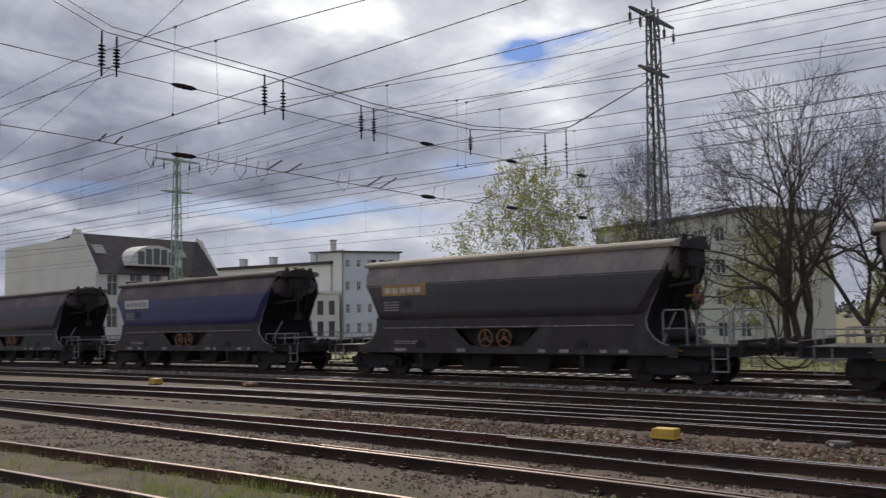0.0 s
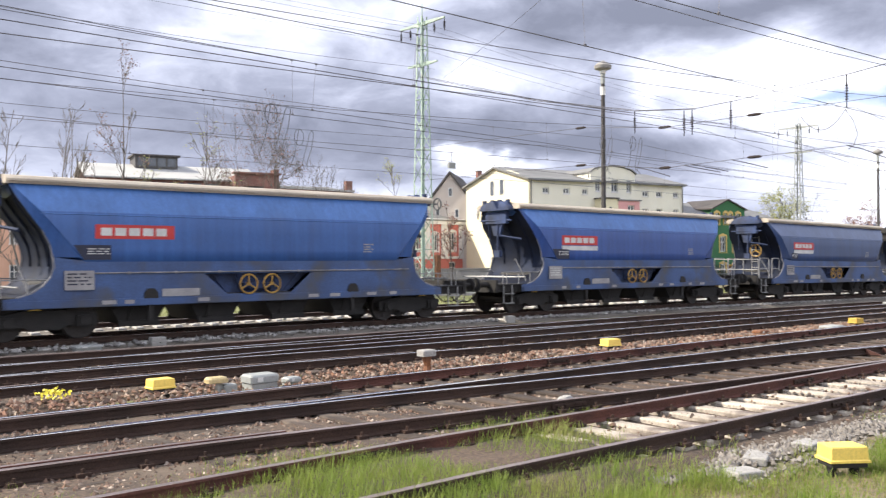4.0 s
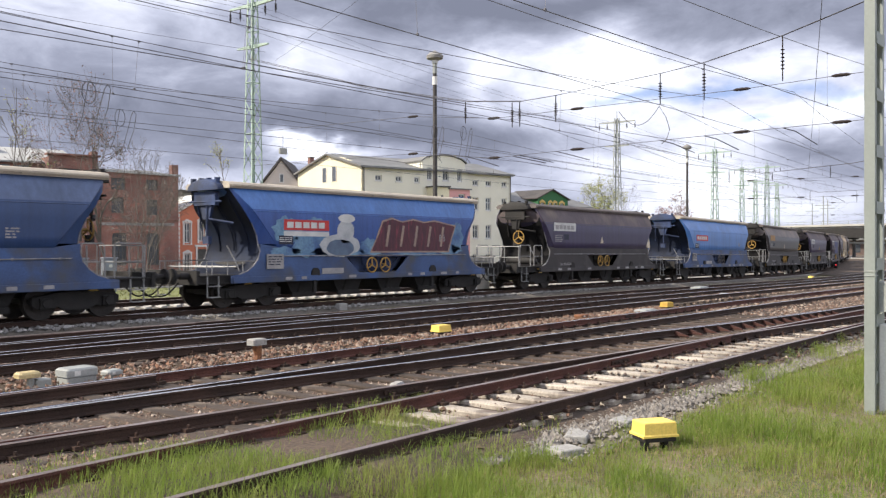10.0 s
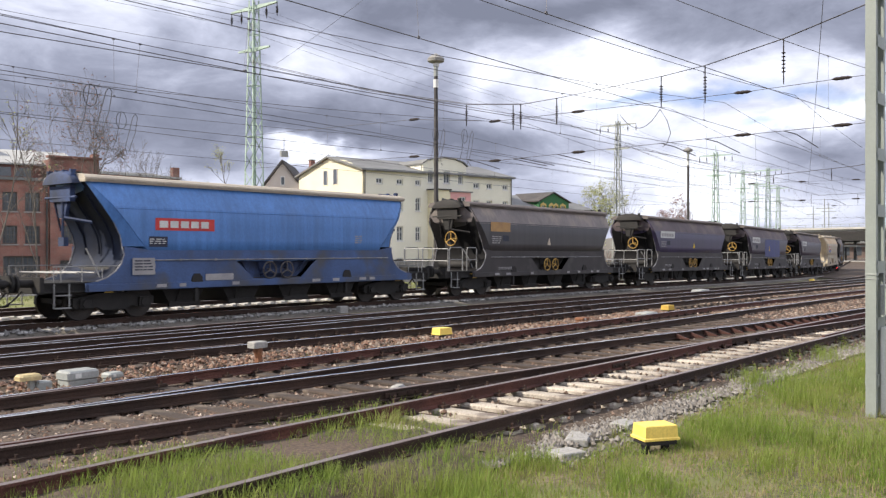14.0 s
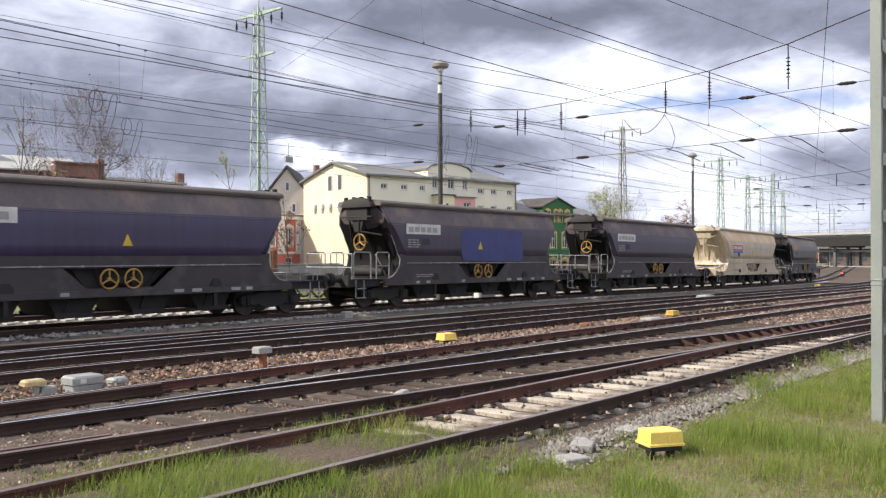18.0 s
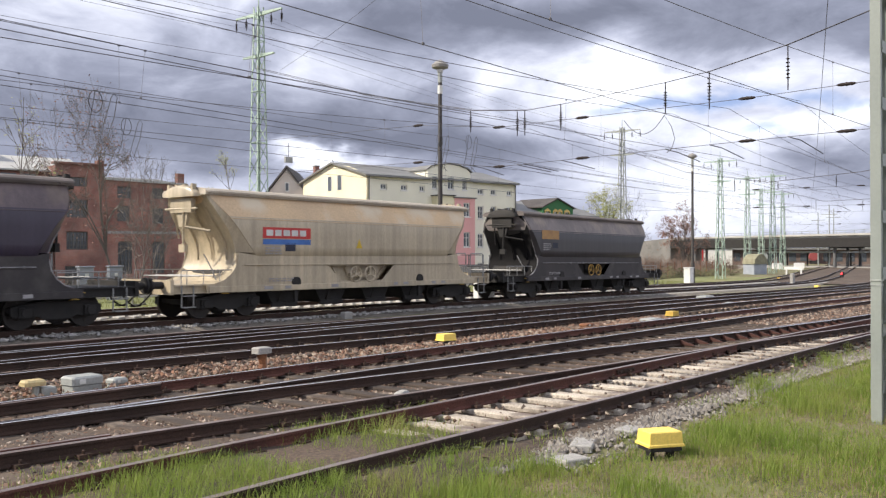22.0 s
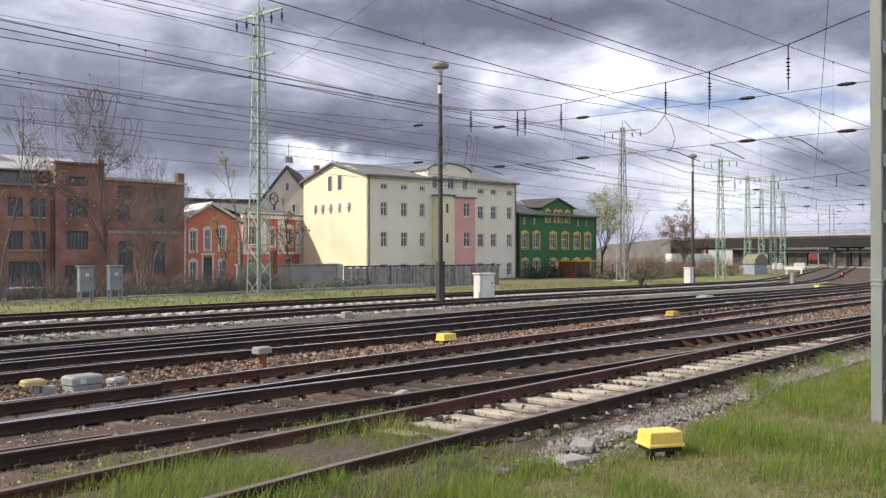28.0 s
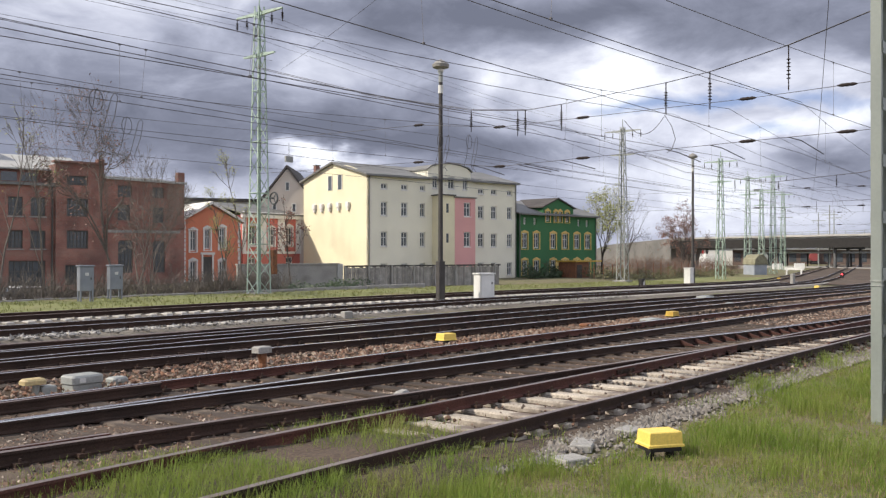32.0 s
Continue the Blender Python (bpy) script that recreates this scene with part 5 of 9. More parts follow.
    blob("spray_shape", -1.75, 2.52, 0.42, 0.42, pale, -1.4425, "plain pale sprayed oval", 0.05, 22, 5)
    blob("spray_shape", -1.7, 2.98, 0.42, 0.15, SIGNWHITE, -1.4455, "plain white sprayed oval", 0.05, 22, 6)
    lad = Geo()
    for y in (-0.35, 0.05):
        lad.rod((-6.12, y, 1.1), (-6.12, y, 4.05), 0.022, 6)
    for i in range(9):
        lad.rod((-6.12, -0.35, 1.3 + i * 0.3), (-6.12, 0.05, 1.3 + i * 0.3), 0.016, 6)
    part("end_ladder", lad, RAILWHITE, WAGONS[8], "pale rung ladder up the wagon end")


repaint()

# arc length along the running line, for placing the wagons
ARC_X = np.arange(-400.0, 400.0, 0.5)
ARC_Y = np.array([24.05 + bend(float(x)) for x in ARC_X])
ARC_S = np.concatenate([[0.0], np.cumsum(np.hypot(np.diff(ARC_X), np.diff(ARC_Y)))])
ARC_S = ARC_S + (0.0 - np.interp(0.0, ARC_X, ARC_S))


def on_line(s):
    x = float(np.interp(s, ARC_S, ARC_X))
    a, b = x - 5.7, x + 5.7
    return pose(x, float(np.interp(x, ARC_X, ARC_Y)), (zg(a) + zg(b)) / 2, 0, -math.degrees(math.atan2(zg(b) - zg(a), b - a)),
                math.degrees(math.atan2(24.05 + bend(b) - 24.05 - bend(a), b - a)))


TRAVEL_T = (0.0, 1.0, 2.0, 3.0, 4.0, 6.5, 9.0, 13.0, 16.5, 19.0, 23.0, 25.5, 32.0)
TRAVEL_S = (0.0, 10.08, 20.2, 30.1, 39.75, 63.6, 87.8, 127.1, 161.9, 187.1, 228.95, 255.3, 324.5)


def travel(t):
    return float(np.interp(t, TRAVEL_T, TRAVEL_S))


def start_of(k):
    return -17.41 + 17.45 * (min(k, 11) - 2) + 17.05 * max(0, k - 11)


def motions():
    for k, w in enumerate(WAGONS):
        walk(w, [(t, on_line(start_of(k) - travel(t))) for t in [i * 0.5 for i in range(65)]])
    for k, w in WHEELS:
        base = w.location.copy()
        rows = []
        for i in range(481):
            t = i / 15.0
            rows.append((t, pose(base.x, base.y, base.z, 0, -math.degrees(travel(t) / 0.46), 0)))
        walk(w, rows)
    for vehicle, rows in ROLLING:
        walk(vehicle, rows)


ROLLING = []


# ---- masts, wires and lamps ----
def lattice_mast(x, y, base, height, w0, w1, m, label, arms=True, n_panels=13):
    root = thing("lattice_mast", pose(x, y, base), label, "railway mast", "overhead line masts")
    def corner(i, z):
        h = (w0 + (w1 - w0) * z / height) / 2
        return ((-h, h, h, -h)[i], (-h, -h, h, h)[i], z)
    for i in range(4):
        g = Geo()
        a, b = corner(i, 0), corner(i, height)
        sx, sy = (1 if a[0] < 0 else -1), (1 if a[1] < 0 else -1)
        for dx, dy in ((0.09, 0.014), (0.014, 0.09)):
            k = len(g.v)
            for p in (a, b):
                g.v += [(p[0], p[1], p[2]), (p[0] + sx * dx, p[1], p[2]), (p[0] + sx * dx, p[1] + sy * dy, p[2]), (p[0], p[1] + sy * dy, p[2])]
            g.f += [(k, k + 1, k + 5, k + 4), (k + 1, k + 2, k + 6, k + 5), (k + 2, k + 3, k + 7, k + 6), (k + 3, k, k + 4, k + 7), (k, k + 3, k + 2, k + 1), (k + 4, k + 5, k + 6, k + 7)]
        part("mast_leg", g, m, root)
    g = Geo()
    for p in range(n_panels):
        z0, z1 = height * p / n_panels, height * (p + 1) / n_panels
        for i in range(4):
            j = (i + 1) % 4
            a, b = (i, j) if p % 2 else (j, i)
            g.rod(corner(a, z0), corner(b, z1), 0.032, 4)
            if p % 3 == 0:
                g.rod(corner(i, z0), corner(j, z0), 0.028, 4)
    tagged(part("lattice_bracing", g, m, root, "criss-cross steel bracing"), kind="stuff")
    part("mast_foot", Geo().cbox(-w0 * 0.75, w0 * 0.75, -w0 * 0.75, w0 * 0.75, -1.2, 0.12, 0.04), CONCRETE, root)
    if arms:
        for z, ln, tip in ((height - 0.4, 2.0, True), (height - 2.8, 1.35, False)):
            g = Geo()
            for s in (-1, 1):
                g.prism([(0, z - 0.12), (s * ln, z - 0.03), (s * ln, z + 0.05), (0, z + 0.12)], -0.06, 0.06, "x")
            part("cross_arm", g, m, root)
            if tip:
                for yy in (-ln, -ln * 0.55, ln * 0.55, ln):
                    part("hanging_insulator", string_geo(0.75), INSUL, root, at=(0, yy, z - 0.02))
        part("mast_spike", Geo().rod((0, 0, height), (0, 0, height + 0.8), 0.035, 6), m, root)
    return root


STRING = {}


def string_geo(length, sheds=6):
    key = round(length, 2)
    if key not in STRING:
        g = Geo()
        g.smooth = True
        g.rod((0, 0, 0), (0, 0, -length), 0.022, 6)
        for i in range(sheds):
            z = -length * (0.3 + 0.5 * i / sheds)
            g.tube([(0, 0, z), (0, 0, z - 0.03), (0, 0, z - 0.05)], [0.03, 0.085, 0.04], 8)
        STRING[key] = g.mesh("insulator")
    return STRING[key]


def spindle_mesh():
    if "spindle" not in STRING:
        g = Geo()
        g.smooth = True
        pts = [(0, -0.34 + 0.085 * i, 0) for i in range(9)]
        g.tube(pts, [0.015, 0.045, 0.065, 0.055, 0.072, 0.055, 0.065, 0.045, 0.015], 8)
        STRING["spindle"] = g.mesh("span_insulator")
    return STRING["spindle"]


def sagging(p0, p1, sag, n=12):
    return [tuple(a + (b - a) * t for a, b in zip(p0, p1))[:2] + (p0[2] + (p1[2] - p0[2]) * t - 4 * sag * t * (1 - t),) for t in (i / n for i in range(n + 1))]


def wire_path(pts, step=0.0):
    out = []
    for a, b in zip(pts, pts[1:]):
        out += sagging(a, b, step)[: -1]
    return out + [pts[-1]]


SUPPORTS = (-75.0, -18.0, 33.0, 82.0, 128.0, 170.0)


def overhead_line(ys, mid=6.75, z_con=5.6, z_mes=7.45):
    """Messenger, contact wire and droppers over one track; ys: its places at the supports, mid: the messenger's lowest height."""
    root = thing("overhead_line", pose(0, 0, 0), "dark overhead contact line with droppers above a track", "overhead wire", "overhead contact lines")
    sup = list(zip(SUPPORTS, ys))
    mes = wire_path([(x, y, z_mes) for x, y in sup], z_mes - mid)
    part("messenger_wire", Geo().tube(mes, 0.0085, 4), WIRE, root)
    part("contact_wire", Geo().tube([(x, y, z_con) for x, y in sup], 0.0085, 4), WIRE, root)
    rnd = random.Random(int(ys[2] * 100))
    for i, p in enumerate(mes):
        if i % 3 == 1 and -60 < p[0] < 100:
            lean = rnd.uniform(-0.12, 0.12)
            part("dropper", Geo().rod((p[0] + lean, p[1], p[2]), (p[0], p[1], z_con), 0.004, 3), WIRE, root)
            part("dropper_clip", Geo().box(p[0] + lean - 0.03, p[0] + lean + 0.03, p[1] - 0.012, p[1] + 0.012, p[2] - 0.03, p[2] + 0.012), WIRE, root)
            part("dropper_clip", Geo().box(p[0] - 0.025, p[0] + 0.025, p[1] - 0.012, p[1] + 0.012, z_con - 0.01, z_con + 0.035), WIRE, root)
    # a slack jumper loop beside the near support
    x = sup[1][0] - 5.5
    y = sup[1][1] + (sup[0][1] - sup[1][1]) * 5.5 / 57.0
    loop = [(x, y, z_mes - 0.3), (x - 0.15, y, z_mes - 0.7), (x + 0.15, y, z_mes - 1.0), (x + 0.45, y, z_mes - 0.8), (x + 0.5, y, z_mes - 0.35)]
    part("jumper_loop", Geo().tube(loop, 0.012, 4), WIRE, root)
    return root


def hanging_loops(x, y, z, label):
    """A pair of slack cable loops tied between messenger and contact wire."""
    root = thing("jumper_cable", pose(x, y, z), label, "overhead wire", "slack jumper cables")
    ring = [(0.42 * math.sin(a) * 0.5, 0, 0.32 * math.cos(a)) for a in (0.52 * i for i in range(13))]
    part("cable", Geo().tube([(-0.15 + p[0], 0, -0.3 + p[2]) for p in ring] + [(-0.35, 0, -1.0), (-0.55, 0, -1.5)], 0.014, 4), WIRE, root)
    part("cable", Geo().tube([(0.1, 0, -1.55), (0.0, 0, -1.3), (0.2, 0, -0.6), (0.32, 0, -0.15), (0.42, 0, 0.0), (0.52, 0, -0.12), (0.42, 0, -0.7), (0.15, 0, -1.45), (0.35, 0, -1.62)], 0.014, 4), WIRE, root)


def head_span(x, upper, lower, low, strings, spindles, label):
    root = thing("head_span", pose(x, 0, 0), label, "overhead wire", "cross spans over the yard")
    part("carrying_wire", Geo().tube([(0, y, z) for y, z in upper], 0.014, 4), WIRE, root)
    part("carrying_wire", Geo().tube([(0.25, y, z + 0.06) for y, z in upper], 0.014, 4), WIRE, root)
    part("upper_span_wire", Geo().tube([(0, y, z) for y, z in lower], 0.011, 4), WIRE, root)
    part("lower_span_wire", Geo().tube([(0, y, z) for y, z in low], 0.011, 4), WIRE, root)
    for y, zt, zb in strings:
        part("insulator_string", string_geo(zt - zb), INSUL, root, "ribbed brown insulator string", at=(0, y, zt))
        part("registration_arm", Geo().tube([(0, y, lerp_points(low, y)), (0.5, y - 0.3, lerp_points(low, y) - 0.1), (1.6, y - 0.75, 5.68)], 0.02, 5), WIRE, root)
    for y in spindles:
        for line in (lower, low):
            part("span_insulator", spindle_mesh(), INSUL, root, "spindle-shaped insulator in the span wire", at=(0, y, lerp_points(line, y)))
    return root


def build_line():
    a = lattice_mast(-18.0, 35.2, -0.35, 15.6, 0.95, 0.42, MASTDARK, "tall dark lattice mast with cross arms behind the train", n_panels=16)
    c = lattice_mast(33.3, 40.4, -0.45, 16.6, 1.0, 0.42, MASTGREEN, "tall pale green lattice mast with cross arms", n_panels=17)
    lattice_mast(-59.0, 37.6, -0.8, 15.2, 0.9, 0.36, MASTGREEN, "green lattice mast near the white houses", n_panels=15)
    lattice_mast(81.6, 42.4, -0.9, 15.6, 1.0, 0.4, MASTGREY, "pale grey lattice mast beside the siding", n_panels=15)
    for x, y, h, m in ((103.8, 41.0, 14.7, MASTGREEN), (134.0, 48.7, 15.0, MASTGREEN), (150.0, 52.2, 14.2, MASTGREEN), (137.2, 46.0, 15.4, MASTGREEN), (168.0, 54.5, 14.6, MASTGREEN)):
        lattice_mast(x, y, -1.4, h, 1.0, 0.45, m, "distant lattice mast by the road bridge", n_panels=11)
    for x, y in ((196, 54), (214, 58), (205, 66), (230, 66)):
        pole = thing("line_pole", pose(x, y, -1.5), "thin distant mast beyond the bridge", "railway mast", "distant thin masts")
        part("pole", Geo().rod((0, 0, 0), (0, 0, 13.5), 0.16, 6, 0.1), MASTGREY, pole)
        part("cross_arm", Geo().box(-0.05, 0.05, -1.6, 1.6, 11.4, 11.55), MASTGREY, pole)
    # weights and pulley on the green and dark masts
    for mast, s in ((a, 1), (c, 1)):
        g = Geo()
        g.torus((0.85 * s, -0.3, 5.6), 0.34, 0.05, "x", 18, 6)
        for k in range(3):
            an = k * 2.09
            g.rod((0.85 * s, -0.3, 5.6), (0.85 * s, -0.3 + 0.33 * math.cos(an), 5.6 + 0.33 * math.sin(an)), 0.03, 5)
        g.rod((0, -0.3, 5.6), (0.85 * s, -0.3, 5.6), 0.05, 6)
        part("tension_wheel", g, MASTDARK, mast, "dark tensioning wheel")
        part("tension_weight", Geo().cbox(0.7 * s, 1.0 * s, -0.45, -0.15, 1.2, 2.6, 0.02), RUST, mast, "rusty stack of weights")
        part("weight_cable", Geo().rod((0.85 * s, -0.3, 2.6), (0.85 * s, -0.3, 5.3), 0.012, 4), WIRE, mast)
    # cross spans
    head_span(-18.0, [(-6, 13.5), (3, 10.6), (9.7, 8.3), (14.3, 8.5 - 0.35), (17.6, 7.95), (22.3, 8.0), (26.6, 8.5), (28.0, 8.85), (35.2, 12.2)],
              [(-6, 7.9), (7.4, 7.55), (20.2, 7.23), (29, 7.2), (35.2, 7.4)], [(-6, 6.1), (8.3, 5.9), (20.2, 5.6), (29, 5.6), (35.2, 5.7)],
              [(9.6, 8.3, 7.3), (9.95, 8.25, 7.35), (14.0, 8.2, 7.15), (14.6, 8.15, 7.1), (17.4, 7.95, 7.0), (17.9, 7.95, 7.0), (22.3, 8.0, 7.15), (26.6, 8.5, 6.95), (28.0, 8.85, 7.0)],
              [5.8, 11.65, 20.2, 24.5, 29.0], "cross span wires with insulators between two masts")
    head_span(33.0, [(-6, 14.0), (3, 11.8), (7.8, 10.3), (10.5, 9.55), (13.45, 8.95), (15.25, 8.74), (20.05, 8.38), (21.9, 8.3), (24.9, 8.6), (31, 9.9), (40.4, 12.6)],
              [(-6, 8.2), (8.5, 7.87), (12, 7.76), (23.2, 7.68), (28.1, 8.2), (40.4, 8.4)], [(-6, 6.5), (8.3, 6.24), (12, 6.17), (23.4, 5.9), (28.1, 6.4), (40.4, 6.5)],
              [(10.5, 9.55, 7.9), (13.45, 8.95, 7.5), (15.25, 8.74, 7.5), (20.05, 8.38, 7.25), (21.9, 8.3, 7.2), (22.3, 8.3, 7.2), (24.9, 8.6, 7.6)],
              [8.5, 12.0, 19.0, 23.3, 28.1], "cross span wires with hanging insulators over the yard")
    head_span(82.0, [(0, 14.0), (12, 10.2), (20, 8.9), (28, 8.4), (36, 9.8), (42.4, 12.5)], [(0, 7.6), (42.4, 7.9)], [(0, 6.0), (42.4, 6.2)],
              [(14, 9.8, 7.7), (18, 9.2, 7.7), (22, 8.8, 7.7), (27, 8.45, 7.7), (31, 8.8, 7.7)], [12.0, 16.0, 20.0, 24.5, 29.0], "distant cross span with insulators")
    head_span(128.0, [(8, 13.0), (25, 9.2), (36, 9.0), (46, 12.0)], [(8, 7.4), (46, 7.6)], [(8, 5.8), (46, 5.9)],
              [(20, 9.9, 7.5), (26, 9.2, 7.5), (31, 9.1, 7.5), (37, 9.2, 7.5)], [22.0, 28.5, 34.0], "far cross span near the road bridge")
    # contact lines over the tracks
    for ys, mid in (((9.2, 9.6, 10.1, 13.5, 24.0, 40.0), 6.6), ((8.2, 8.9, 6.2, 8.0, 16.0, 30.0), 6.6), ((14.0, 14.0, 14.9, 16.5, 28.0, 44.0), 6.45),
                    ((17.0, 17.2, 12.7, 15.5, 26.0, 42.0), 6.7), ((15.4, 16.2, 20.1, 22.0, 32.0, 48.0), 6.73), ((17.4, 18.1, 20.3, 22.5, 33.0, 49.0), 6.97),
                    ((22.0, 21.6, 26.0, 28.5, 38.0, 53.0), 6.9), ((26.8, 26.8, 21.6, 25.5, 36.0, 52.0), 6.57), ((28.4, 30.6, 29.5, 32.0, 42.0, 57.0), 6.9)):
        overhead_line(ys, mid)
    hanging_loops(13.6, 23.4, 6.6, "slack jumper cables looped under the overhead line")
    hanging_loops(18.5, 29.8, 7.0, "slack jumper cables over the siding")
    hanging_loops(31.0, 25.0, 7.3, "slack jumper cables beside an insulator string")
    hanging_loops(32.2, 24.3, 7.3, "slack jumper cables hanging in the cross span")
    loop = thing("jumper_cable", pose(33.0, 15.3, 7.3), "long slack jumper cable between two overhead lines", "overhead wire", "slack jumper cables")
    part("cable", Geo().tube([(0, 1.75 * (1 - u), 0.1 - 2.6 * u * (1 - u) + 0.05 * u) for u in (i / 10 for i in range(11))], 0.014, 4), WIRE, loop)
    part("cable", Geo().tube([(0, 0, 0.15), (0.1, -0.25, -0.3), (0.15, -0.38, -0.8), (0.1, -0.25, -1.2), (0.0, -0.1, -1.35)], 0.014, 4), WIRE, loop)
    box = thing("line_marker", pose(22.0, 25.0, 5.45), "small pale marker box hanging on an overhead wire", "sign")
    part("box", Geo().cbox(-0.17, 0.17, -0.05, 0.05, -0.12, 0.1, 0.01), GREYBOX, box)
    part("hanger", Geo().rod((0, 0, 0.1), (0, 0, 0.6), 0.012, 4), WIRE, box)
    # feeders strung from arm to arm
    feeders = thing("feeder_line", pose(0, 0, 0), "bundle of feeder wires between the mast arms", "overhead wire")
    for off, z in ((-2.0, 14.15), (-1.1, 14.2), (1.1, 14.2), (2.0, 14.15)):
        pts = [(-140, 44 + off, z - 1.0), (-59, 37.6 + off, z - 0.9), (-18, 35.2 + off, z), (33.3, 40.4 + off, z + 0.9), (81.6, 42.4 + off, z - 0.5), (120, 41 + off, z - 1.6), (186, 50 + off, z - 2)]
        part("feeder_wire", Geo().tube(wire_path(pts, 0.65), 0.008, 4), WIRE, feeders)
    # wires that slant across the yard to the near poles
    cross = thing("diagonal_wires", pose(0, 0, 0), "thin wires slanting over the yard", "overhead wire")
    for p0, p1, s in (((33.3, 38.5, 12.3), (12.6, 2.9, 11.0), 0.4), ((12.6, 3.2, 9.4), (82, 24.0, 7.2), 0.7), ((12.6, 2.8, 8.9), (82, 18.5, 7.0), 0.6), ((-18, 34.0, 12.0), (33.3, 39.3, 12.9), 0.8), ((12.6, 3.2, 10.2), (-40, 16.0, 8.5), 0.8), ((-18, 9.9, 7.4), (-75, 3.0, 7.6), 0.5), ((12.6, 3.0, 8.0), (60, 9.0, 7.0), 0.3)):
        part("span_wire", Geo().tube(sagging(p0, p1, s), 0.009, 4), WIRE, cross)
    # hanging pulley gear near the steel column
    gear = thing("section_insulator", pose(0, 0, 0), "dark strain insulator in a wire overhead", "insulator")
    part("strain_rod", Geo().tube([(9.6, 7.3, 6.6), (9.95, 7.28, 6.4), (10.4, 7.26, 6.35)], 0.03, 6), INSUL, gear)
    part("strain_rod", Geo().tube([(10.3, 7.2, 6.62), (10.9, 7.15, 6.5), (11.6, 7.1, 6.42)], 0.028, 6), INSUL, gear)


def build_column():
    """Steel column of two channels with battens, beside the grass."""
    root = thing("steel_column", pose(12.986, 2.924, -0.35), "light grey riveted steel column in the grass", "railway mast")
    for s in (-1, 1):
        g = Geo()
        g.prism([(s * 0.26, -0.065), (s * 0.26, 0.065), (s * 0.17, 0.065), (s * 0.17, 0.053), (s * 0.247, 0.053), (s * 0.247, -0.053), (s * 0.17, -0.053), (s * 0.17, -0.065)], 0.0, 11.5, "z")
        part("channel", g, COLUMN, root)
    for i in range(15):
        z = 0.5 + i * 0.75
        for y in (-0.071, 0.071):
            b = part("batten", Geo().box(-0.22, 0.22, y - 0.006, y + 0.006, z, z + 0.16), COLUMN, root)
            for x in (-0.2, 0.2):
                part("rivet", Geo().rod((x, y - 0.012, z + 0.05), (x, y + 0.012, z + 0.05), 0.014, 8), COLUMN, b)
    part("base_plate", Geo().cbox(-0.3, 0.3, -0.12, 0.12, -0.06, 0.06, 0.01), COLUMN, root)
    part("clamp_band", Geo().box(-0.268, -0.15, -0.075, 0.07, 1.98, 2.0).box(-0.268, -0.15, -0.075, 0.07, 1.92, 1.935), MASTGREY, root, "thin steel band round the channel")
    part("switch_box", Geo().cbox(-0.16, 0.06, -0.26, -0.085, 1.45, 1.85, 0.012), GREYBOX, root, "small grey box on the column")
    part("switch_box", Geo().cbox(-0.12, 0.10, -0.27, -0.085, 0.1, 1.28, 0.012), WHITEBOX, root, "tall pale box on the column")


def lamp_post(x, y, h, head, label, lean=0.0):
    base = ground_z(x, y)
    root = thing("lamp_post", pose(x, y, base, 0, lean, 0), label, "street lamp", "yard lamps")
    part("post", Geo().rod((0, 0, 0), (0, 0, h), 0.135, 10, 0.095), POLE, root)
    part("post_sleeve", Geo().cbox(-0.22, -0.05, -0.12, 0.12, 0.0, 2.0, 0.02).cbox(0.05, 0.22, -0.12, 0.12, 0.0, 2.0, 0.02), POLE, root, "clamped twin foot of the post")
    if head:
        g = Geo()
        g.smooth = True
        g.tube([(0, 0, h + 0.62), (0, 0, h + 0.72), (0, 0, h + 0.86), (0, 0, h + 0.98), (0, 0, h + 1.05), (0, 0, h + 1.12)], [0.12, 0.40, 0.42, 0.30, 0.16, 0.05], 16)
        part("lamp_hood", g, mat("grey lamp hood", (0.30, 0.29, 0.27), (0.22, 0.21, 0.2), 0.6, 0.1, 3, 30, 0.2, 0.05), root, "mushroom-shaped lamp hood")
        part("lamp_glass", Geo().rod((0, 0, h + 0.5), (0, 0, h + 0.64), 0.15, 12), WHITEBOX, root)
        part("lamp_neck", Geo().rod((0, 0, h), (0, 0, h + 0.5), 0.11, 10), MASTGREY, root)
        part("lamp_collar", Geo().rod((0, 0, h - 0.55), (0, 0, h - 0.15), 0.125, 10), WHITEBOX, root, "white ring round the post")
    return root


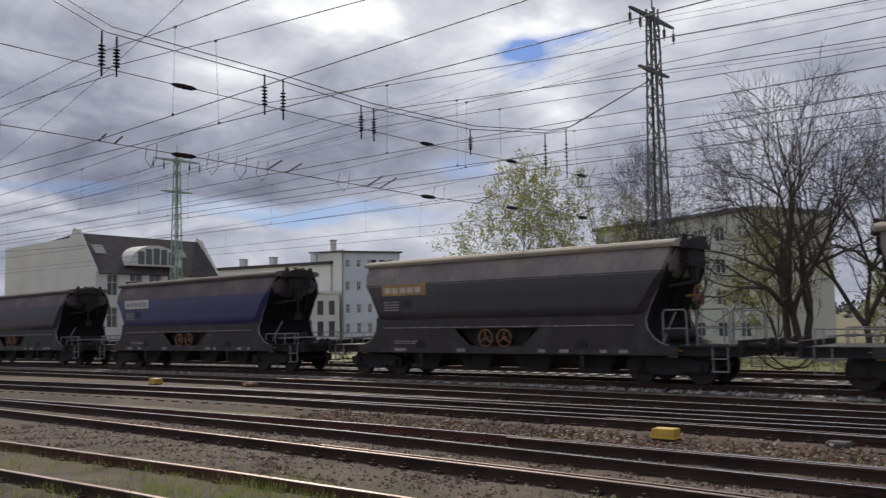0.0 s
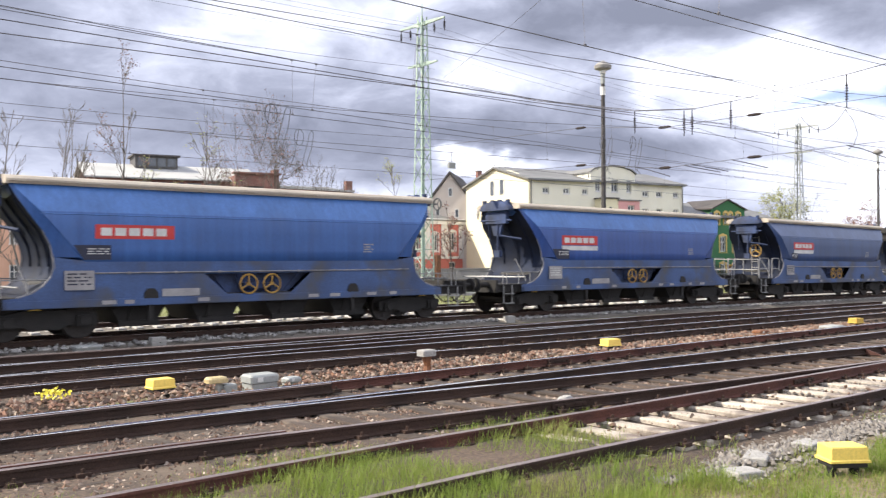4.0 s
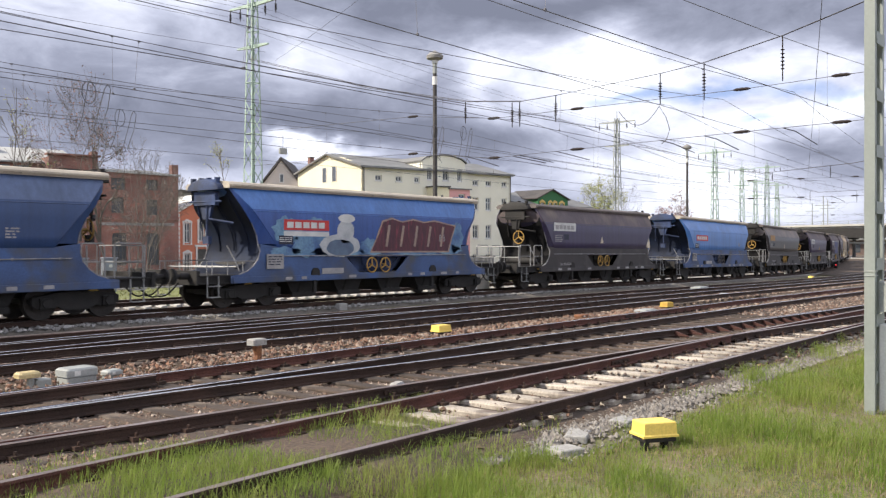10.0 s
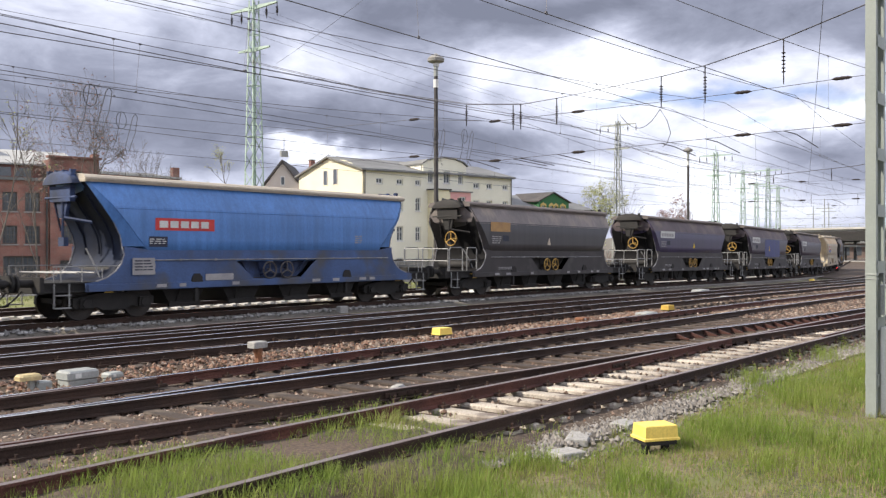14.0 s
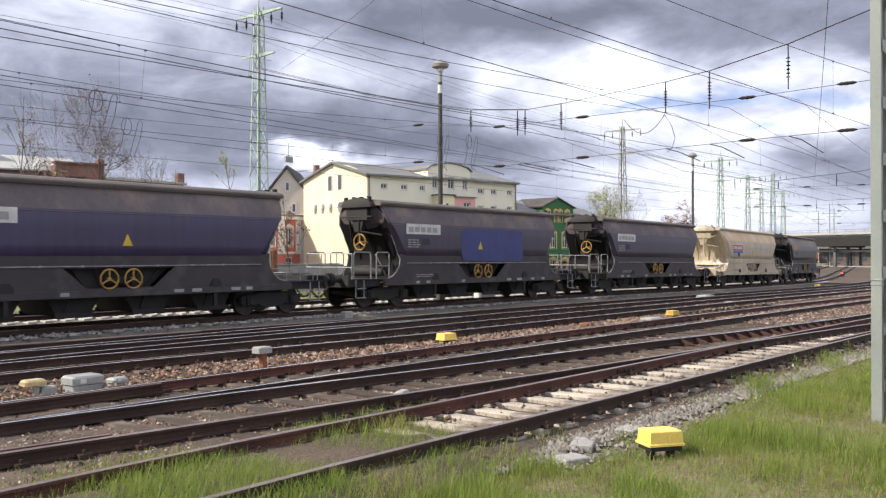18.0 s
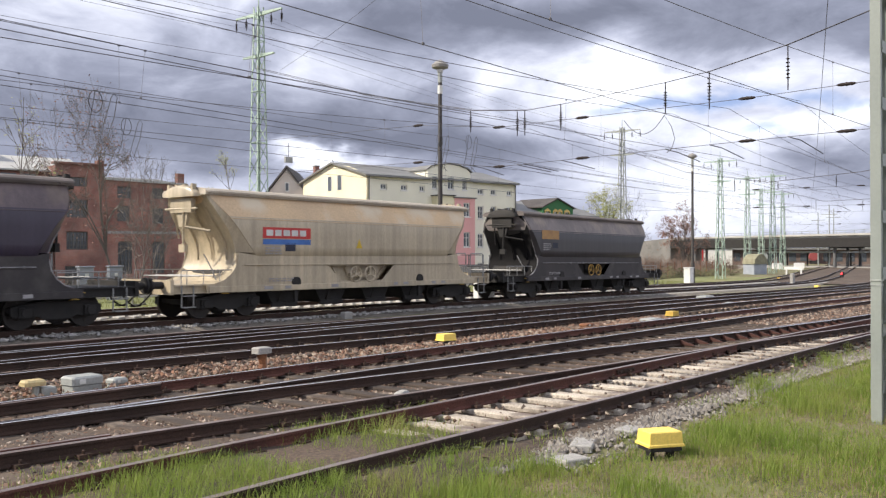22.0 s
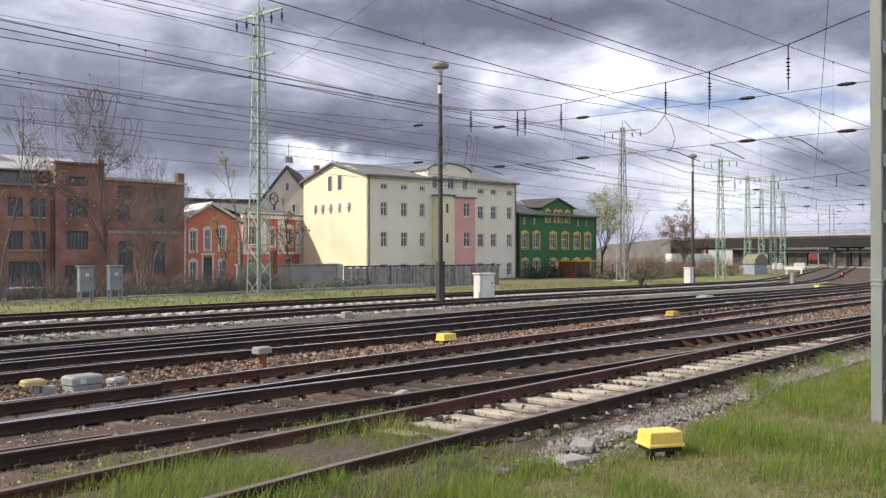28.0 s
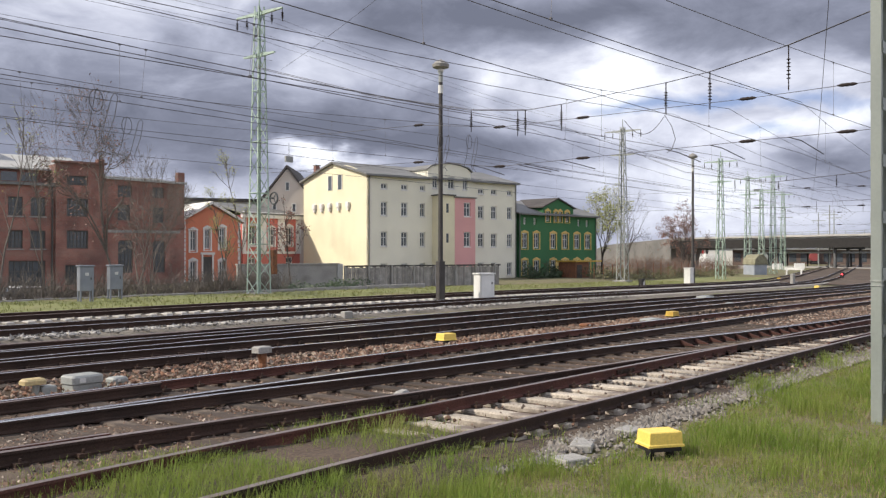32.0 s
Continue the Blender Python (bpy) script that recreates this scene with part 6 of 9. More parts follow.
# ---- trackside boxes ----
def yellow_box(x, y, s=1.0, rz=0.0, m=YELLOW):
    z = zg(x) - 0.28
    root = thing("trackside_box", pose(x, y, z - 0.05, 0, 0, rz), "yellow-lidded point detector box on a short dark stand", "signal box", "yellow trackside boxes")
    g = Geo()
    a, b, h = 0.205 * s, 0.15 * s, 0.165 * s
    for zz, k in ((0.20, 1.07), (0.222, 1.07), (0.235, 0.99), (0.20 + h * 0.93, 0.95), (0.20 + h, 0.90)):
        g.v += [(-a * k, -b * k, zz), (a * k, -b * k, zz), (a * k, b * k, zz), (-a * k, b * k, zz)]
    for i in range(4):
        for j in range(4):
            g.f.append((i * 4 + j, i * 4 + (j + 1) % 4, (i + 1) * 4 + (j + 1) % 4, (i + 1) * 4 + j))
    g.f += [(3, 2, 1, 0), (16, 17, 18, 19)]
    part("lid", g, m, root, "yellow plastic lid")
    part("tray", Geo().cbox(-a * 0.96, a * 0.96, -b * 0.96, b * 0.96, 0.15, 0.205, 0.008), DARK, root)
    for sx in (-1, 1):
        part("leg", Geo().cbox(sx * a * 0.6 - 0.03, sx * a * 0.6 + 0.03, -0.05, 0.05, -0.15, 0.16, 0.005), DARK, root)
    part("cable", Geo().tube([(a * 0.5, 0, 0.15), (a * 1.2, 0.1, 0.12), (a * 2.2, 0.25, 0.03), (a * 3.2, 0.3, -0.03)], 0.018, 6), DARK, root)
    return root


def grey_box(x, y, w, d, h, rz=0.0, label="weathered grey point machine housing", m=GREYBOX):
    root = thing("point_machine", pose(x, y, zg(x) - 0.27, 0, 0, rz), label, "point machine", "grey trackside housings")
    part("housing", Geo().cbox(-w / 2, w / 2, -d / 2, d / 2, 0, h * 0.6, 0.02), m, root)
    part("cover", Geo().cbox(-w / 2 - 0.02, w / 2 + 0.02, -d / 2 - 0.02, d / 2 + 0.02, h * 0.6, h, 0.03), m, root)
    part("name_plate", Geo().box(-w * 0.3, -w * 0.1, -d / 2 - 0.026, -d / 2 - 0.02, h * 0.66, h * 0.88), SIGNWHITE, root)
    return root


def cabinet(x, y, w, d, h, legs, m, label, rz=0.0):
    base = ground_z(x, y)
    root = thing("relay_cabinet", pose(x, y, base, 0, 0, rz), label, "cabinet", "trackside cabinets")
    z0 = 0.55 if legs else 0.0
    part("casing", Geo().cbox(-w / 2, w / 2, -d / 2, d / 2, z0, h - 0.06, 0.02), m, root)
    part("roof", Geo().cbox(-w / 2 - 0.05, w / 2 + 0.05, -d / 2 - 0.05, d / 2 + 0.05, h - 0.06, h, 0.02), m, root)
    part("door", Geo().cbox(-w / 2 + 0.04, w / 2 - 0.04, -d / 2 - 0.015, -d / 2 - 0.002, z0 + 0.05, h - 0.12, 0.004), m, root)
    part("latch", Geo().box(w * 0.25, w * 0.3, -d / 2 - 0.04, -d / 2 - 0.016, h * 0.6, h * 0.68), DARK, root)
    if legs:
        for sx in (-1, 1):
            for sy in (-1, 1):
                part("leg", Geo().cbox(sx * (w / 2 - 0.05) - 0.035, sx * (w / 2 - 0.05) + 0.035, sy * (d / 2 - 0.05) - 0.035, sy * (d / 2 - 0.05) + 0.035, -0.2, z0, 0.005), m, root)
        part("label_plate", Geo().box(-0.08, 0.08, -d / 2 - 0.024, -d / 2 - 0.016, h * 0.72, h * 0.8), SIGNWHITE, root)
    else:
        part("plinth", Geo().cbox(-w / 2 - 0.04, w / 2 + 0.04, -d / 2 - 0.04, d / 2 + 0.04, -0.2, 0.05, 0.01), CONCRETE, root)
    return root


def build_trackside():
    yellow_box(9.27, 4.36, 1.0, -35)
    yellow_box(17.2, 13.75, 1.0, -8)
    yellow_box(29.4, 13.35, 1.0, -6, YELLOW_OLD)
    yellow_box(-7.2, 14.05, 1.0, 4, YELLOW_OLD)
    yellow_box(6.1, 14.25, 0.95, 3)
    yellow_box(-28.9, 17.6, 1.05, 0, YELLOW_OLD)
    yellow_box(71.5, 20.6, 1.1, 0)
    yellow_box(105.0, 34.5, 1.0, 0, YELLOW_OLD)
    grey_box(7.5, 13.45, 0.5, 0.34, 0.33, 2)
    grey_box(8.2, 13.6, 0.26, 0.2, 0.2, 8, "small grey cable box beside the rails")
    grey_box(25.7, 17.75, 0.9, 0.5, 0.2, 0, "flat pale grey point machine cover")
    grey_box(43.3, 17.9, 1.0, 0.5, 0.3, 0, "pale grey point machine cover")
    grey_box(27.2, 13.1, 0.8, 0.4, 0.18, 0, "flat white-grey cable cover")
    grey_box(7.7, 22.35, 0.62, 0.35, 0.16, 0, "flat pale cover beside the main track")
    grey_box(-4.6, 14.75, 0.32, 0.24, 0.2, -4, "dark weathered housing with drooping cable", POLE)
    grey_box(-24.4, 18.4, 0.55, 0.35, 0.24, 0, "rust-red housing among the rails", RUST)
    grey_box(23.6, 13.45, 0.42, 0.26, 0.2, 0, "small rusty housing with pale top", RUST)
    grey_box(39.0, 15.0, 0.3, 0.25, 0.22, 0, "small pale housing by the far rails")
    for x, y in ((-1.9, 22.62), (3.35, 22.62), (9.6, 22.6), (22.5, 22.5)):
        root = thing("kerb_block", pose(x, y, zg(x) - 0.24), "yellowish concrete marker block beside the main track", "marker block", "marker blocks")
        part("block", Geo().cbox(-0.2, 0.2, -0.12, 0.12, -0.05, 0.2, 0.02), YELLOW_OLD if x < 5 else CONCRETE, root)
    OLDCAP = mat("stained pale yellow cap", (0.50, 0.40, 0.20), (0.38, 0.30, 0.17), 0.6, 0, 4, 30, 0.2, 0.05)
    # small detector with a yellow cap beside the grey housing
    root = thing("track_detector", pose(6.75, 13.55, -0.27), "small grey detector with a yellow cap", "signal box")
    part("cap", Geo().cbox(-0.17, 0.17, -0.12, 0.12, 0.24, 0.33, 0.03), OLDCAP, root, "dirty yellow cap")
    part("post", Geo().rod((0.05, 0, -0.05), (0.05, 0, 0.25), 0.06, 8), GREYBOX, root)
    part("junction", Geo().cbox(0.1, 0.34, -0.1, 0.1, 0.0, 0.2, 0.02), GREYBOX, root)
    for x, y, rz, w in ((9.3, 5.35, 24, 0.62), (8.5, 5.05, -12, 0.4), (10.4, 5.3, 8, 0.5)):
        slab_thing = thing("cable_cover", pose(x, y, ground_z(x, y) + 0.02, 2, 3, rz), "broken concrete cable cover lying in the rubble", "concrete slab", "loose cable covers")
        part("slab", Geo().cbox(-w / 2, w / 2, -0.13, 0.13, -0.03, 0.05, 0.012), CONCRETE, slab_thing)
    # rusty pedestal with pale block on top
    root = thing("rusty_pedestal", pose(11.05, 13.32, -0.3), "rusty leaning pedestal with a pale block on top", "pedestal")
    part("stem", Geo().tube([(0, 0, 0), (0.03, 0, 0.2), (0.0, 0, 0.42)], [0.12, 0.07, 0.1], 8), RUST, root)
    part("top_block", Geo().cbox(-0.16, 0.16, -0.12, 0.12, 0.40, 0.52, 0.02), CONCRETE, root, "pale weathered block")
    # pale lump of a rail lubricator by the turnout
    for x, y, s in ((9.75, 8.62, 1.0), (14.2, 10.05, 0.6), (15.6, 11.05, 0.55)):
        root = thing("rail_clamp", pose(x, y, zg(x) - 0.2, 0, 0, 20), "pale worn clamp fixed beside a rail", "rail fitting", "rail clamps")
        part("clamp", Geo().cbox(-0.15 * s, 0.15 * s, -0.08 * s, 0.08 * s, 0.06, 0.2 * s, 0.03 * s), CONCRETE, root)
        part("stalk", Geo().rod((0, 0, -0.05), (-0.1 * s, 0, 0.1), 0.025 * s, 6), RUST, root)
    cabinet(36.0, 26.35, 0.95, 0.55, 1.42, False, WHITEBOX, "white relay cabinet between the tracks", -10)
    cabinet(75.0, 32.5, 0.75, 0.6, 1.6, False, WHITEBOX, "white cabinet beside a dark lamp post")
    cabgrey = mat("blue grey cabinet paint", (0.25, 0.27, 0.31), (0.20, 0.215, 0.25), 0.55, 0, 2, 40, 0.12, 0.03)
    cabinet(21.9, 39.0, 0.64, 0.45, 1.75, True, cabgrey, "grey cabinet on legs at the bank's edge", -12)
    cabinet(24.0, 40.0, 0.64, 0.45, 1.75, True, cabgrey, "grey cabinet on legs beside its twin", -12)
    lamp_post(-0.3, 25.95, 10.35, False, "tall dark plain post between the tracks")
    lamp_post(33.9, 27.45, 10.75, True, "tall dark lamp post with a mushroom lamp")
    lamp_post(77.5, 33.2, 10.9, True, "distant dark lamp post with a mushroom lamp")
    # point signal: black box with a white arrow shape
    root = thing("point_signal", pose(62.0, 30.6, zg(62) - 0.3), "small black point signal with a white shape", "signal")
    part("lantern", Geo().cbox(-0.28, 0.28, -0.15, 0.15, 0.15, 0.75, 0.02), DARK, root)
    part("symbol", Geo().prism([(-0.05, 0.25), (0.18, 0.25), (0.18, 0.65), (0.1, 0.65), (0.0, 0.5), (-0.08, 0.45)], -0.158, -0.151), SIGNWHITE, root)
    part("post", Geo().box(-0.05, 0.05, -0.05, 0.05, -0.1, 0.16), DARK, root)
    root = thing("marker_stone", pose(86.0, 27.0, zg(86) - 0.3), "leaning pale concrete marker post", "post")
    part("stone", Geo().cbox(-0.3, 0.3, -0.15, 0.15, 0.0, 1.1, 0.05), CONCRETE, root)
    root = thing("buffer_stop", pose(128.0, 40.0, -1.2), "white buffer stop across a far track", "buffer stop")
    part("beam", Geo().cbox(-0.1, 0.1, -1.3, 1.3, 0.8, 1.15, 0.02), WHITEBOX, root)
    for yy in (-1.0, 1.0):
        part("post", Geo().cbox(-0.1, 0.1, yy - 0.1, yy + 0.1, -0.4, 0.8, 0.01), WHITEBOX, root)
    root = thing("red_signal", pose(118.0, 31.0, -1.15), "low signal showing a red light", "signal")
    part("housing", Geo().cbox(-0.18, 0.18, -0.2, 0.2, 0.0, 0.75, 0.03), DARK, root)
    part("red_lamp", Geo().rod((-0.21, 0, 0.5), (-0.18, 0, 0.5), 0.10, 12), glow("red signal light", (1.0, 0.04, 0.05), 4.0), root, "lit red lamp")


build_line()
build_column()
build_trackside()


# ---- houses ----
def front(y=0.0):
    return lambda a, b, d: (a, y + d, b)


def side(x=0.0):
    return lambda a, b, d: (x + d, a, b)


def facade(parent, put, a0, a1, b0, b1, holes, m, depth=0.22, name="wall"):
    """A wall face with real openings and their reveals."""
    g = Geo()
    xs = sorted({a0, a1, *[h[0] for h in holes], *[h[1] for h in holes]})
    zs = sorted({b0, b1, *[h[2] for h in holes], *[h[3] for h in holes]})
    for x0, x1 in zip(xs, xs[1:]):
        for z0, z1 in zip(zs, zs[1:]):
            cx, cz = (x0 + x1) / 2, (z0 + z1) / 2
            if any(h[0] < cx < h[1] and h[2] < cz < h[3] for h in holes):
                continue
            g.face(put(x0, z0, 0), put(x1, z0, 0), put(x1, z1, 0), put(x0, z1, 0))
    for h0, h1, h2, h3 in holes:
        ring = [(h0, h2), (h1, h2), (h1, h3), (h0, h3)]
        for (p, q), (r, s) in zip(ring, ring[1:] + ring[:1]):
            g.face(put(p, q, 0), put(r, s, 0), put(r, s, depth), put(p, q, depth))
    ring = [(a0, b0), (a1, b0), (a1, b1), (a0, b1)]
    for (p, q), (r, s) in zip(ring, ring[1:] + ring[:1]):
        g.face(put(p, q, 0), put(r, s, 0), put(r, s, depth), put(p, q, depth))
    return part(name, g, m, parent)


def slab(g, put, a0, a1, b0, b1, d0, d1):
    k = len(g.v)
    g.v += [put(a, b, d) for d in (d0, d1) for b in (b0, b1) for a in (a0, a1)]
    g.f += [tuple(k + i for i in q) for q in ((0, 2, 3, 1), (4, 5, 7, 6), (0, 1, 5, 4), (2, 6, 7, 3), (0, 4, 6, 2), (1, 3, 7, 5))]


def lattice(us, vs, put, d0, d1):
    """One connected frame: bars on every other strip, open squares between them."""
    g = Geo()
    nu, nv = len(us), len(vs)
    g.v = [put(u, v, d) for d in (d0, d1) for u in us for v in vs]
    at = lambda i, j, k: k * nu * nv + i * nv + j
    solid = lambda i, j: 0 <= i < nu - 1 and 0 <= j < nv - 1 and (i % 2 == 0 or j % 2 == 0)
    for i in range(nu - 1):
        for j in range(nv - 1):
            if not solid(i, j):
                continue
            g.f += [(at(i, j, 0), at(i + 1, j, 0), at(i + 1, j + 1, 0), at(i, j + 1, 0)), (at(i, j, 1), at(i, j + 1, 1), at(i + 1, j + 1, 1), at(i + 1, j, 1))]
            for di, dj, p, q in ((-1, 0, (i, j), (i, j + 1)), (1, 0, (i + 1, j), (i + 1, j + 1)), (0, -1, (i, j), (i + 1, j)), (0, 1, (i, j + 1), (i + 1, j + 1))):
                if not solid(i + di, j + dj):
                    g.f.append((at(*p, 0), at(*q, 0), at(*q, 1), at(*p, 1)))
    return g


def window(parent, put, a0, a1, b0, b1, fm=FRAMEWHITE, cols=2, rows_n=2, depth=0.16, sill=None, surround=None):
    w = 0.095
    us, vs = [a0, a0 + w], [b0, b0 + w]
    for i in range(1, cols):
        c = a0 + (a1 - a0) * i / cols
        us += [c - 0.035, c + 0.035]
    for i in range(1, rows_n):
        c = b0 + (b1 - b0) * (0.62 if rows_n == 2 else i / rows_n)
        vs += [c - 0.032, c + 0.032]
    g = lattice(us + [a1 - w, a1], vs + [b1 - w, b1], put, depth - 0.05, depth)
    win = part("window", g, fm, parent)
    p = Geo()
    slab(p, put, a0 + w * 0.5, a1 - w * 0.5, b0 + w * 0.5, b1 - w * 0.5, depth, depth + 0.02)
    part("pane", p, GLASS, win)
    if sill:
        s = Geo()
        slab(s, put, a0 - 0.06, a1 + 0.06, b0 - 0.08, b0, -0.07, 0.03)
        part("sill", s, sill, win)
    if surround:
        s = Geo()
        slab(s, put, a0 - 0.14, a0, b0 - 0.1, b1 + 0.02, -0.05, 0.01)
        slab(s, put, a1, a1 + 0.14, b0 - 0.1, b1 + 0.02, -0.05, 0.01)
        slab(s, put, a0 - 0.14, a1 + 0.14, b0 - 0.16, b0 - 0.1, -0.07, 0.01)
        k, c = len(s.v), (a0 + a1) / 2
        for d in (-0.05, 0.01):
            s.v += [put(a0 - 0.2, b1 + 0.02, d), put(a1 + 0.2, b1 + 0.02, d), put(a1 + 0.14, b1 + 0.14, d), put(c, b1 + 0.36, d), put(a0 - 0.14, b1 + 0.14, d)]
        s.f += [tuple(k + i for i in range(5)), tuple(k + 9 - i for i in range(5))] + [(k + i, k + (i + 1) % 5, k + 5 + (i + 1) % 5, k + 5 + i) for i in range(5)]
        part("surround", s, surround, win)
    return win


def walls_behind(parent, L, D, z0, z1, m):
    """Back and far walls, and a dark core that closes the house."""
    g = Geo()
    g.box(0.3, L - 0.02, 0.3, D, z0, z1 - 0.05)
    part("inner_wall", g, m, parent)


def plaster(name, c, dirt=None):
    return mat(name, c, tuple(v * 0.9 for v in c), 0.92, 0, 0.35, 14, 0.08, 0.1, dirt=dirt or tuple(v * 0.8 for v in c), dirt_scale=0.25, dirt_at=0.58)


def brick_mat(name, c1, c2, mortar):
    m = MATS[name] = bpy.data.materials.new(name)
    m.use_nodes = True
    nt = m.node_tree
    n, l = nt.nodes.new, nt.links.new
    tc, sep, com = n("ShaderNodeTexCoord"), n("ShaderNodeSeparateXYZ"), n("ShaderNodeCombineXYZ")
    add = n("ShaderNodeMath")
    l(tc.outputs["Object"], sep.inputs[0])
    l(sep.outputs[0], add.inputs[0])
    l(sep.outputs[1], add.inputs[1])
    l(add.outputs[0], com.inputs[0])
    l(sep.outputs[2], com.inputs[1])
    b = n("ShaderNodeTexBrick")
    b.inputs["Scale"].default_value = 1.0
    b.inputs["Brick Width"].default_value, b.inputs["Row Height"].default_value, b.inputs["Mortar Size"].default_value = 0.26, 0.083, 0.012
    b.inputs["Color1"].default_value, b.inputs["Color2"].default_value, b.inputs["Mortar"].default_value = (*c1, 1), (*c2, 1), (*mortar, 1)
    l(com.outputs[0], b.inputs["Vector"])
    t = n("ShaderNodeTexNoise")
    t.inputs["Scale"].default_value, t.inputs["Detail"].default_value = 0.5, 7
    l(tc.outputs["Object"], t.inputs["Vector"])
    r = n("ShaderNodeValToRGB")
    r.color_ramp.elements[0].position, r.color_ramp.elements[0].color = 0.35, (0.6, 0.58, 0.58, 1)
    r.color_ramp.elements[1].position, r.color_ramp.elements[1].color = 0.65, (1.15, 1.1, 1.05, 1)
    l(t.outputs[0], r.inputs[0])
    x = n("ShaderNodeMix")
    x.data_type, x.blend_type = "RGBA", "MULTIPLY"
    x.inputs[0].default_value = 1.0
    l(b.outputs[0], x.inputs[6])
    l(r.outputs[0], x.inputs[7])
    p = nt.nodes["Principled BSDF"]
    l(x.outputs[2], p.inputs["Base Color"])
    p.inputs["Roughness"].default_value = 0.93
    return m


CREAM = plaster("cream plaster", (0.78, 0.72, 0.52))
BEIGEWALL = plaster("grey beige plaster", (0.82, 0.79, 0.67), (0.74, 0.71, 0.60))
PINK = plaster("faded pink plaster", (0.72, 0.38, 0.37))
GREENWALL = plaster("dark green plaster", (0.05, 0.165, 0.07))
ORANGEWALL = plaster("orange red plaster", (0.64, 0.225, 0.135))
REDWALL = plaster("brick red plaster", (0.58, 0.18, 0.15))
WHITETRIM = plaster("white stucco trim", (0.74, 0.72, 0.70))
WHITEWALL = plaster("white grey plaster", (0.74, 0.73, 0.69), (0.62, 0.61, 0.58))
WHITEBLUE = plaster("bluish white plaster", (0.66, 0.70, 0.76))
GREYWALL = plaster("grey render", (0.34, 0.34, 0.33))
GREYBROWN = plaster("grey brown render", (0.60, 0.54, 0.49))
APRICOT = plaster("apricot plaster", (0.70, 0.42, 0.30))
FLATS = plaster("pale green grey render", (0.60, 0.61, 0.53))
OCHRETRIM = plaster("ochre window trim", (0.66, 0.47, 0.17))
BRICK = brick_mat("dark red brick", (0.33, 0.125, 0.10), (0.235, 0.093, 0.078), (0.32, 0.26, 0.225))
ROOFGREY = mat("grey sheet roof", (0.20, 0.20, 0.195), (0.145, 0.145, 0.14), 0.6, 0.1, 0.6, 12, 0.15, 0.05)
ROOFPALE = mat("pale weathered roof sheet", (0.46, 0.46, 0.44), (0.38, 0.38, 0.37), 0.7, 0.1, 0.4, 10, 0.12, 0.05)
ROOFTILE = mat("dark roof tile", (0.085, 0.075, 0.072), (0.055, 0.05, 0.05), 0.85, 0, 0.8, 9, 0.35, 0.4, stretch=(1, 1, 2.5))


def gable_roof(parent, L, D, z, ridge, m, over=0.35, thick=0.16, at_x=0.0):
    g = Geo()
    s = (ridge - z) / (D / 2)
    lo = z - over * s
    g.prism([(-over, lo), (D / 2, ridge), (D + over, lo), (D + over, lo + thick), (D / 2, ridge + thick), (-over, lo + thick)], at_x - over, at_x + L + over, "x")
    return part("roof", g, m, parent)


def gutter_and_pipe(parent, L, z, z0, pipes):
    part("gutter", Geo().rod((0, -0.42, z), (L, -0.42, z), 0.08, 6), ROOFGREY, parent)
    for x in pipes:
        part("downpipe", Geo().rod((x, -0.1, z0), (x, -0.1, z), 0.055, 6), ROOFGREY, parent)


def chimney(parent, x, y, z0, z1, w=0.6, m=None):
    c = part("chimney", Geo().cbox(x - w / 2, x + w / 2, y - w / 2, y + w / 2, z0, z1, 0.03), m or BRICK, parent)
    part("chimney_cap", Geo().cbox(x - w / 2 - 0.06, x + w / 2 + 0.06, y - w / 2 - 0.06, y + w / 2 + 0.06, z1, z1 + 0.1, 0.01), CONCRETE, c)


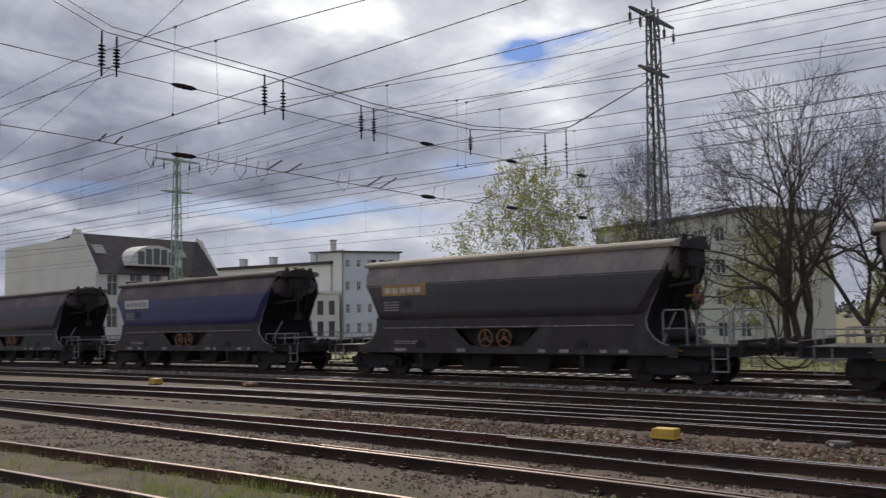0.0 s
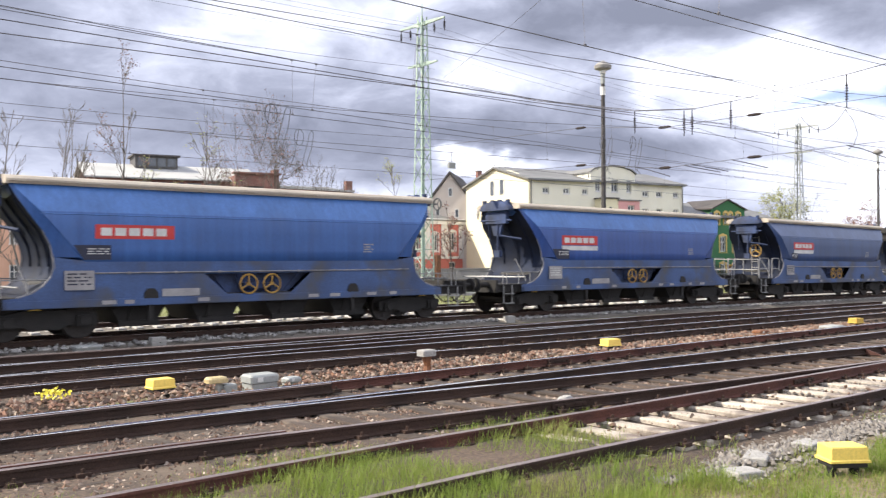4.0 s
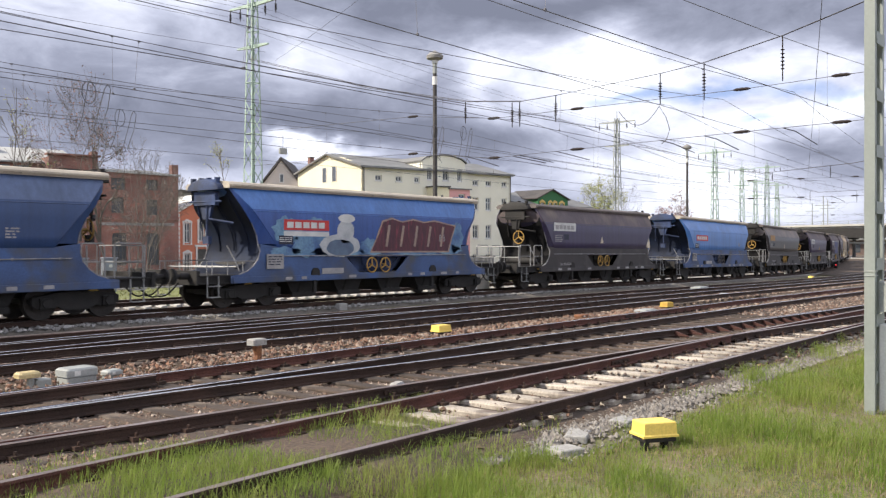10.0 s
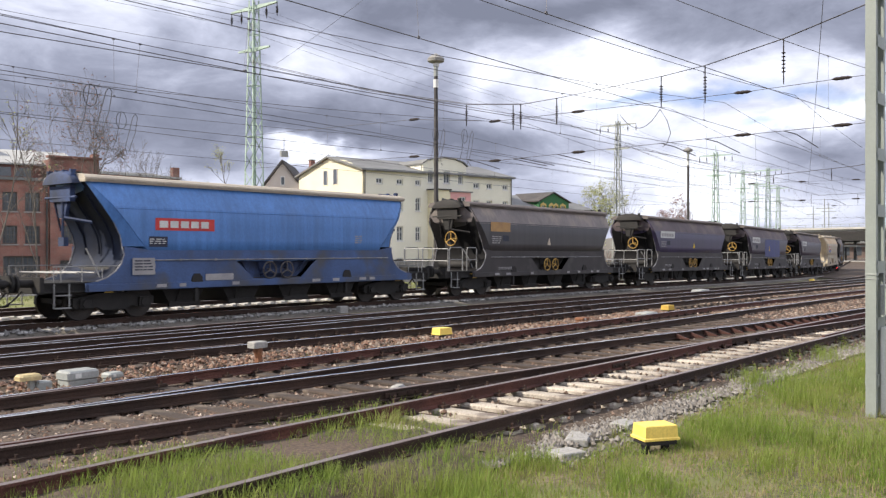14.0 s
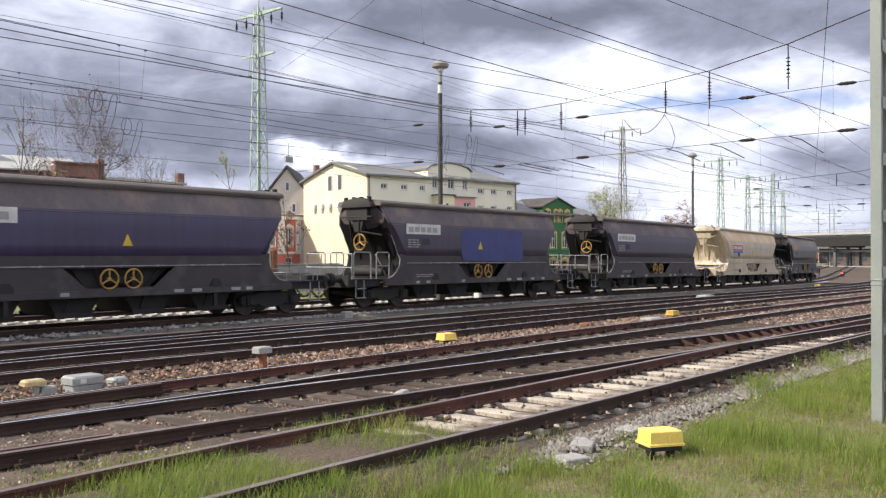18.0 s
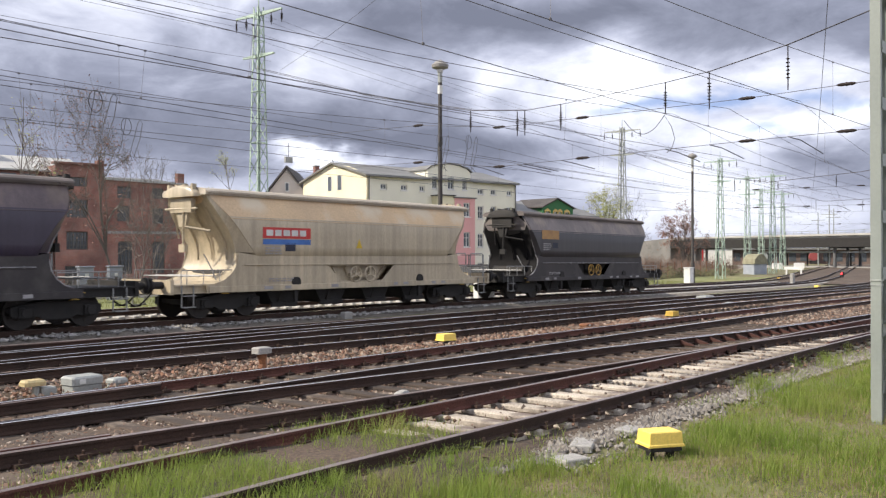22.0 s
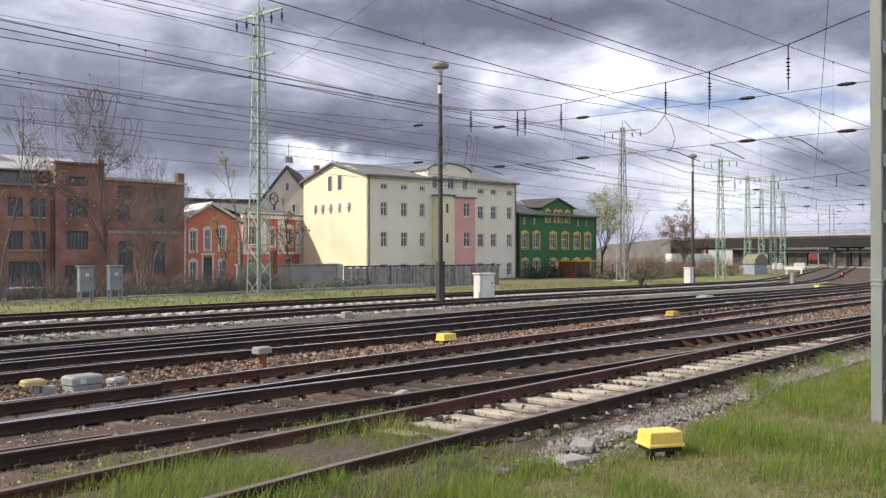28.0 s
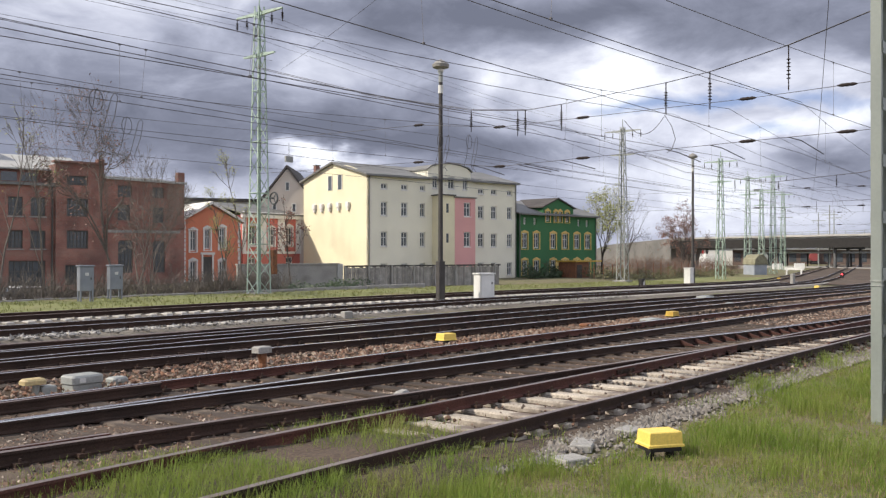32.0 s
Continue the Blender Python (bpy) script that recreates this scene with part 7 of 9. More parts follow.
def cream_house():
    L, D, z0, z1 = 19.08, 12.5, -1.2, 9.4
    h = thing("apartment_house", pose(61.7, 58.9, 0, 0, 0, -13.42), "cream and grey four-storey apartment house with a pink stair bay", "house")
    cols = ((1.5, 2.25), (3.9, 4.65), (6.17, 6.8), (13.72, 14.5), (15.52, 16.28), (17.8, 18.5))
    holes = []
    for a0, a1 in cols:
        holes += [(a0, a1, 8.15, 8.7), (a0, a1, 5.57, 6.92), (a0, a1, 2.6, 4.03), (a0, a1, -0.4, 0.95)]
    facade(h, front(), 0, 7.15, z0, z1, [q for q in holes if q[1] < 7.1], BEIGEWALL)
    facade(h, front(), 12.73, L, z0, z1, [q for q in holes if q[0] > 12.8], BEIGEWALL)
    dor = [(7.75, 8.4, 8.5, 9.75), (9.74, 10.55, 8.5, 9.75), (11.67, 12.27, 8.5, 9.75)]
    facade(h, front(), 7.15, 12.73, z0, 10.35, dor, BEIGEWALL)
    part("dormer_crown", Geo().prism([(7.15, 10.35), (12.73, 10.35), (12.2, 10.7), (11.2, 10.95), (9.94, 11.05), (8.7, 10.95), (7.7, 10.7)], 0.0, 0.3), BEIGEWALL, h)
    part("dormer_roof", Geo().prism([(7.0, 10.33), (7.65, 10.75), (8.7, 11.02), (9.94, 11.12), (11.2, 11.02), (12.25, 10.75), (12.9, 10.33), (12.9, 10.45), (12.25, 10.87), (9.94, 11.22), (7.65, 10.87), (7.0, 10.45)], -0.15, 5.0), ROOFGREY, h)
    part("dormer_cheek", Geo().box(7.15, 12.73, 0.35, 4.5, 9.2, 10.34), BEIGEWALL, h)
    for q in holes + dor:
        window(h, front(), *q, sill=WHITETRIM, rows_n=1 if q[3] - q[2] < 0.8 else 2)
    gh = [(6.6, 7.3, 8.3, 9.75), (4.7, 5.4, 8.3, 9.75)]
    facade(h, side(), 0, D, z0, z1 - 0.35, [], CREAM, name="gable_wall")
    g = Geo()
    apex = [(0, z1 - 0.35), (D, z1 - 0.35), (D, z1 + 0.1), (D * 0.72, 10.55), (D / 2, 11.0), (D * 0.28, 10.55), (0, z1 + 0.1)]
    g.prism(apex, 0.0, 0.25, "x")
    part("gable_top", g, CREAM, h)
    for a0, a1, b0, b1 in gh:
        part("gable_window", Geo().box(-0.03, 0.03, a0, a1, b0, b1), GLASS, h)
        part("window_frame", Geo().box(-0.06, 0.0, a0 - 0.07, a0, b0 - 0.05, b1 + 0.05).box(-0.06, 0.0, a1, a1 + 0.07, b0 - 0.05, b1 + 0.05), WHITETRIM, h)
    for y in (3.4, 5.2, 6.9, 8.5, 10.0):
        part("wall_vent", Geo().cbox(-0.28, 0.0, y - 0.3, y + 0.3, 6.5, 7.0, 0.05).cbox(-0.22, 0.0, y - 0.16, y + 0.16, 6.15, 6.5, 0.03), WHITETRIM, h, "white bulging wall vent")
    walls_behind(h, L, D, z0, z1, BEIGEWALL)
    gable_roof(h, L, D, 9.45, 11.0, ROOFGREY)
    gutter_and_pipe(h, 7.1, 9.36, z0, (0.15,))
    part("gutter", Geo().rod((12.8, -0.42, 9.36), (L, -0.42, 9.36), 0.08, 6), ROOFGREY, h)
    part("downpipe", Geo().rod((L - 0.1, -0.1, z0), (L - 0.1, -0.1, 9.4), 0.055, 6), ROOFGREY, h)
    # stair bay
    facade(h, front(-1.5), 9.43, 12.09, z0, 7.53, [(10.6, 11.45, 5.66, 7.1), (10.6, 11.45, 2.6, 4.1)], PINK, 0.2, "stair_bay")
    part("stair_bay_side", Geo().box(9.43, 12.09, -1.3, 0.1, z0, 7.5), PINK, h)
    for q in ((10.6, 11.45, 5.66, 7.1), (10.6, 11.45, 2.6, 4.1)):
        window(h, front(-1.5), *q, sill=WHITETRIM)
    part("bay_wing", Geo().box(7.7, 9.43, -1.48, 0.0, z0, 7.7), CREAM, h)
    part("bay_roof", Geo().box(9.3, 12.25, -1.65, 0.1, 7.53, 7.65), ROOFGREY, h)
    part("bay_roof", Geo().box(7.55, 9.5, -1.65, 0.1, 7.7, 7.82), ROOFTILE, h)
    for z in (3.0, 6.0):
        part("slit_window", Geo().box(8.35, 8.6, -1.52, -1.46, z, z + 0.9), GLASS, h)
    chimney(h, 15.6, 6.0, 10.6, 11.8, 0.8, OCHRETRIM)
    chimney(h, 1.0, 11.5, 9.6, 11.2, 0.5)


def green_house():
    L, D, z0, z1 = 13.95, 10.0, -1.3, 6.25
    h = thing("apartment_house", pose(80.6, 54.35, 0, 0, 0, -7.2), "dark green house with ochre window trims", "house")
    cols = ((0.55, 1.45), (2.5, 3.45), (5.4, 6.4), (7.55, 8.6), (9.75, 10.8), (11.8, 12.85))
    holes = []
    for a0, a1 in cols:
        holes += [(a0, a1, 2.5, 4.15), (a0, a1, -0.5, 1.15)]
    small = [(0.8, 1.25, 5.1, 5.85), (2.5, 2.95, 5.1, 5.85), (10.4, 10.85, 5.1, 5.85), (12.0, 12.45, 5.1, 5.85)]
    trio = [(4.6, 5.3, 5.55, 6.65), (6.1, 6.65, 5.55, 6.65), (6.9, 7.45, 5.55, 6.65), (8.1, 8.8, 5.55, 6.65)]
    facade(h, front(), 0, L, z0, z1, holes + small + [q for q in ((4.6, 5.3, 5.55, 6.2), (6.1, 6.65, 5.55, 6.2), (6.9, 7.45, 5.55, 6.2), (8.1, 8.8, 5.55, 6.2))], GREENWALL)
    facade(h, front(), 4.18, 9.59, z1, 7.15, [(a0, a1, z1, b1) for a0, a1, b0, b1 in trio], GREENWALL)
    part("gable_top", Geo().prism([(4.18, 7.15), (9.59, 7.15), (6.7, 8.1)], 0.0, 0.25), GREENWALL, h)
    part("gable_roof", Geo().prism([(3.95, 7.05), (6.7, 8.12), (9.85, 7.05), (9.85, 7.17), (6.7, 8.26), (3.95, 7.17)], -0.2, 5.5), ROOFTILE, h)
    part("gable_cheek", Geo().box(4.25, 9.5, 0.3, 5.0, 6.0, 7.1), GREENWALL, h)
    for q in holes:
        window(h, front(), *q, fm=FRAMEWHITE, surround=OCHRETRIM)
    for q in trio:
        window(h, front(), *q, fm=FRAMEWHITE, surround=OCHRETRIM)
    for q in small:
        window(h, front(), *q, rows_n=1)
    walls_behind(h, L, D, z0, z1, GREENWALL)
    facade(h, side(), 0, D, z0, z1, [], GREENWALL, name="gable_wall")
    gable_roof(h, L, D, 6.3, 7.9, ROOFGREY)
    gutter_and_pipe(h, L, 6.2, z0, (0.1, L - 0.1))
    chimney(h, 2.6, 4.0, 7.2, 8.9, 0.7)
    part("door", Geo().box(6.3, 7.2, -0.06, 0.05, z0, 0.9), OCHRETRIM, h, "ochre house door")


def brick_works():
    L, z0 = 22.24, -1.6
    h = thing("brick_factory", pose(24.2, 70.6, 0, 0, 0, -13.2), "old dark red brick factory with barred windows", "factory")
    left = []
    for a0, a1 in ((1.2, 2.25), (2.8, 3.85), (4.5, 5.55), (6.1, 7.15), (8.28, 9.33), (9.89, 10.97)):
        left += [(a0, a1, 4.83, 6.28), (a0, a1, 2.3, 3.7)]
    doors = [(8.33, 10.98, -1.2, 1.35), (2.0, 4.6, -1.2, 1.35)]
    tower = [(12.5, 14.1, 7.35, 8.1), (12.5, 14.15, 4.85, 6.3), (12.5, 14.15, 2.3, 3.75), (12.4, 13.9, -0.6, 1.0)]
    right = [(16.56, 17.7, 6.55, 7.53), (19.47, 20.44, 6.6, 7.5), (16.56, 17.6, 4.65, 5.95), (19.47, 20.44, 4.5, 5.8), (16.6, 17.8, 0.3, 3.0), (19.48, 20.55, 0.3, 3.0)]
    facade(h, front(), 0, 11.67, z0, 7.2, left + doors, BRICK)
    facade(h, front(-0.25), 11.67, 15.42, z0, 9.1, tower, BRICK)
    facade(h, front(), 15.42, L, z0, 8.0, right, BRICK)
    part("tower_side", Geo().box(11.69, 15.40, 0.05, 6.0, z0, 9.0), BRICK, h)
    for q in left:
        window(h, front(), *q, fm=FRAMEDARK, cols=4, rows_n=4)
    for q in tower:
        window(h, front(-0.25), *q, fm=FRAMEDARK, cols=6, rows_n=4)
    for q in right:
        window(h, front(), *q, fm=FRAMEDARK, cols=4, rows_n=5)
    for q in doors:
        window(h, front(), *q, fm=FRAMEDARK, cols=6, rows_n=3)
    for a0, a1 in ((16.6, 17.8), (19.48, 20.55)):
        c, r0 = (a0 + a1) / 2, (a1 - a0) / 2
        outer = [(c + (r0 + 0.24) * math.cos(u), 2.75 + (r0 + 0.1) * math.sin(u)) for u in (math.pi * i / 10 for i in range(11))]
        inner = [(c + r0 * math.cos(u), 2.75 + (r0 - 0.16) * math.sin(u)) for u in (math.pi * i / 10 for i in range(10, -1, -1))]
        part("door_arch", Geo().prism(outer + inner, -0.06, 0.10), BRICK, h, "arched brick door head")
    for a0, a1 in ((1.2, 2.25), (2.8, 3.85), (4.5, 5.55), (6.1, 7.15), (8.28, 9.33), (9.89, 10.97)):
        for z in (2.18, 4.71):
            part("window_sill", Geo().box(a0 - 0.08, a1 + 0.08, -0.07, 0.05, z, z + 0.1), CONCRETE, h)
    walls_behind(h, 11.6, 12, z0, 7.1, BRICK)
    part("inner_wall", Geo().box(15.5, L - 0.02, 0.3, 12, z0, 7.95), BRICK, h)
    part("cornice", Geo().box(-0.1, 11.67, -0.22, 0.3, 7.2, 7.42), ROOFGREY, h)
    part("cornice", Geo().box(11.5, 15.6, -0.45, 0.4, 9.1, 9.25), BRICK, h)
    part("cornice", Geo().prism([(15.42, 8.0), (L + 0.15, 7.85), (L + 0.15, 8.02), (15.42, 8.2)], -0.2, 0.5), ROOFPALE, h)
    part("frieze", Geo().box(15.6, L - 0.4, -0.09, 0.0, 3.62, 3.85), CONCRETE, h, "worn pale frieze band")
    part("frieze", Geo().box(15.42, L, -0.14, 0.0, 4.1, 4.3), BRICK, h)
    part("parapet", Geo().cbox(L - 0.6, L, -0.05, 0.6, 7.9, 8.85, 0.03), BRICK, h)
    part("parapet", Geo().cbox(14.9, 15.42, -0.3, 0.5, 9.1, 9.55, 0.03), BRICK, h)
    part("upper_hall", Geo().box(0.3, 11.6, 1.4, 11.0, 7.1, 8.5), BRICK, h)
    for i in range(7):
        part("clerestory", Geo().box(0.8 + i * 1.45, 1.95 + i * 1.45, 1.36, 1.42, 7.6, 8.3), GLASS, h)
    part("roof", Geo().prism([(1.0, 8.5), (6.2, 10.0), (11.4, 8.5), (11.4, 8.62), (6.2, 10.15), (1.0, 8.62)], 0.0, 14.5, "x"), ROOFPALE, h, "pale sheet roof over the hall")
    part("roof", Geo().prism([(0.3, 7.9), (6, 8.6), (12.0, 7.9), (6, 8.75)], 15.4, L, "x"), ROOFGREY, h)
    lan = part("roof_lantern", Geo().box(4.4, 7.9, 4.6, 7.6, 9.6, 10.75), FRAMEDARK, h, "glazed roof lantern")
    part("lantern_roof", Geo().box(4.2, 8.1, 4.4, 7.8, 10.75, 10.9), ROOFTILE, lan)
    for i in range(4):
        part("lantern_pane", Geo().box(4.6 + i * 0.82, 5.25 + i * 0.82, 4.56, 4.6, 9.9, 10.6), GLASS, lan)
    part("downpipe", Geo().rod((11.45, -0.12, z0), (11.45, -0.12, 7.2), 0.07, 6), FRAMEDARK, h)


def orange_houses():
    L, D, z0 = 5.45, 9.0, -1.5
    h = thing("orange_house", pose(48.1, 68.9, 0, 0, 0, -15.8), "orange house with white stucco trim and a gable", "house")
    holes = [(0.62, 1.2, 2.15, 4.0), (1.99, 2.53, 2.3, 4.15), (3.4, 3.95, 2.35, 4.3), (0.62, 1.2, -0.9, 1.2), (3.4, 3.95, -0.9, 1.2)]
    door = (1.85, 2.7, -1.2, 1.6)
    facade(h, front(), 0, L, z0, 4.85, holes + [door], ORANGEWALL)
    part("gable_top", Geo().prism([(0, 4.85), (L, 4.85), (2.6, 6.35)], 0.0, 0.25), ORANGEWALL, h)
    part("roof", Geo().prism([(-0.35, 4.72), (2.6, 6.45), (L + 0.35, 4.72), (L + 0.35, 4.95), (2.6, 6.72), (-0.35, 4.95)], -0.35, D), WHITETRIM, h, "pale stucco gable edge and roof")
    for q in holes:
        window(h, front(), *q, surround=WHITETRIM)
    part("door", Geo().box(door[0], door[1], 0.1, 0.16, door[2], door[3]), FRAMEDARK, h)
    part("door_frame", Geo().box(1.7, 1.85, -0.08, 0.02, -1.2, 1.8).box(2.7, 2.85, -0.08, 0.02, -1.2, 1.8).box(1.6, 2.95, -0.12, 0.02, 1.8, 2.0), WHITETRIM, h)
    for x in (0.0, L - 0.22):
        for i in range(16):
            part("quoin", Geo().box(x - (0.05 if i % 2 else 0.0), x + 0.22, -0.05, 0.01, -1.5 + i * 0.4, -1.17 + i * 0.4), WHITETRIM, h)
    walls_behind(h, L, D, z0, 4.8, ORANGEWALL)
    # red and white neighbour
    L = 8.6
    r = thing("red_house", pose(56.8, 71.4, 0, 0, 0, 3.8) @ Matrix.Scale(1.06, 4), "red and white striped house with stucco pilasters", "house")
    up = [(0.76, 1.63, 2.56, 4.4), (3.31, 4.1, 2.56, 4.2), (5.67, 6.54, 2.58, 4.4)]
    dn = [(0.76, 1.63, 0.0, 1.4), (3.31, 4.1, 0.0, 1.35), (5.67, 6.6, 0.0, 1.45)]
    facade(r, front(), 0, L, z0, 5.6, up + dn, REDWALL)
    for q in up + dn:
        window(r, front(), *q, surround=WHITETRIM if q in up else None, sill=WHITETRIM)
    for x in (0.0, 2.1, 2.6, 4.6, 5.05, 7.1, 7.6, L - 0.3):
        part("pilaster", Geo().cbox(x - 0.08, x + 0.38, -0.1, 0.02, 2.0, 5.2, 0.02), WHITETRIM, r)
    part("cornice", Geo().cbox(-0.2, L + 0.2, -0.3, 0.1, 5.2, 5.75, 0.05), WHITETRIM, r)
    part("string_course", Geo().box(-0.05, L + 0.05, -0.1, 0.02, 1.75, 2.0), WHITETRIM, r)
    walls_behind(r, L, 8.0, z0, 5.5, REDWALL)
    gable_roof(r, L, 8.0, 5.6, 6.6, ROOFGREY)
    # grey gabled house behind
    k = thing("grey_house", pose(62.1, 75.2, 0, 0, 0, -50.0), "grey-brown gabled house with dark tiled roof", "house")
    part("wall", Geo().prism([(0, -1.5), (5.8, -1.5), (5.8, 7.3), (2.9, 11.0), (0, 7.3)], 0.0, 10.0), GREYBROWN, k)
    part("roof", Geo().prism([(-0.35, 6.95), (2.9, 11.1), (6.15, 6.95), (6.15, 7.2), (2.9, 11.4), (-0.35, 7.2)], -0.3, 10.3), ROOFTILE, k)
    for x, z in ((1.3, 6.3), (3.4, 6.3), (2.7, 8.6)):
        window(k, front(-0.17), x, x + 0.5, z, z + 1.0, rows_n=1, cols=1)
    # far grey office block
    o = thing("office_block", pose(78.0, 132.0, 0, 0, 0, -30.0), "long grey office block far behind the houses", "building")
    part("wall", Geo().box(0, 40, 0, 12, -2, 10.6), GREYWALL, o)
    part("roof_edge", Geo().box(-0.3, 40.3, -0.4, 12, 10.6, 11.1), ROOFTILE, o)
    for i in range(20):
        part("window", Geo().box(0.6 + i * 2, 1.9 + i * 2, -0.06, 0.02, 7.6, 9.8), GLASS, o)


def left_houses():
    # white house with tiled mansard and arched dormer
    L, D, z0 = 16.8, 16.0, -2.2
    h = thing("white_house", pose(-88.3, 47.0, 0, 0, 0, 99.0), "white house with dark tiled roof and arched dormer", "house")
    holes = [(1.1, 2.5, 4.6, 6.9), (4.0, 5.7, 4.6, 7.1), (6.6, 8.3, 4.6, 7.1), (9.2, 10.8, 4.6, 7.1), (12.6, 14.0, 4.6, 6.9), (1.1, 2.5, 1.2, 3.4), (4.2, 5.7, 1.2, 3.4), (6.8, 8.3, 1.2, 3.4), (12.6, 14.0, 1.2, 3.4)]
    facade(h, front(), 0, L, z0, 7.3, holes, WHITEWALL)
    for q in holes:
        window(h, front(), *q, cols=2, rows_n=2)
    part("gable_wall", Geo().prism([(0, z0), (D, z0), (D, 10.3), (4.4, 10.9), (3.7, 12.0), (3.0, 11.7), (0, 7.2)], -0.35, 0.0, "x"), WHITEWALL, h)
    part("gable_wall", Geo().prism([(0, z0), (D, z0), (D, 9.9), (4.2, 11.0), (3.6, 12.0), (3.0, 11.6), (0, 7.3)], L, L + 0.35, "x"), WHITEWALL, h)
    part("roof", Geo().prism([(-0.3, 6.95), (3.4, 11.4), (D, 9.8), (D, 9.6), (3.4, 11.2), (-0.1, 6.9)], 0.0, L, "x"), ROOFTILE, h, "steep dark tiled roof")
    walls_behind(h, L, D, z0, 7.2, WHITEWALL)
    arc = [(3.6 + 3.7 - 3.7 * math.cos(math.pi * i / 12), 7.9 + 2.35 * math.sin(math.pi * i / 12)) for i in range(13)]
    d = part("arched_dormer", Geo().prism(arc, -0.35, 3.0), WHITEWALL, h, "arched glazed dormer")
    for i in range(5):
        x = 4.8 + i * 1.05
        top = 7.9 + 2.35 * math.sqrt(max(0.0, 1 - ((x + 0.4 - 7.3) / 3.7) ** 2)) - 0.35
        part("dormer_pane", Geo().box(x, x + 0.8, -0.4, -0.34, 8.1, top), GLASS, d)
    for x in (0.7, 12.0):
        part("skylight", Geo().prism([(x, 0), (x + 1.4, 0), (x + 1.4, 0.06), (x, 0.06)], 0.0, 1.3), GREYBOX, h, "pale roof window", at=(0, 1.45, 9.15, 50, 0, 0))
    # bluish white block of flats and its pale neighbour
    L, z0 = 8.0, -2.2
    w = thing("white_block", pose(-84.5, 78.0, 0, 0, 0, 65.8), "bluish white apartment block with small windows", "house")
    holes = [(a, a + 0.6, b0, b1) for a in (0.45, 1.95, 3.45, 5.0, 6.5) for b0, b1 in ((8.3, 9.3), (5.24, 6.48), (2.35, 3.6), (-0.3, 1.1))]
    facade(w, front(), 0, L, z0, 10.2, holes, WHITEBLUE)
    for q in holes:
        window(w, front(), *q)
    facade(w, side(), 0, 14, z0, 10.6, [], WHITEWALL, name="side_wall")
    walls_behind(w, L, 14, z0, 10.1, WHITEBLUE)
    part("roof", Geo().prism([(-0.3, 10.2), (14, 11.0), (14, 11.2), (-0.3, 10.4)], -0.3, L + 0.3, "x"), ROOFTILE, w)
    chimney(w, 0.8, 6.0, 10.4, 12.2, 0.7, WHITEWALL)
    p = thing("white_annex", pose(-86.6, 73.2, 0, 0, 0, 65.8), "low pale annex with arched windows", "house")
    ph = [(a, a + 0.8, b0, b1) for a in (0.4, 1.9, 3.4) for b0, b1 in ((2.2, 4.0), (-0.5, 1.4))]
    facade(p, front(), 0, 4.8, -2.2, 5.2, ph, WHITEWALL)
    for q in ph:
        window(p, front(), *q, fm=FRAMEDARK)
    walls_behind(p, 4.8, 10, -2.2, 5.1, WHITEWALL)
    part("cornice", Geo().box(-0.1, 4.9, -0.2, 0.2, 4.9, 5.25), WHITETRIM, p)
    f = thing("low_flats", pose(-112.0, 76.0, 0, 0, 0, 8.0), "long low white roofs behind the train", "house")
    part("wall", Geo().box(0, 24, 0, 12, -2.2, 8.9), WHITEWALL, f)
    part("roof_edge", Geo().box(-0.3, 24.3, -0.3, 12, 8.9, 9.3), ROOFTILE, f)
    for x in (4.0, 10.0, 18.0):
        chimney(f, x, 4.0, 9.3, 10.6, 0.9, WHITEWALL)
    # flats behind the bare trees
    for P, ang, L, top, label in (((-49.0, 81.5), -20.0, 21.0, 10.4, "pale grey-green block of flats behind bare trees"), ((-61.5, 79.0), -10.0, 9.5, 7.6, "beige block of flats beyond the train")):
        b = thing("block_of_flats", pose(P[0], P[1], 0, 0, 0, ang), label, "house")
        cols = int(L // 2.6)
        bh = [(0.8 + i * 2.6, 2.0 + i * 2.6, z, z + 1.35) for i in range(cols) for z in (-0.4, 2.4, 5.2) + ((8.0,) if top > 9 else ())]
        facade(b, front(), 0, L, -2.2, top, bh, FLATS)
        for q in bh:
            window(b, front(), *q)
        walls_behind(b, L, 10, -2.2, top, FLATS)
        part("roof_edge", Geo().box(-0.3, L + 0.3, -0.3, 10.3, top, top + 0.35), ROOFGREY, b)
    # apricot block and the far red and white towers
    L = 9.4
    k = thing("apricot_house", pose(13.4, 73.9, 0, 0, 0, -10.4), "apricot plastered apartment house with white windows", "house")
    kh = [(a0, a1, b0, b1) for a0, a1 in ((1.9, 2.7), (3.84, 4.75), (5.98, 6.7), (7.9, 8.7)) for b0, b1 in ((5.75, 7.0), (3.2, 4.9), (0.2, 1.6))]
    facade(k, front(), 0, L, -1.6, 7.45, kh, APRICOT)
    for q in kh:
        window(k, front(), *q, sill=WHITETRIM)
    walls_behind(k, L, 11, -1.6, 7.4, APRICOT)
    facade(k, side(), 0, 11, -1.6, 7.45, [], CREAM, name="side_wall")
    part("roof_edge", Geo().box(-0.25, L + 0.25, -0.3, 11.2, 7.45, 7.65), ROOFGREY, k)
    t = thing("tower_block", pose(-10.4, 150.0, 0, 0, 0, 3.0), "far red and white tower block", "building")
    part("wall", Geo().box(0, 3.0, 0, 8, -2, 8.6), plaster("weathered red render", (0.55, 0.17, 0.14)), t)
    part("wall", Geo().box(3.0, 5.6, 0.4, 8, -2, 8.8), WHITEWALL, t)
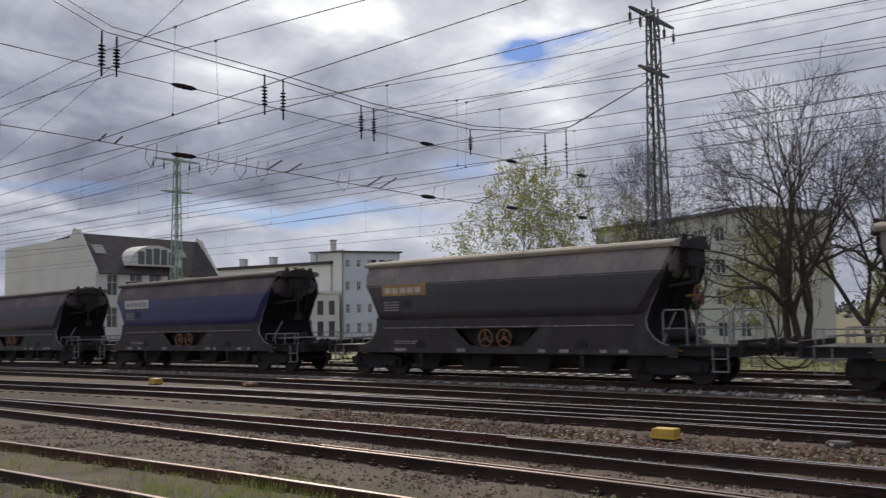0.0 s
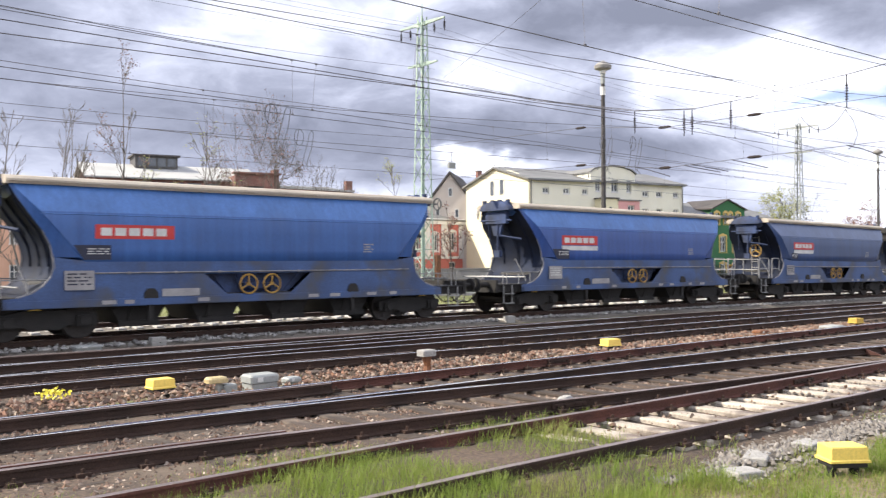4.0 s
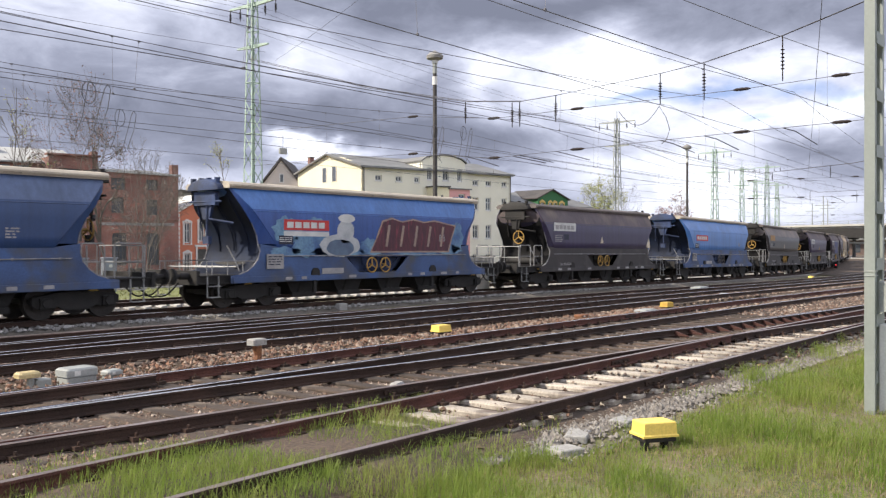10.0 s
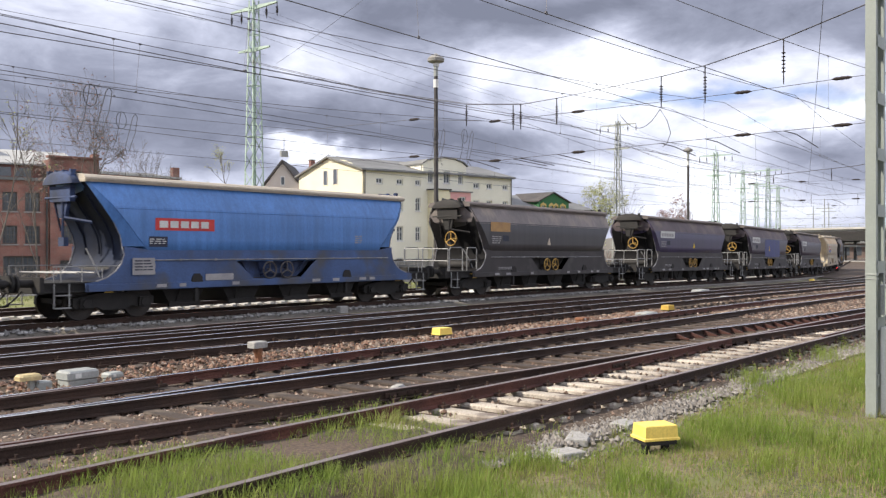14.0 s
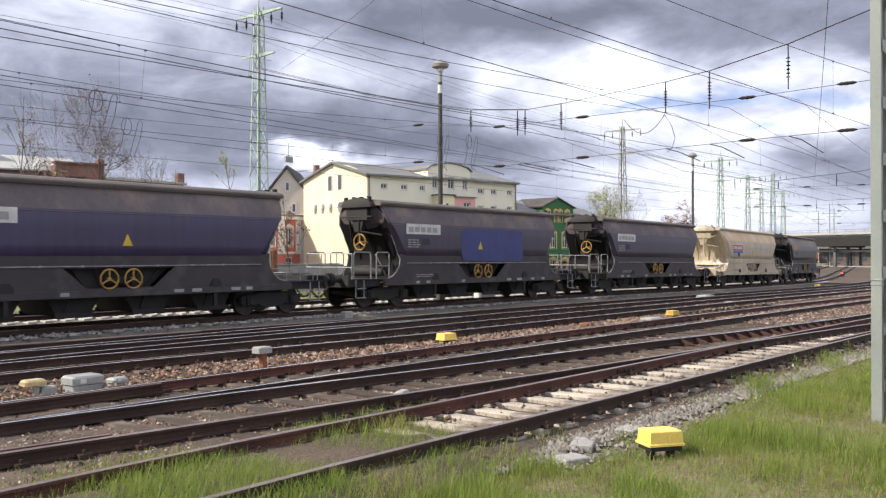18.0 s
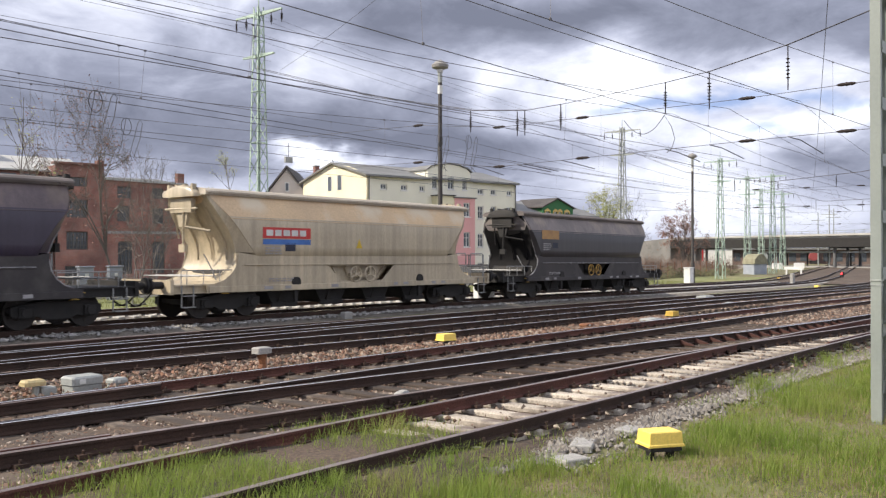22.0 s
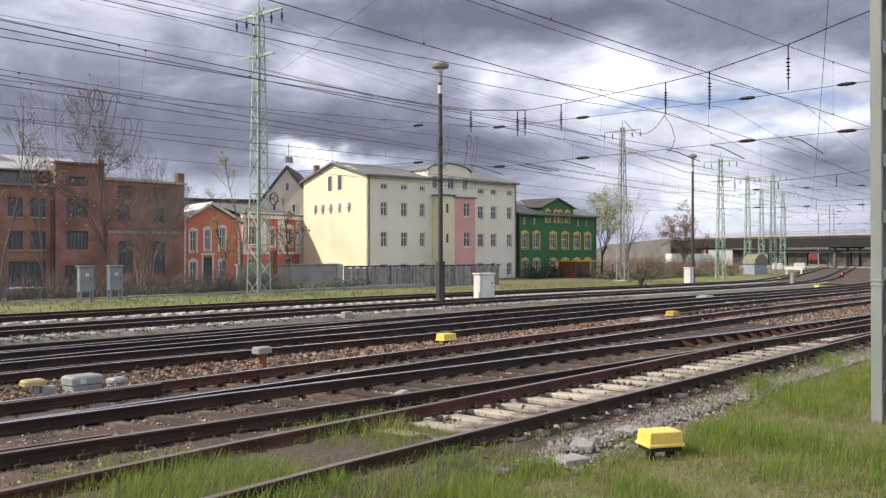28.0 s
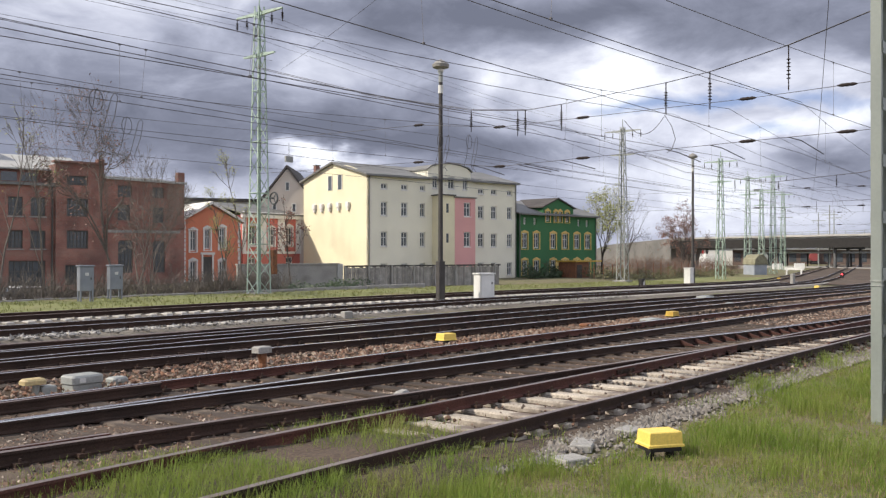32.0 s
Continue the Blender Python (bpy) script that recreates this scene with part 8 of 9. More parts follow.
    for x, y in ((0.5, -0.07), (1.8, -0.07), (3.3, 0.33), (4.5, 0.33)):
        for z in (0.5, 2.5, 4.5, 6.5):
            part("window", Geo().box(x, x + 0.6, y, y + 0.09, z, z + 1.0), GLASS, t)


def far_houses():
    """Low houses along the street far behind the bank."""
    for x, y, w, d, top, ridge, m, r in ((-27, 168, 12, 9, 1.9, 4.2, BEIGEWALL, ROOFGREY), (2.5, 165, 8, 8, 1.8, 4.0, GREYBROWN, ROOFTILE), (13.0, 170, 9, 8, 1.8, 4.4, WHITEWALL, ROOFTILE), (27, 162, 12, 9, 2.0, 4.4, WHITEWALL, ROOFTILE), (-46, 165, 14, 9, 2.6, 5.0, WHITEWALL, ROOFGREY)):
        h = thing("far_house", pose(x, y, 0, 0, 0, -6 + (x * 3.7) % 11), "small far house with pitched roof beyond the street", "house", "far houses")
        holes = [(1.0 + i * 2.4, 2.0 + i * 2.4, 0.2, 1.6) for i in range(int((w - 1.2) // 2.4))]
        facade(h, front(), 0, w, -2.2, top, holes, m)
        for q in holes:
            window(h, front(), *q)
        walls_behind(h, w, d, -2.2, top, m)
        for a in (0.02, w - 0.22):
            part("gable_wall", Geo().prism([(0.02, -2.2), (d, -2.2), (d, top), (d / 2, ridge - 0.05), (0.02, top)], a, a + 0.2, "x"), m, h)
        gable_roof(h, w, d, top, ridge, r)


def fences():
    w = thing("yard_wall", pose(39.5, 50.2, -0.9, 0, 0, -12.5), "pale grey concrete yard wall", "wall")
    part("wall", Geo().cbox(0, 8.3, 0, 0.25, 0, 2.0, 0.03), CONCRETE, w)
    part("coping", Geo().box(-0.05, 8.35, -0.06, 0.31, 2.0, 2.1), CONCRETE, w)
    part("pillar", Geo().cbox(8.1, 8.6, -0.1, 0.4, 0, 2.05, 0.03), ROOFPALE, w)
    f = thing("board_fence", pose(48.0, 48.3, -0.9, 0, 0, -15.0), "weathered grey board fence with a rail on top", "fence")
    dark = mat("weathered fence board", (0.34, 0.325, 0.305), (0.23, 0.22, 0.21), 0.9, 0, 2, 30, 0.3, 0.2, vary=0.25)
    for i in range(90):
        part("board", Geo().cbox(i * 0.17, i * 0.17 + 0.155, 0, 0.03, 0, 1.78 + 0.05 * math.sin(i * 1.7), 0.006), dark, f)
    part("rail", Geo().box(0, 15.4, -0.06, 0.0, 1.8, 1.92), ROOFTILE, f)
    for i in range(8):
        part("post", Geo().cbox(i * 2.1, i * 2.1 + 0.14, -0.14, -0.02, 0, 1.9, 0.01), CONCRETE, f)
    g = thing("wire_fence", pose(84.0, 47.0, -1.1, 0, 0, 2.0), "rusty wire fence with posts beside the grass", "fence")
    for i in range(19):
        part("post", Geo().rod((i * 2.2, 0, 0), (i * 2.2, 0, 1.9), 0.05, 6), RUST, g)
    for z in (0.4, 0.9, 1.4, 1.8):
        part("strand", Geo().rod((0, 0, z), (39.6, 0, z), 0.012, 4), WIRE, g)
    k = thing("low_kerb_wall", pose(-40, 41.9, -0.45), "low pale kerb along the top of the bank", "wall")
    for i in range(45):
        part("kerb_stone", Geo().cbox(i * 2.0, i * 2.0 + 1.96, 0, 0.2, -0.3, 0.22 - 0.01 * (i % 3), 0.02), CONCRETE, k)
    s = thing("garden_shed", pose(83.5, 49.0, -1.2, 0, 0, -5), "rusty brown garden shed with flat roof", "shed")
    part("wall", Geo().box(0, 2.6, 0, 2.2, 0, 2.2), RUST, s)
    part("roof", Geo().box(-0.2, 4.8, -0.2, 2.5, 2.2, 2.35), YELLOW_OLD, s)
    part("door", Geo().box(0.3, 1.2, -0.04, 0.02, 0, 1.9), BARK, s)


def car(x, y, rz, m, label):
    root = thing("parked_car", pose(x, y, ground_z(x, y) + 0.05, 0, 0, rz), label, "car", "parked cars")
    g = Geo()
    g.prism([(-2.1, 0.3), (2.1, 0.3), (2.15, 0.6), (2.05, 0.8), (1.2, 0.92), (-1.75, 0.95), (-2.1, 0.85)], -0.85, 0.85)
    part("body", g, m, root)
    part("cabin", Geo().prism([(-1.75, 0.94), (1.15, 0.92), (0.45, 1.42), (-1.2, 1.46)], -0.74, 0.74), GLASS, root)
    part("roof", Geo().prism([(-1.15, 1.45), (0.42, 1.42), (0.3, 1.5), (-1.0, 1.52)], -0.7, 0.7), m, root)
    for wx in (-1.35, 1.35):
        for wy in (-0.82, 0.82):
            wh = part("wheel", Geo().rod((0, -0.1, 0), (0, 0.1, 0), 0.32, 16), DARK, root, at=(wx, wy, 0.32))
            part("rim", Geo().rod((0, -0.11, 0), (0, 0.11, 0), 0.2, 10), MASTGREY, wh)
    for wy in (-0.6, 0.6):
        part("headlight", Geo().box(2.05, 2.14, wy - 0.16, wy + 0.16, 0.62, 0.76), WHITEBOX, root)


def bridge():
    b = thing("road_bridge", pose(0, 0, 0), "grey road bridge over the far end of the yard", "bridge")
    p0, p1 = Vector((220.1, 96.0, 0)), Vector((178, 18, 0))
    u = (p1 - p0).normalized()
    n = Vector((-u.y, u.x, 0))
    def bar(name, s0, s1, w0, w1, z0, z1, m):
        pts = [p0 + u * s + n * w for s, w in ((s0, w0), (s1, w0), (s1, w1), (s0, w1))]
        part(name, Geo().prism([(q.x, q.y) for q in pts], z0, z1, "z"), m, b)
    ln = (p1 - p0).length
    grey = mat("bridge concrete", (0.42, 0.41, 0.39), (0.33, 0.32, 0.31), 0.9, 0, 0.3, 10, 0.15, 0.1)
    bar("deck", 0, ln, -5, 5, 5.0, 5.5, grey)
    bar("parapet_edge", 0, ln, -5.5, -4.9, 5.4, 5.8, grey)
    bar("parapet_edge", 0, ln, 4.9, 5.5, 5.4, 5.8, grey)
    # Girder depth and near-black colour include the deck's shaded underside.
    for w in (-4.9, -2.4, 0.0, 2.4, 4.9):
        bar("girder", 0, ln, w - 0.25, w + 0.25, 3.1, 5.0, DARK)
    for s in (8, 30, 52, 74):
        for w in (-3.5, 0, 3.5):
            q = p0 + u * s + n * w
            part("pier", Geo().rod((q.x, q.y, -2.2), (q.x, q.y, 3.0), 0.32, 10), MASTDARK, b)
        bar("pier_cap", s - 0.4, s + 0.4, -4.4, 4.4, 2.8, 3.1, MASTDARK)
    for i in range(36):
        q = p0 + u * (i * 2.45) + n * 5.2
        part("railing_post", Geo().rod((q.x, q.y, 5.8), (q.x, q.y, 6.8), 0.05, 4), MASTGREY, b)
    for z in (6.3, 6.75):
        a, c = p0 + n * 5.2, p1 + n * 5.2
        part("railing_bar", Geo().rod((a.x, a.y, z), (c.x, c.y, z), 0.045, 4), MASTGREY, b)
    ab = thing("bridge_ramp", pose(0, 0, 0), "grey sloping bridge ramp with a stair wall", "ramp")
    q0, q1 = p0 - u * 50, p0
    # Ramp concrete is coloured dark to stand for its shaded face.
    part("ramp_wall", Geo().prism([(0, -2), (50, -2), (50, 5.7), (34, 4.9), (20, 4.2), (13, 2.6), (0, 1.4)], -5.0, 5.0), mat("shade-darkened ramp concrete", (0.20, 0.19, 0.18), (0.14, 0.135, 0.13), 0.92, 0, 0.3, 10, 0.2, 0.1), ab, at=Matrix.Translation((q0.x, q0.y, 0)) @ Matrix.Rotation(math.atan2(u.y, u.x), 4, "Z"))
    # Long dark building added to keep bright sky out of the gap under the deck.
    st = thing("filler_building", pose(251, 112, -1.6, 0, 0, -76), "long dark filler building with window bands added beyond the bridge", "building")
    part("wall", Geo().box(0, 78, 0, 9, 0, 4.4), mat("dark filler wall", (0.17, 0.12, 0.105), (0.12, 0.09, 0.08), 0.9, 0, 0.4, 9, 0.2, 0.1), st)
    part("roof", Geo().box(-0.8, 78.8, -1.6, 9.5, 4.4, 4.9), ROOFGREY, st)
    for i in range(26):
        part("window", Geo().box(0.8 + i * 3, 2.7 + i * 3, -0.08, 0.02, 1.1, 3.5), GLASS, st)
    hut = thing("trackside_hut", pose(131.0, 46.5, -1.7, 0, 0, -20), "small grey metal hut under an olive tarpaulin", "shed")
    part("wall", Geo().cbox(-1.4, 1.4, -1.0, 1.0, 0, 2.0, 0.04), mat("blue grey sheet", (0.34, 0.37, 0.42), (0.27, 0.30, 0.34), 0.6, 0.1, 1, 20, 0.15, 0.05), hut)
    part("cover", Geo().prism([(-1.5, 2.0), (1.5, 2.0), (1.2, 2.9), (0.4, 3.5), (-0.5, 3.4), (-1.25, 2.8)], -1.1, 1.1), mat("olive tarpaulin", (0.26, 0.25, 0.17), (0.19, 0.18, 0.12), 0.9, 0, 2, 15, 0.25, 0.2), hut, "draped olive tarpaulin")
    # platform canopy and stock under the bridge
    c = thing("platform_canopy", pose(196, 52, -1.5, 0, 0, 60), "dark station canopy beyond the bridge", "canopy")
    part("roof", Geo().box(-24, 26, -2.5, 2.5, 3.4, 3.8), GREYBOX, c)
    for i in range(8):
        part("column", Geo().rod((-21 + i * 6, 0, 0), (-21 + i * 6, 0, 3.4), 0.16, 8), DARK, c)
    part("platform", Geo().box(-26, 28, -3, 3, -0.4, 0.6), CONCRETE, c)
    MAROON = plaster("faded dark red tank paint", (0.30, 0.07, 0.07))
    for x, y, rz, m in ((236, 82, 25, GREYBOX), (262, 77, 25, MAROON), (286, 70, 25, GREYBOX)):
        t = thing("tank_wagon", pose(x, y, -1.4, 0, 0, rz), "distant tank wagon beyond the bridge", "goods wagon", "distant tank wagons")
        part("tank", Geo().rod((-4.5, 0, 2.3), (4.5, 0, 2.3), 1.15, 14), m, t)
        part("frame", Geo().box(-5.2, 5.2, -1.2, 1.2, 0.7, 1.1), DARK, t)
        for wx in (-5, -3.4, 3.4, 5):
            part("wheelset", Geo().rod((wx, -0.8, 0.46), (wx, 0.8, 0.46), 0.46, 12), DARK, t)
    hall = thing("station_hall", pose(238, 96, -1.5, 0, 0, -68), "low white and red hall by the bridge", "building")
    part("wall", Geo().box(-5, 5, 0, 10, 0, 4.6), WHITEWALL, hall)
    part("banner", Geo().box(-4.6, -2.6, -0.1, 0.0, 1.2, 4.4), SIGNRED, hall, "plain red banner on the wall")
    part("roof", Geo().box(-5.3, 5.3, -0.3, 10, 4.6, 4.9), ROOFGREY, hall)
    van = mat("white van paint", (0.75, 0.75, 0.74), (0.68, 0.68, 0.67), 0.4, 0, 2, 20, 0.06, 0.0)
    for x, y in ((171, 60.5), (177, 58.5), (184, 56.5)):
        v = thing("parked_van", pose(x, y, -2.05, 0, 0, 20), "small white parked van by the ramp", "van", "parked vans")
        part("body", Geo().prism([(-2.3, 0.3), (2.3, 0.3), (2.3, 1.0), (1.5, 1.9), (-2.3, 2.0)], -0.9, 0.9), van, v)
        part("windscreen", Geo().prism([(1.56, 1.85), (2.25, 1.08), (2.3, 1.1), (1.6, 1.9)], -0.8, 0.8), GLASS, v)
        for wx in (-1.5, 1.5):
            part("wheel", Geo().rod((wx, -0.92, 0.33), (wx, 0.92, 0.33), 0.33, 12), DARK, v)
    # white lorry that drives along the street by the ramp
    lo = thing("white_lorry", pose(0, 0, 0), "white box lorry driving along the street", "lorry")
    part("box_body", Geo().cbox(-7.6, 0.0, -1.25, 1.25, 1.1, 3.9, 0.05), van, lo)
    part("cab", Geo().prism([(0.2, 0.6), (2.2, 0.6), (2.2, 1.7), (1.7, 3.1), (0.2, 3.2)], -1.2, 1.2), van, lo)
    part("windscreen", Geo().prism([(1.78, 2.95), (2.2, 1.8), (2.24, 1.8), (1.82, 2.98)], -1.05, 1.05), GLASS, lo)
    part("chassis", Geo().box(-7.6, 2.0, -0.5, 0.5, 0.6, 1.1), DARK, lo)
    for wx in (-6.2, -4.9, 1.2):
        part("wheel", Geo().rod((wx, -1.2, 0.5), (wx, 1.2, 0.5), 0.5, 14), DARK, lo)
    ROLLING.append((lo, [(0.0, pose(85.1, 108.6, -2.1, 0, 0, -42)), (8.0, pose(99.8, 95.3, -2.1, 0, 0, -46)), (15.0, pose(111.6, 81.1, -2.1, 0, 0, -30)), (20.0, pose(130.9, 77.2, -2.1, 0, 0, -7)), (22.5, pose(146.0, 76.9, -2.1, 0, 0, -15)), (24.0, pose(148.1, 72.7, -2.1, 0, 0, -64)), (25.0, pose(149.5, 69.9, -2.1, 0, 0, -65)), (25.5, pose(150.1, 68.5, -2.1, 0, 0, -58)), (27.5, pose(153.2, 63.9, -2.1, 0, 0, -45)), (28.5, pose(155.8, 62.9, -2.1, 0, 0, -35)), (30.0, pose(161.4, 65.0, -2.1, 0, 0, 5)), (32.0, pose(172.0, 70.8, -2.1, 0, 0, 30))]))


cream_house()
green_house()
brick_works()
orange_houses()
left_houses()
far_houses()
fences()
car(18.6, 49.0, 4, mat("silver car paint", (0.50, 0.51, 0.53), (0.46, 0.47, 0.49), 0.3, 0.5, 2, 20, 0.05, 0.0), "silver car parked below the bank")
car(25.2, 50.5, 4, mat("white car paint", (0.72, 0.72, 0.72), (0.68, 0.68, 0.68), 0.3, 0, 2, 20, 0.05, 0.0), "white car parked below the bank")
bridge()


# ---- plants ----
def tree(x, y, height, width, seed, m, label, leaves=None, n_leaf=0, trunk=0.16, stems=1, levels=7, lean=0.0, fork=0.19, leaf_size=0.07, slim=False, spread=0.18):
    """A tree whose limbs fork again and again; slim ones keep a leading stem with rising side shoots."""
    rnd = random.Random(seed)
    root = thing("tree", pose(x, y, ground_z(x, y) - 0.1), label, "tree", "bare spring trees")
    thick, thin, tips = Geo(), Geo(), []

    def limb(p, d, length, r0, r1, n, wob, rise):
        pts, rs = [p], [r0]
        for i in range(n):
            d = (d + Vector((rnd.gauss(0, wob), rnd.gauss(0, wob), rnd.gauss(rise, wob * 0.5)))).normalized()
            p = p + d * (length / n)
            pts.append(p)
            rs.append(max(r0 + (r1 - r0) * (i + 1) / n, 0.011))
        return pts, rs, d

    def turned(d, angle):
        axis = d.cross(Vector((rnd.gauss(0, 1), rnd.gauss(0, 1), rnd.gauss(0, 0.6))))
        return (Matrix.Rotation(angle, 3, axis.normalized()) @ d).normalized()

    def grow(p, d, length, r, level):
        pts, rs, e = limb(p, d, length, r, r * 0.72, 4 if level < 3 else 3, 0.11 if level < 3 else 0.17, 0.012)
        (thick if level < 3 else thin).tube([tuple(q) for q in pts], rs, 7 if level < 2 else (5 if level < 3 else 3))
        if level >= levels:
            tips.extend((pts[-1], pts[1]))
            return
        for a in ([radians(rnd.uniform(8, 22)), radians(rnd.uniform(26, 46))] + ([radians(rnd.uniform(30, 55))] if rnd.random() < 0.30 else [])):
            grow(pts[-1], turned(e, a), length * rnd.uniform(0.74, 0.88), rs[-1] * (0.92 if a < 0.33 else 0.70), level + 1)
        if level > 0 and rnd.random() < 0.75:
            grow(pts[2], turned(e, radians(rnd.uniform(30, 60))), length * rnd.uniform(0.42, 0.62), rs[-1] * 0.42, max(level + 2, min(levels, level + 2)) if level + 2 <= levels else levels)

    def shoots(pts, rs, total, level):
        n = len(pts) - 1
        count = int((13 if level == 0 else (5 if level == 1 else 3)) * rnd.uniform(0.8, 1.2))
        for c in range(count):
            t = rnd.uniform(0.25 if level == 0 else 0.2, 0.97)
            q = min(int(t * n), n - 1)
            a = pts[q].lerp(pts[q + 1], t * n - q)
            d = turned((pts[q + 1] - pts[q]).normalized(), radians(rnd.uniform(16, 36)))
            ln = total * (0.40 if level == 0 else 0.5) * (1.15 - t) * rnd.uniform(0.6, 1.2)
            p2, r2, _e = limb(a, d, max(ln, 0.25), max(rs[q] * 0.5, 0.011), 0.009, 4, 0.09, 0.03)
            thin.tube([tuple(v) for v in p2], r2, 3)
            tips.append(p2[-1])
            if level < 2 and ln > 0.55:
                shoots(p2, r2, max(ln, 0.25), level + 1)

    for s in range(stems):
        a = 2.4 * s + rnd.uniform(0, 1.0)
        many = stems > 1
        d = Vector((spread * many * math.cos(a), spread * many * math.sin(a), 1)).normalized()
        p = Vector((0.3 * many * math.cos(a), 0.3 * many * math.sin(a), 0))
        if slim:
            hh = height * (1.0 if s == 0 else rnd.uniform(0.65, 0.95))
            pts, rs, _d = limb(p, d, hh, trunk * rnd.uniform(0.8, 1.0), 0.01, 9, 0.06, 0.02)
            thick.tube([tuple(v) for v in pts], rs, 6)
            shoots(pts, rs, hh, 0)
        else:
            pts, rs, e = limb(p, d, height * fork * rnd.uniform(0.85, 1.15), trunk, trunk * 0.8, 4, 0.06, 0.02)
            thick.tube([tuple(v) for v in pts], rs, 8)
            for c in range(3 if many else 5):
                grow(pts[-1], turned(e, radians(rnd.uniform(14, 48))), height * 0.21 * rnd.uniform(0.85, 1.15), trunk * 0.66, 1)
    zs = sorted(v[2] for v in thin.v)
    far = sorted(math.hypot(v[0], v[1]) for v in thin.v)
    f = height / zs[int(len(zs) * 0.998)]
    fw = width / 2 / far[int(len(far) * 0.97)] if not slim else 1.0
    for g in (thick, thin):
        g.v = [(a * (1 + (fw - 1) * min(1.0, c / 2.0)) + lean * c * f, b * (1 + (fw - 1) * min(1.0, c / 2.0)), c * f) for a, b, c in g.v]
    part("trunk", thick, m, root)
    tagged(part("crown", quick(thin, "crown"), m, root, "fine bare twigs"), kind="stuff")
    if leaves and tips:
        g = Geo()
        for i in range(n_leaf):
            t = rnd.choice(tips)
            p = Vector((t.x * fw + lean * t.z * f, t.y * fw, t.z * f)) + Vector((rnd.gauss(0, 0.13), rnd.gauss(0, 0.13), rnd.gauss(0, 0.13)))
            s = leaf_size * rnd.uniform(0.6, 1.4)
            u = Vector((rnd.gauss(0, 1), rnd.gauss(0, 1), rnd.gauss(0, 1))).normalized()
            w = u.orthogonal().normalized()
            g.face(p, p + (u + w * 0.5) * s, p + u * 1.7 * s, p + (u - w * 0.5) * s)
        tagged(part("leaves", quick(g, "leaves"), leaves, root, "sparse young leaves"), kind="stuff")
    return root


def quick(g, name):
    me = bpy.data.meshes.new(name)
    me.from_pydata([tuple(v) for v in g.v], [], g.f)
    return me


def build_trees():
    tree(-36.1, 50.0, 14.6, 12.0, 11, BARK, "young tree with sparse fresh leaves", BUD, 9500, 0.17, stems=2, leaf_size=0.10)
    tree(-25.3, 46.0, 13.6, 9.0, 12, BARK, "bare spreading tree behind the dark mast", BUDRED, 400, 0.18)
    tree(-21.5, 46.0, 13.0, 8.0, 13, BARK, "bare tree with fine twigs behind the mast", None, 0, 0.17)
    tree(-15.4, 44.0, 15.1, 15.0, 14, BARK, "large bare tree with a wide crown", None, 0, 0.30, stems=3, spread=0.26)
    tree(-11.9, 44.5, 14.0, 11.5, 15, BARK, "large bare tree with forked trunk", None, 0, 0.28, stems=2)
    tree(-17.5, 47.0, 9.0, 5.0, 16, BARK, "low tree with hanging yellow-green leaves", BUD, 4200, 0.12, leaf_size=0.085, levels=6)
    tree(-28.0, 49.0, 11.0, 4.6, 17, BARK, "low tree with fresh leaves", BUD, 2600, 0.12, leaf_size=0.08, levels=6)
    rows = ((-8.2, 44.0, 11.2, 18), (-6.6, 44.0, 12.3, 19), (-5.5, 44.3, 12.3, 20), (-3.2, 44.0, 13.0, 21), (0.4, 44.0, 13.2, 22), (1.9, 44.3, 13.0, 23), (3.5, 44.0, 11.2, 36), (5.6, 44.2, 11.5, 24), (6.6, 44.8, 10.7, 37), (9.6, 44.2, 11.4, 25), (10.7, 44.8, 10.6, 40), (13.0, 44.2, 11.0, 41), (14.0, 44.8, 11.0, 26), (16.1, 44.0, 13.8, 27), (17.4, 45.0, 11.4, 42), (20.2, 45.0, 11.0, 43))
    for x, y, h, s in rows:
        tree(x, y, h, 2.6 + 0.9 * (s % 3), s, BARK_PALE, "slender bare sapling on the bank", BUD if s in (19, 21, 43) else (BUDRED if s in (24, 27) else None), 450, 0.065 + 0.012 * (s % 3), stems=1 + s % 3, slim=True, lean=((s * 7) % 5 - 2) * 0.03, leaf_size=0.06)
    tree(-7.6, 46.0, 5.6, 4.0, 38, BARK, "low shrub with bright young leaves", BUD, 3200, 0.07, stems=3, levels=4, leaf_size=0.085)
    tree(-10.6, 46.5, 6.4, 4.4, 44, BARK, "low shrub with yellow-green leaves", BUD, 3000, 0.07, stems=3, levels=4, leaf_size=0.085)
    # The next three trees take pale bark to stand for sunlit branches.
    tree(28.0, 45.6, 12.6, 5.6, 28, BARK_PALE, "leaning bare tree with drooping seed heads", BUDRED, 1600, 0.21, lean=-0.31, fork=0.34)
    tree(23.2, 45.0, 9.6, 3.0, 29, BARK_PALE, "thin bare tree before the brick factory", None, 0, 0.09, slim=True, lean=-0.2)
    tree(28.9, 45.2, 9.4, 5.6, 30, BARK_PALE, "forked bare tree before the brick factory", None, 0, 0.13, stems=2, lean=0.10, levels=7)
    tree(36.2, 46.0, 9.8, 2.6, 31, BARK_PALE, "pale birch with a haze of young leaves", BUD, 1600, 0.09, slim=True, stems=2, lean=-0.09, leaf_size=0.055)
    tree(41.3, 46.6, 6.6, 2.2, 32, BARK, "small tree with reddish leaf clusters", BUDRED, 500, 0.06, slim=True, leaf_size=0.10)
    tree(100.3, 55.0, 11.2, 7.6, 33, BARK, "rounded tree with pale young leaves", BUD, 3800, 0.2, leaf_size=0.12, levels=6)
    tree(108.0, 55.5, 11.6, 6.0, 34, BARK, "bare tree beside the pale mast", None, 0, 0.18, levels=6)
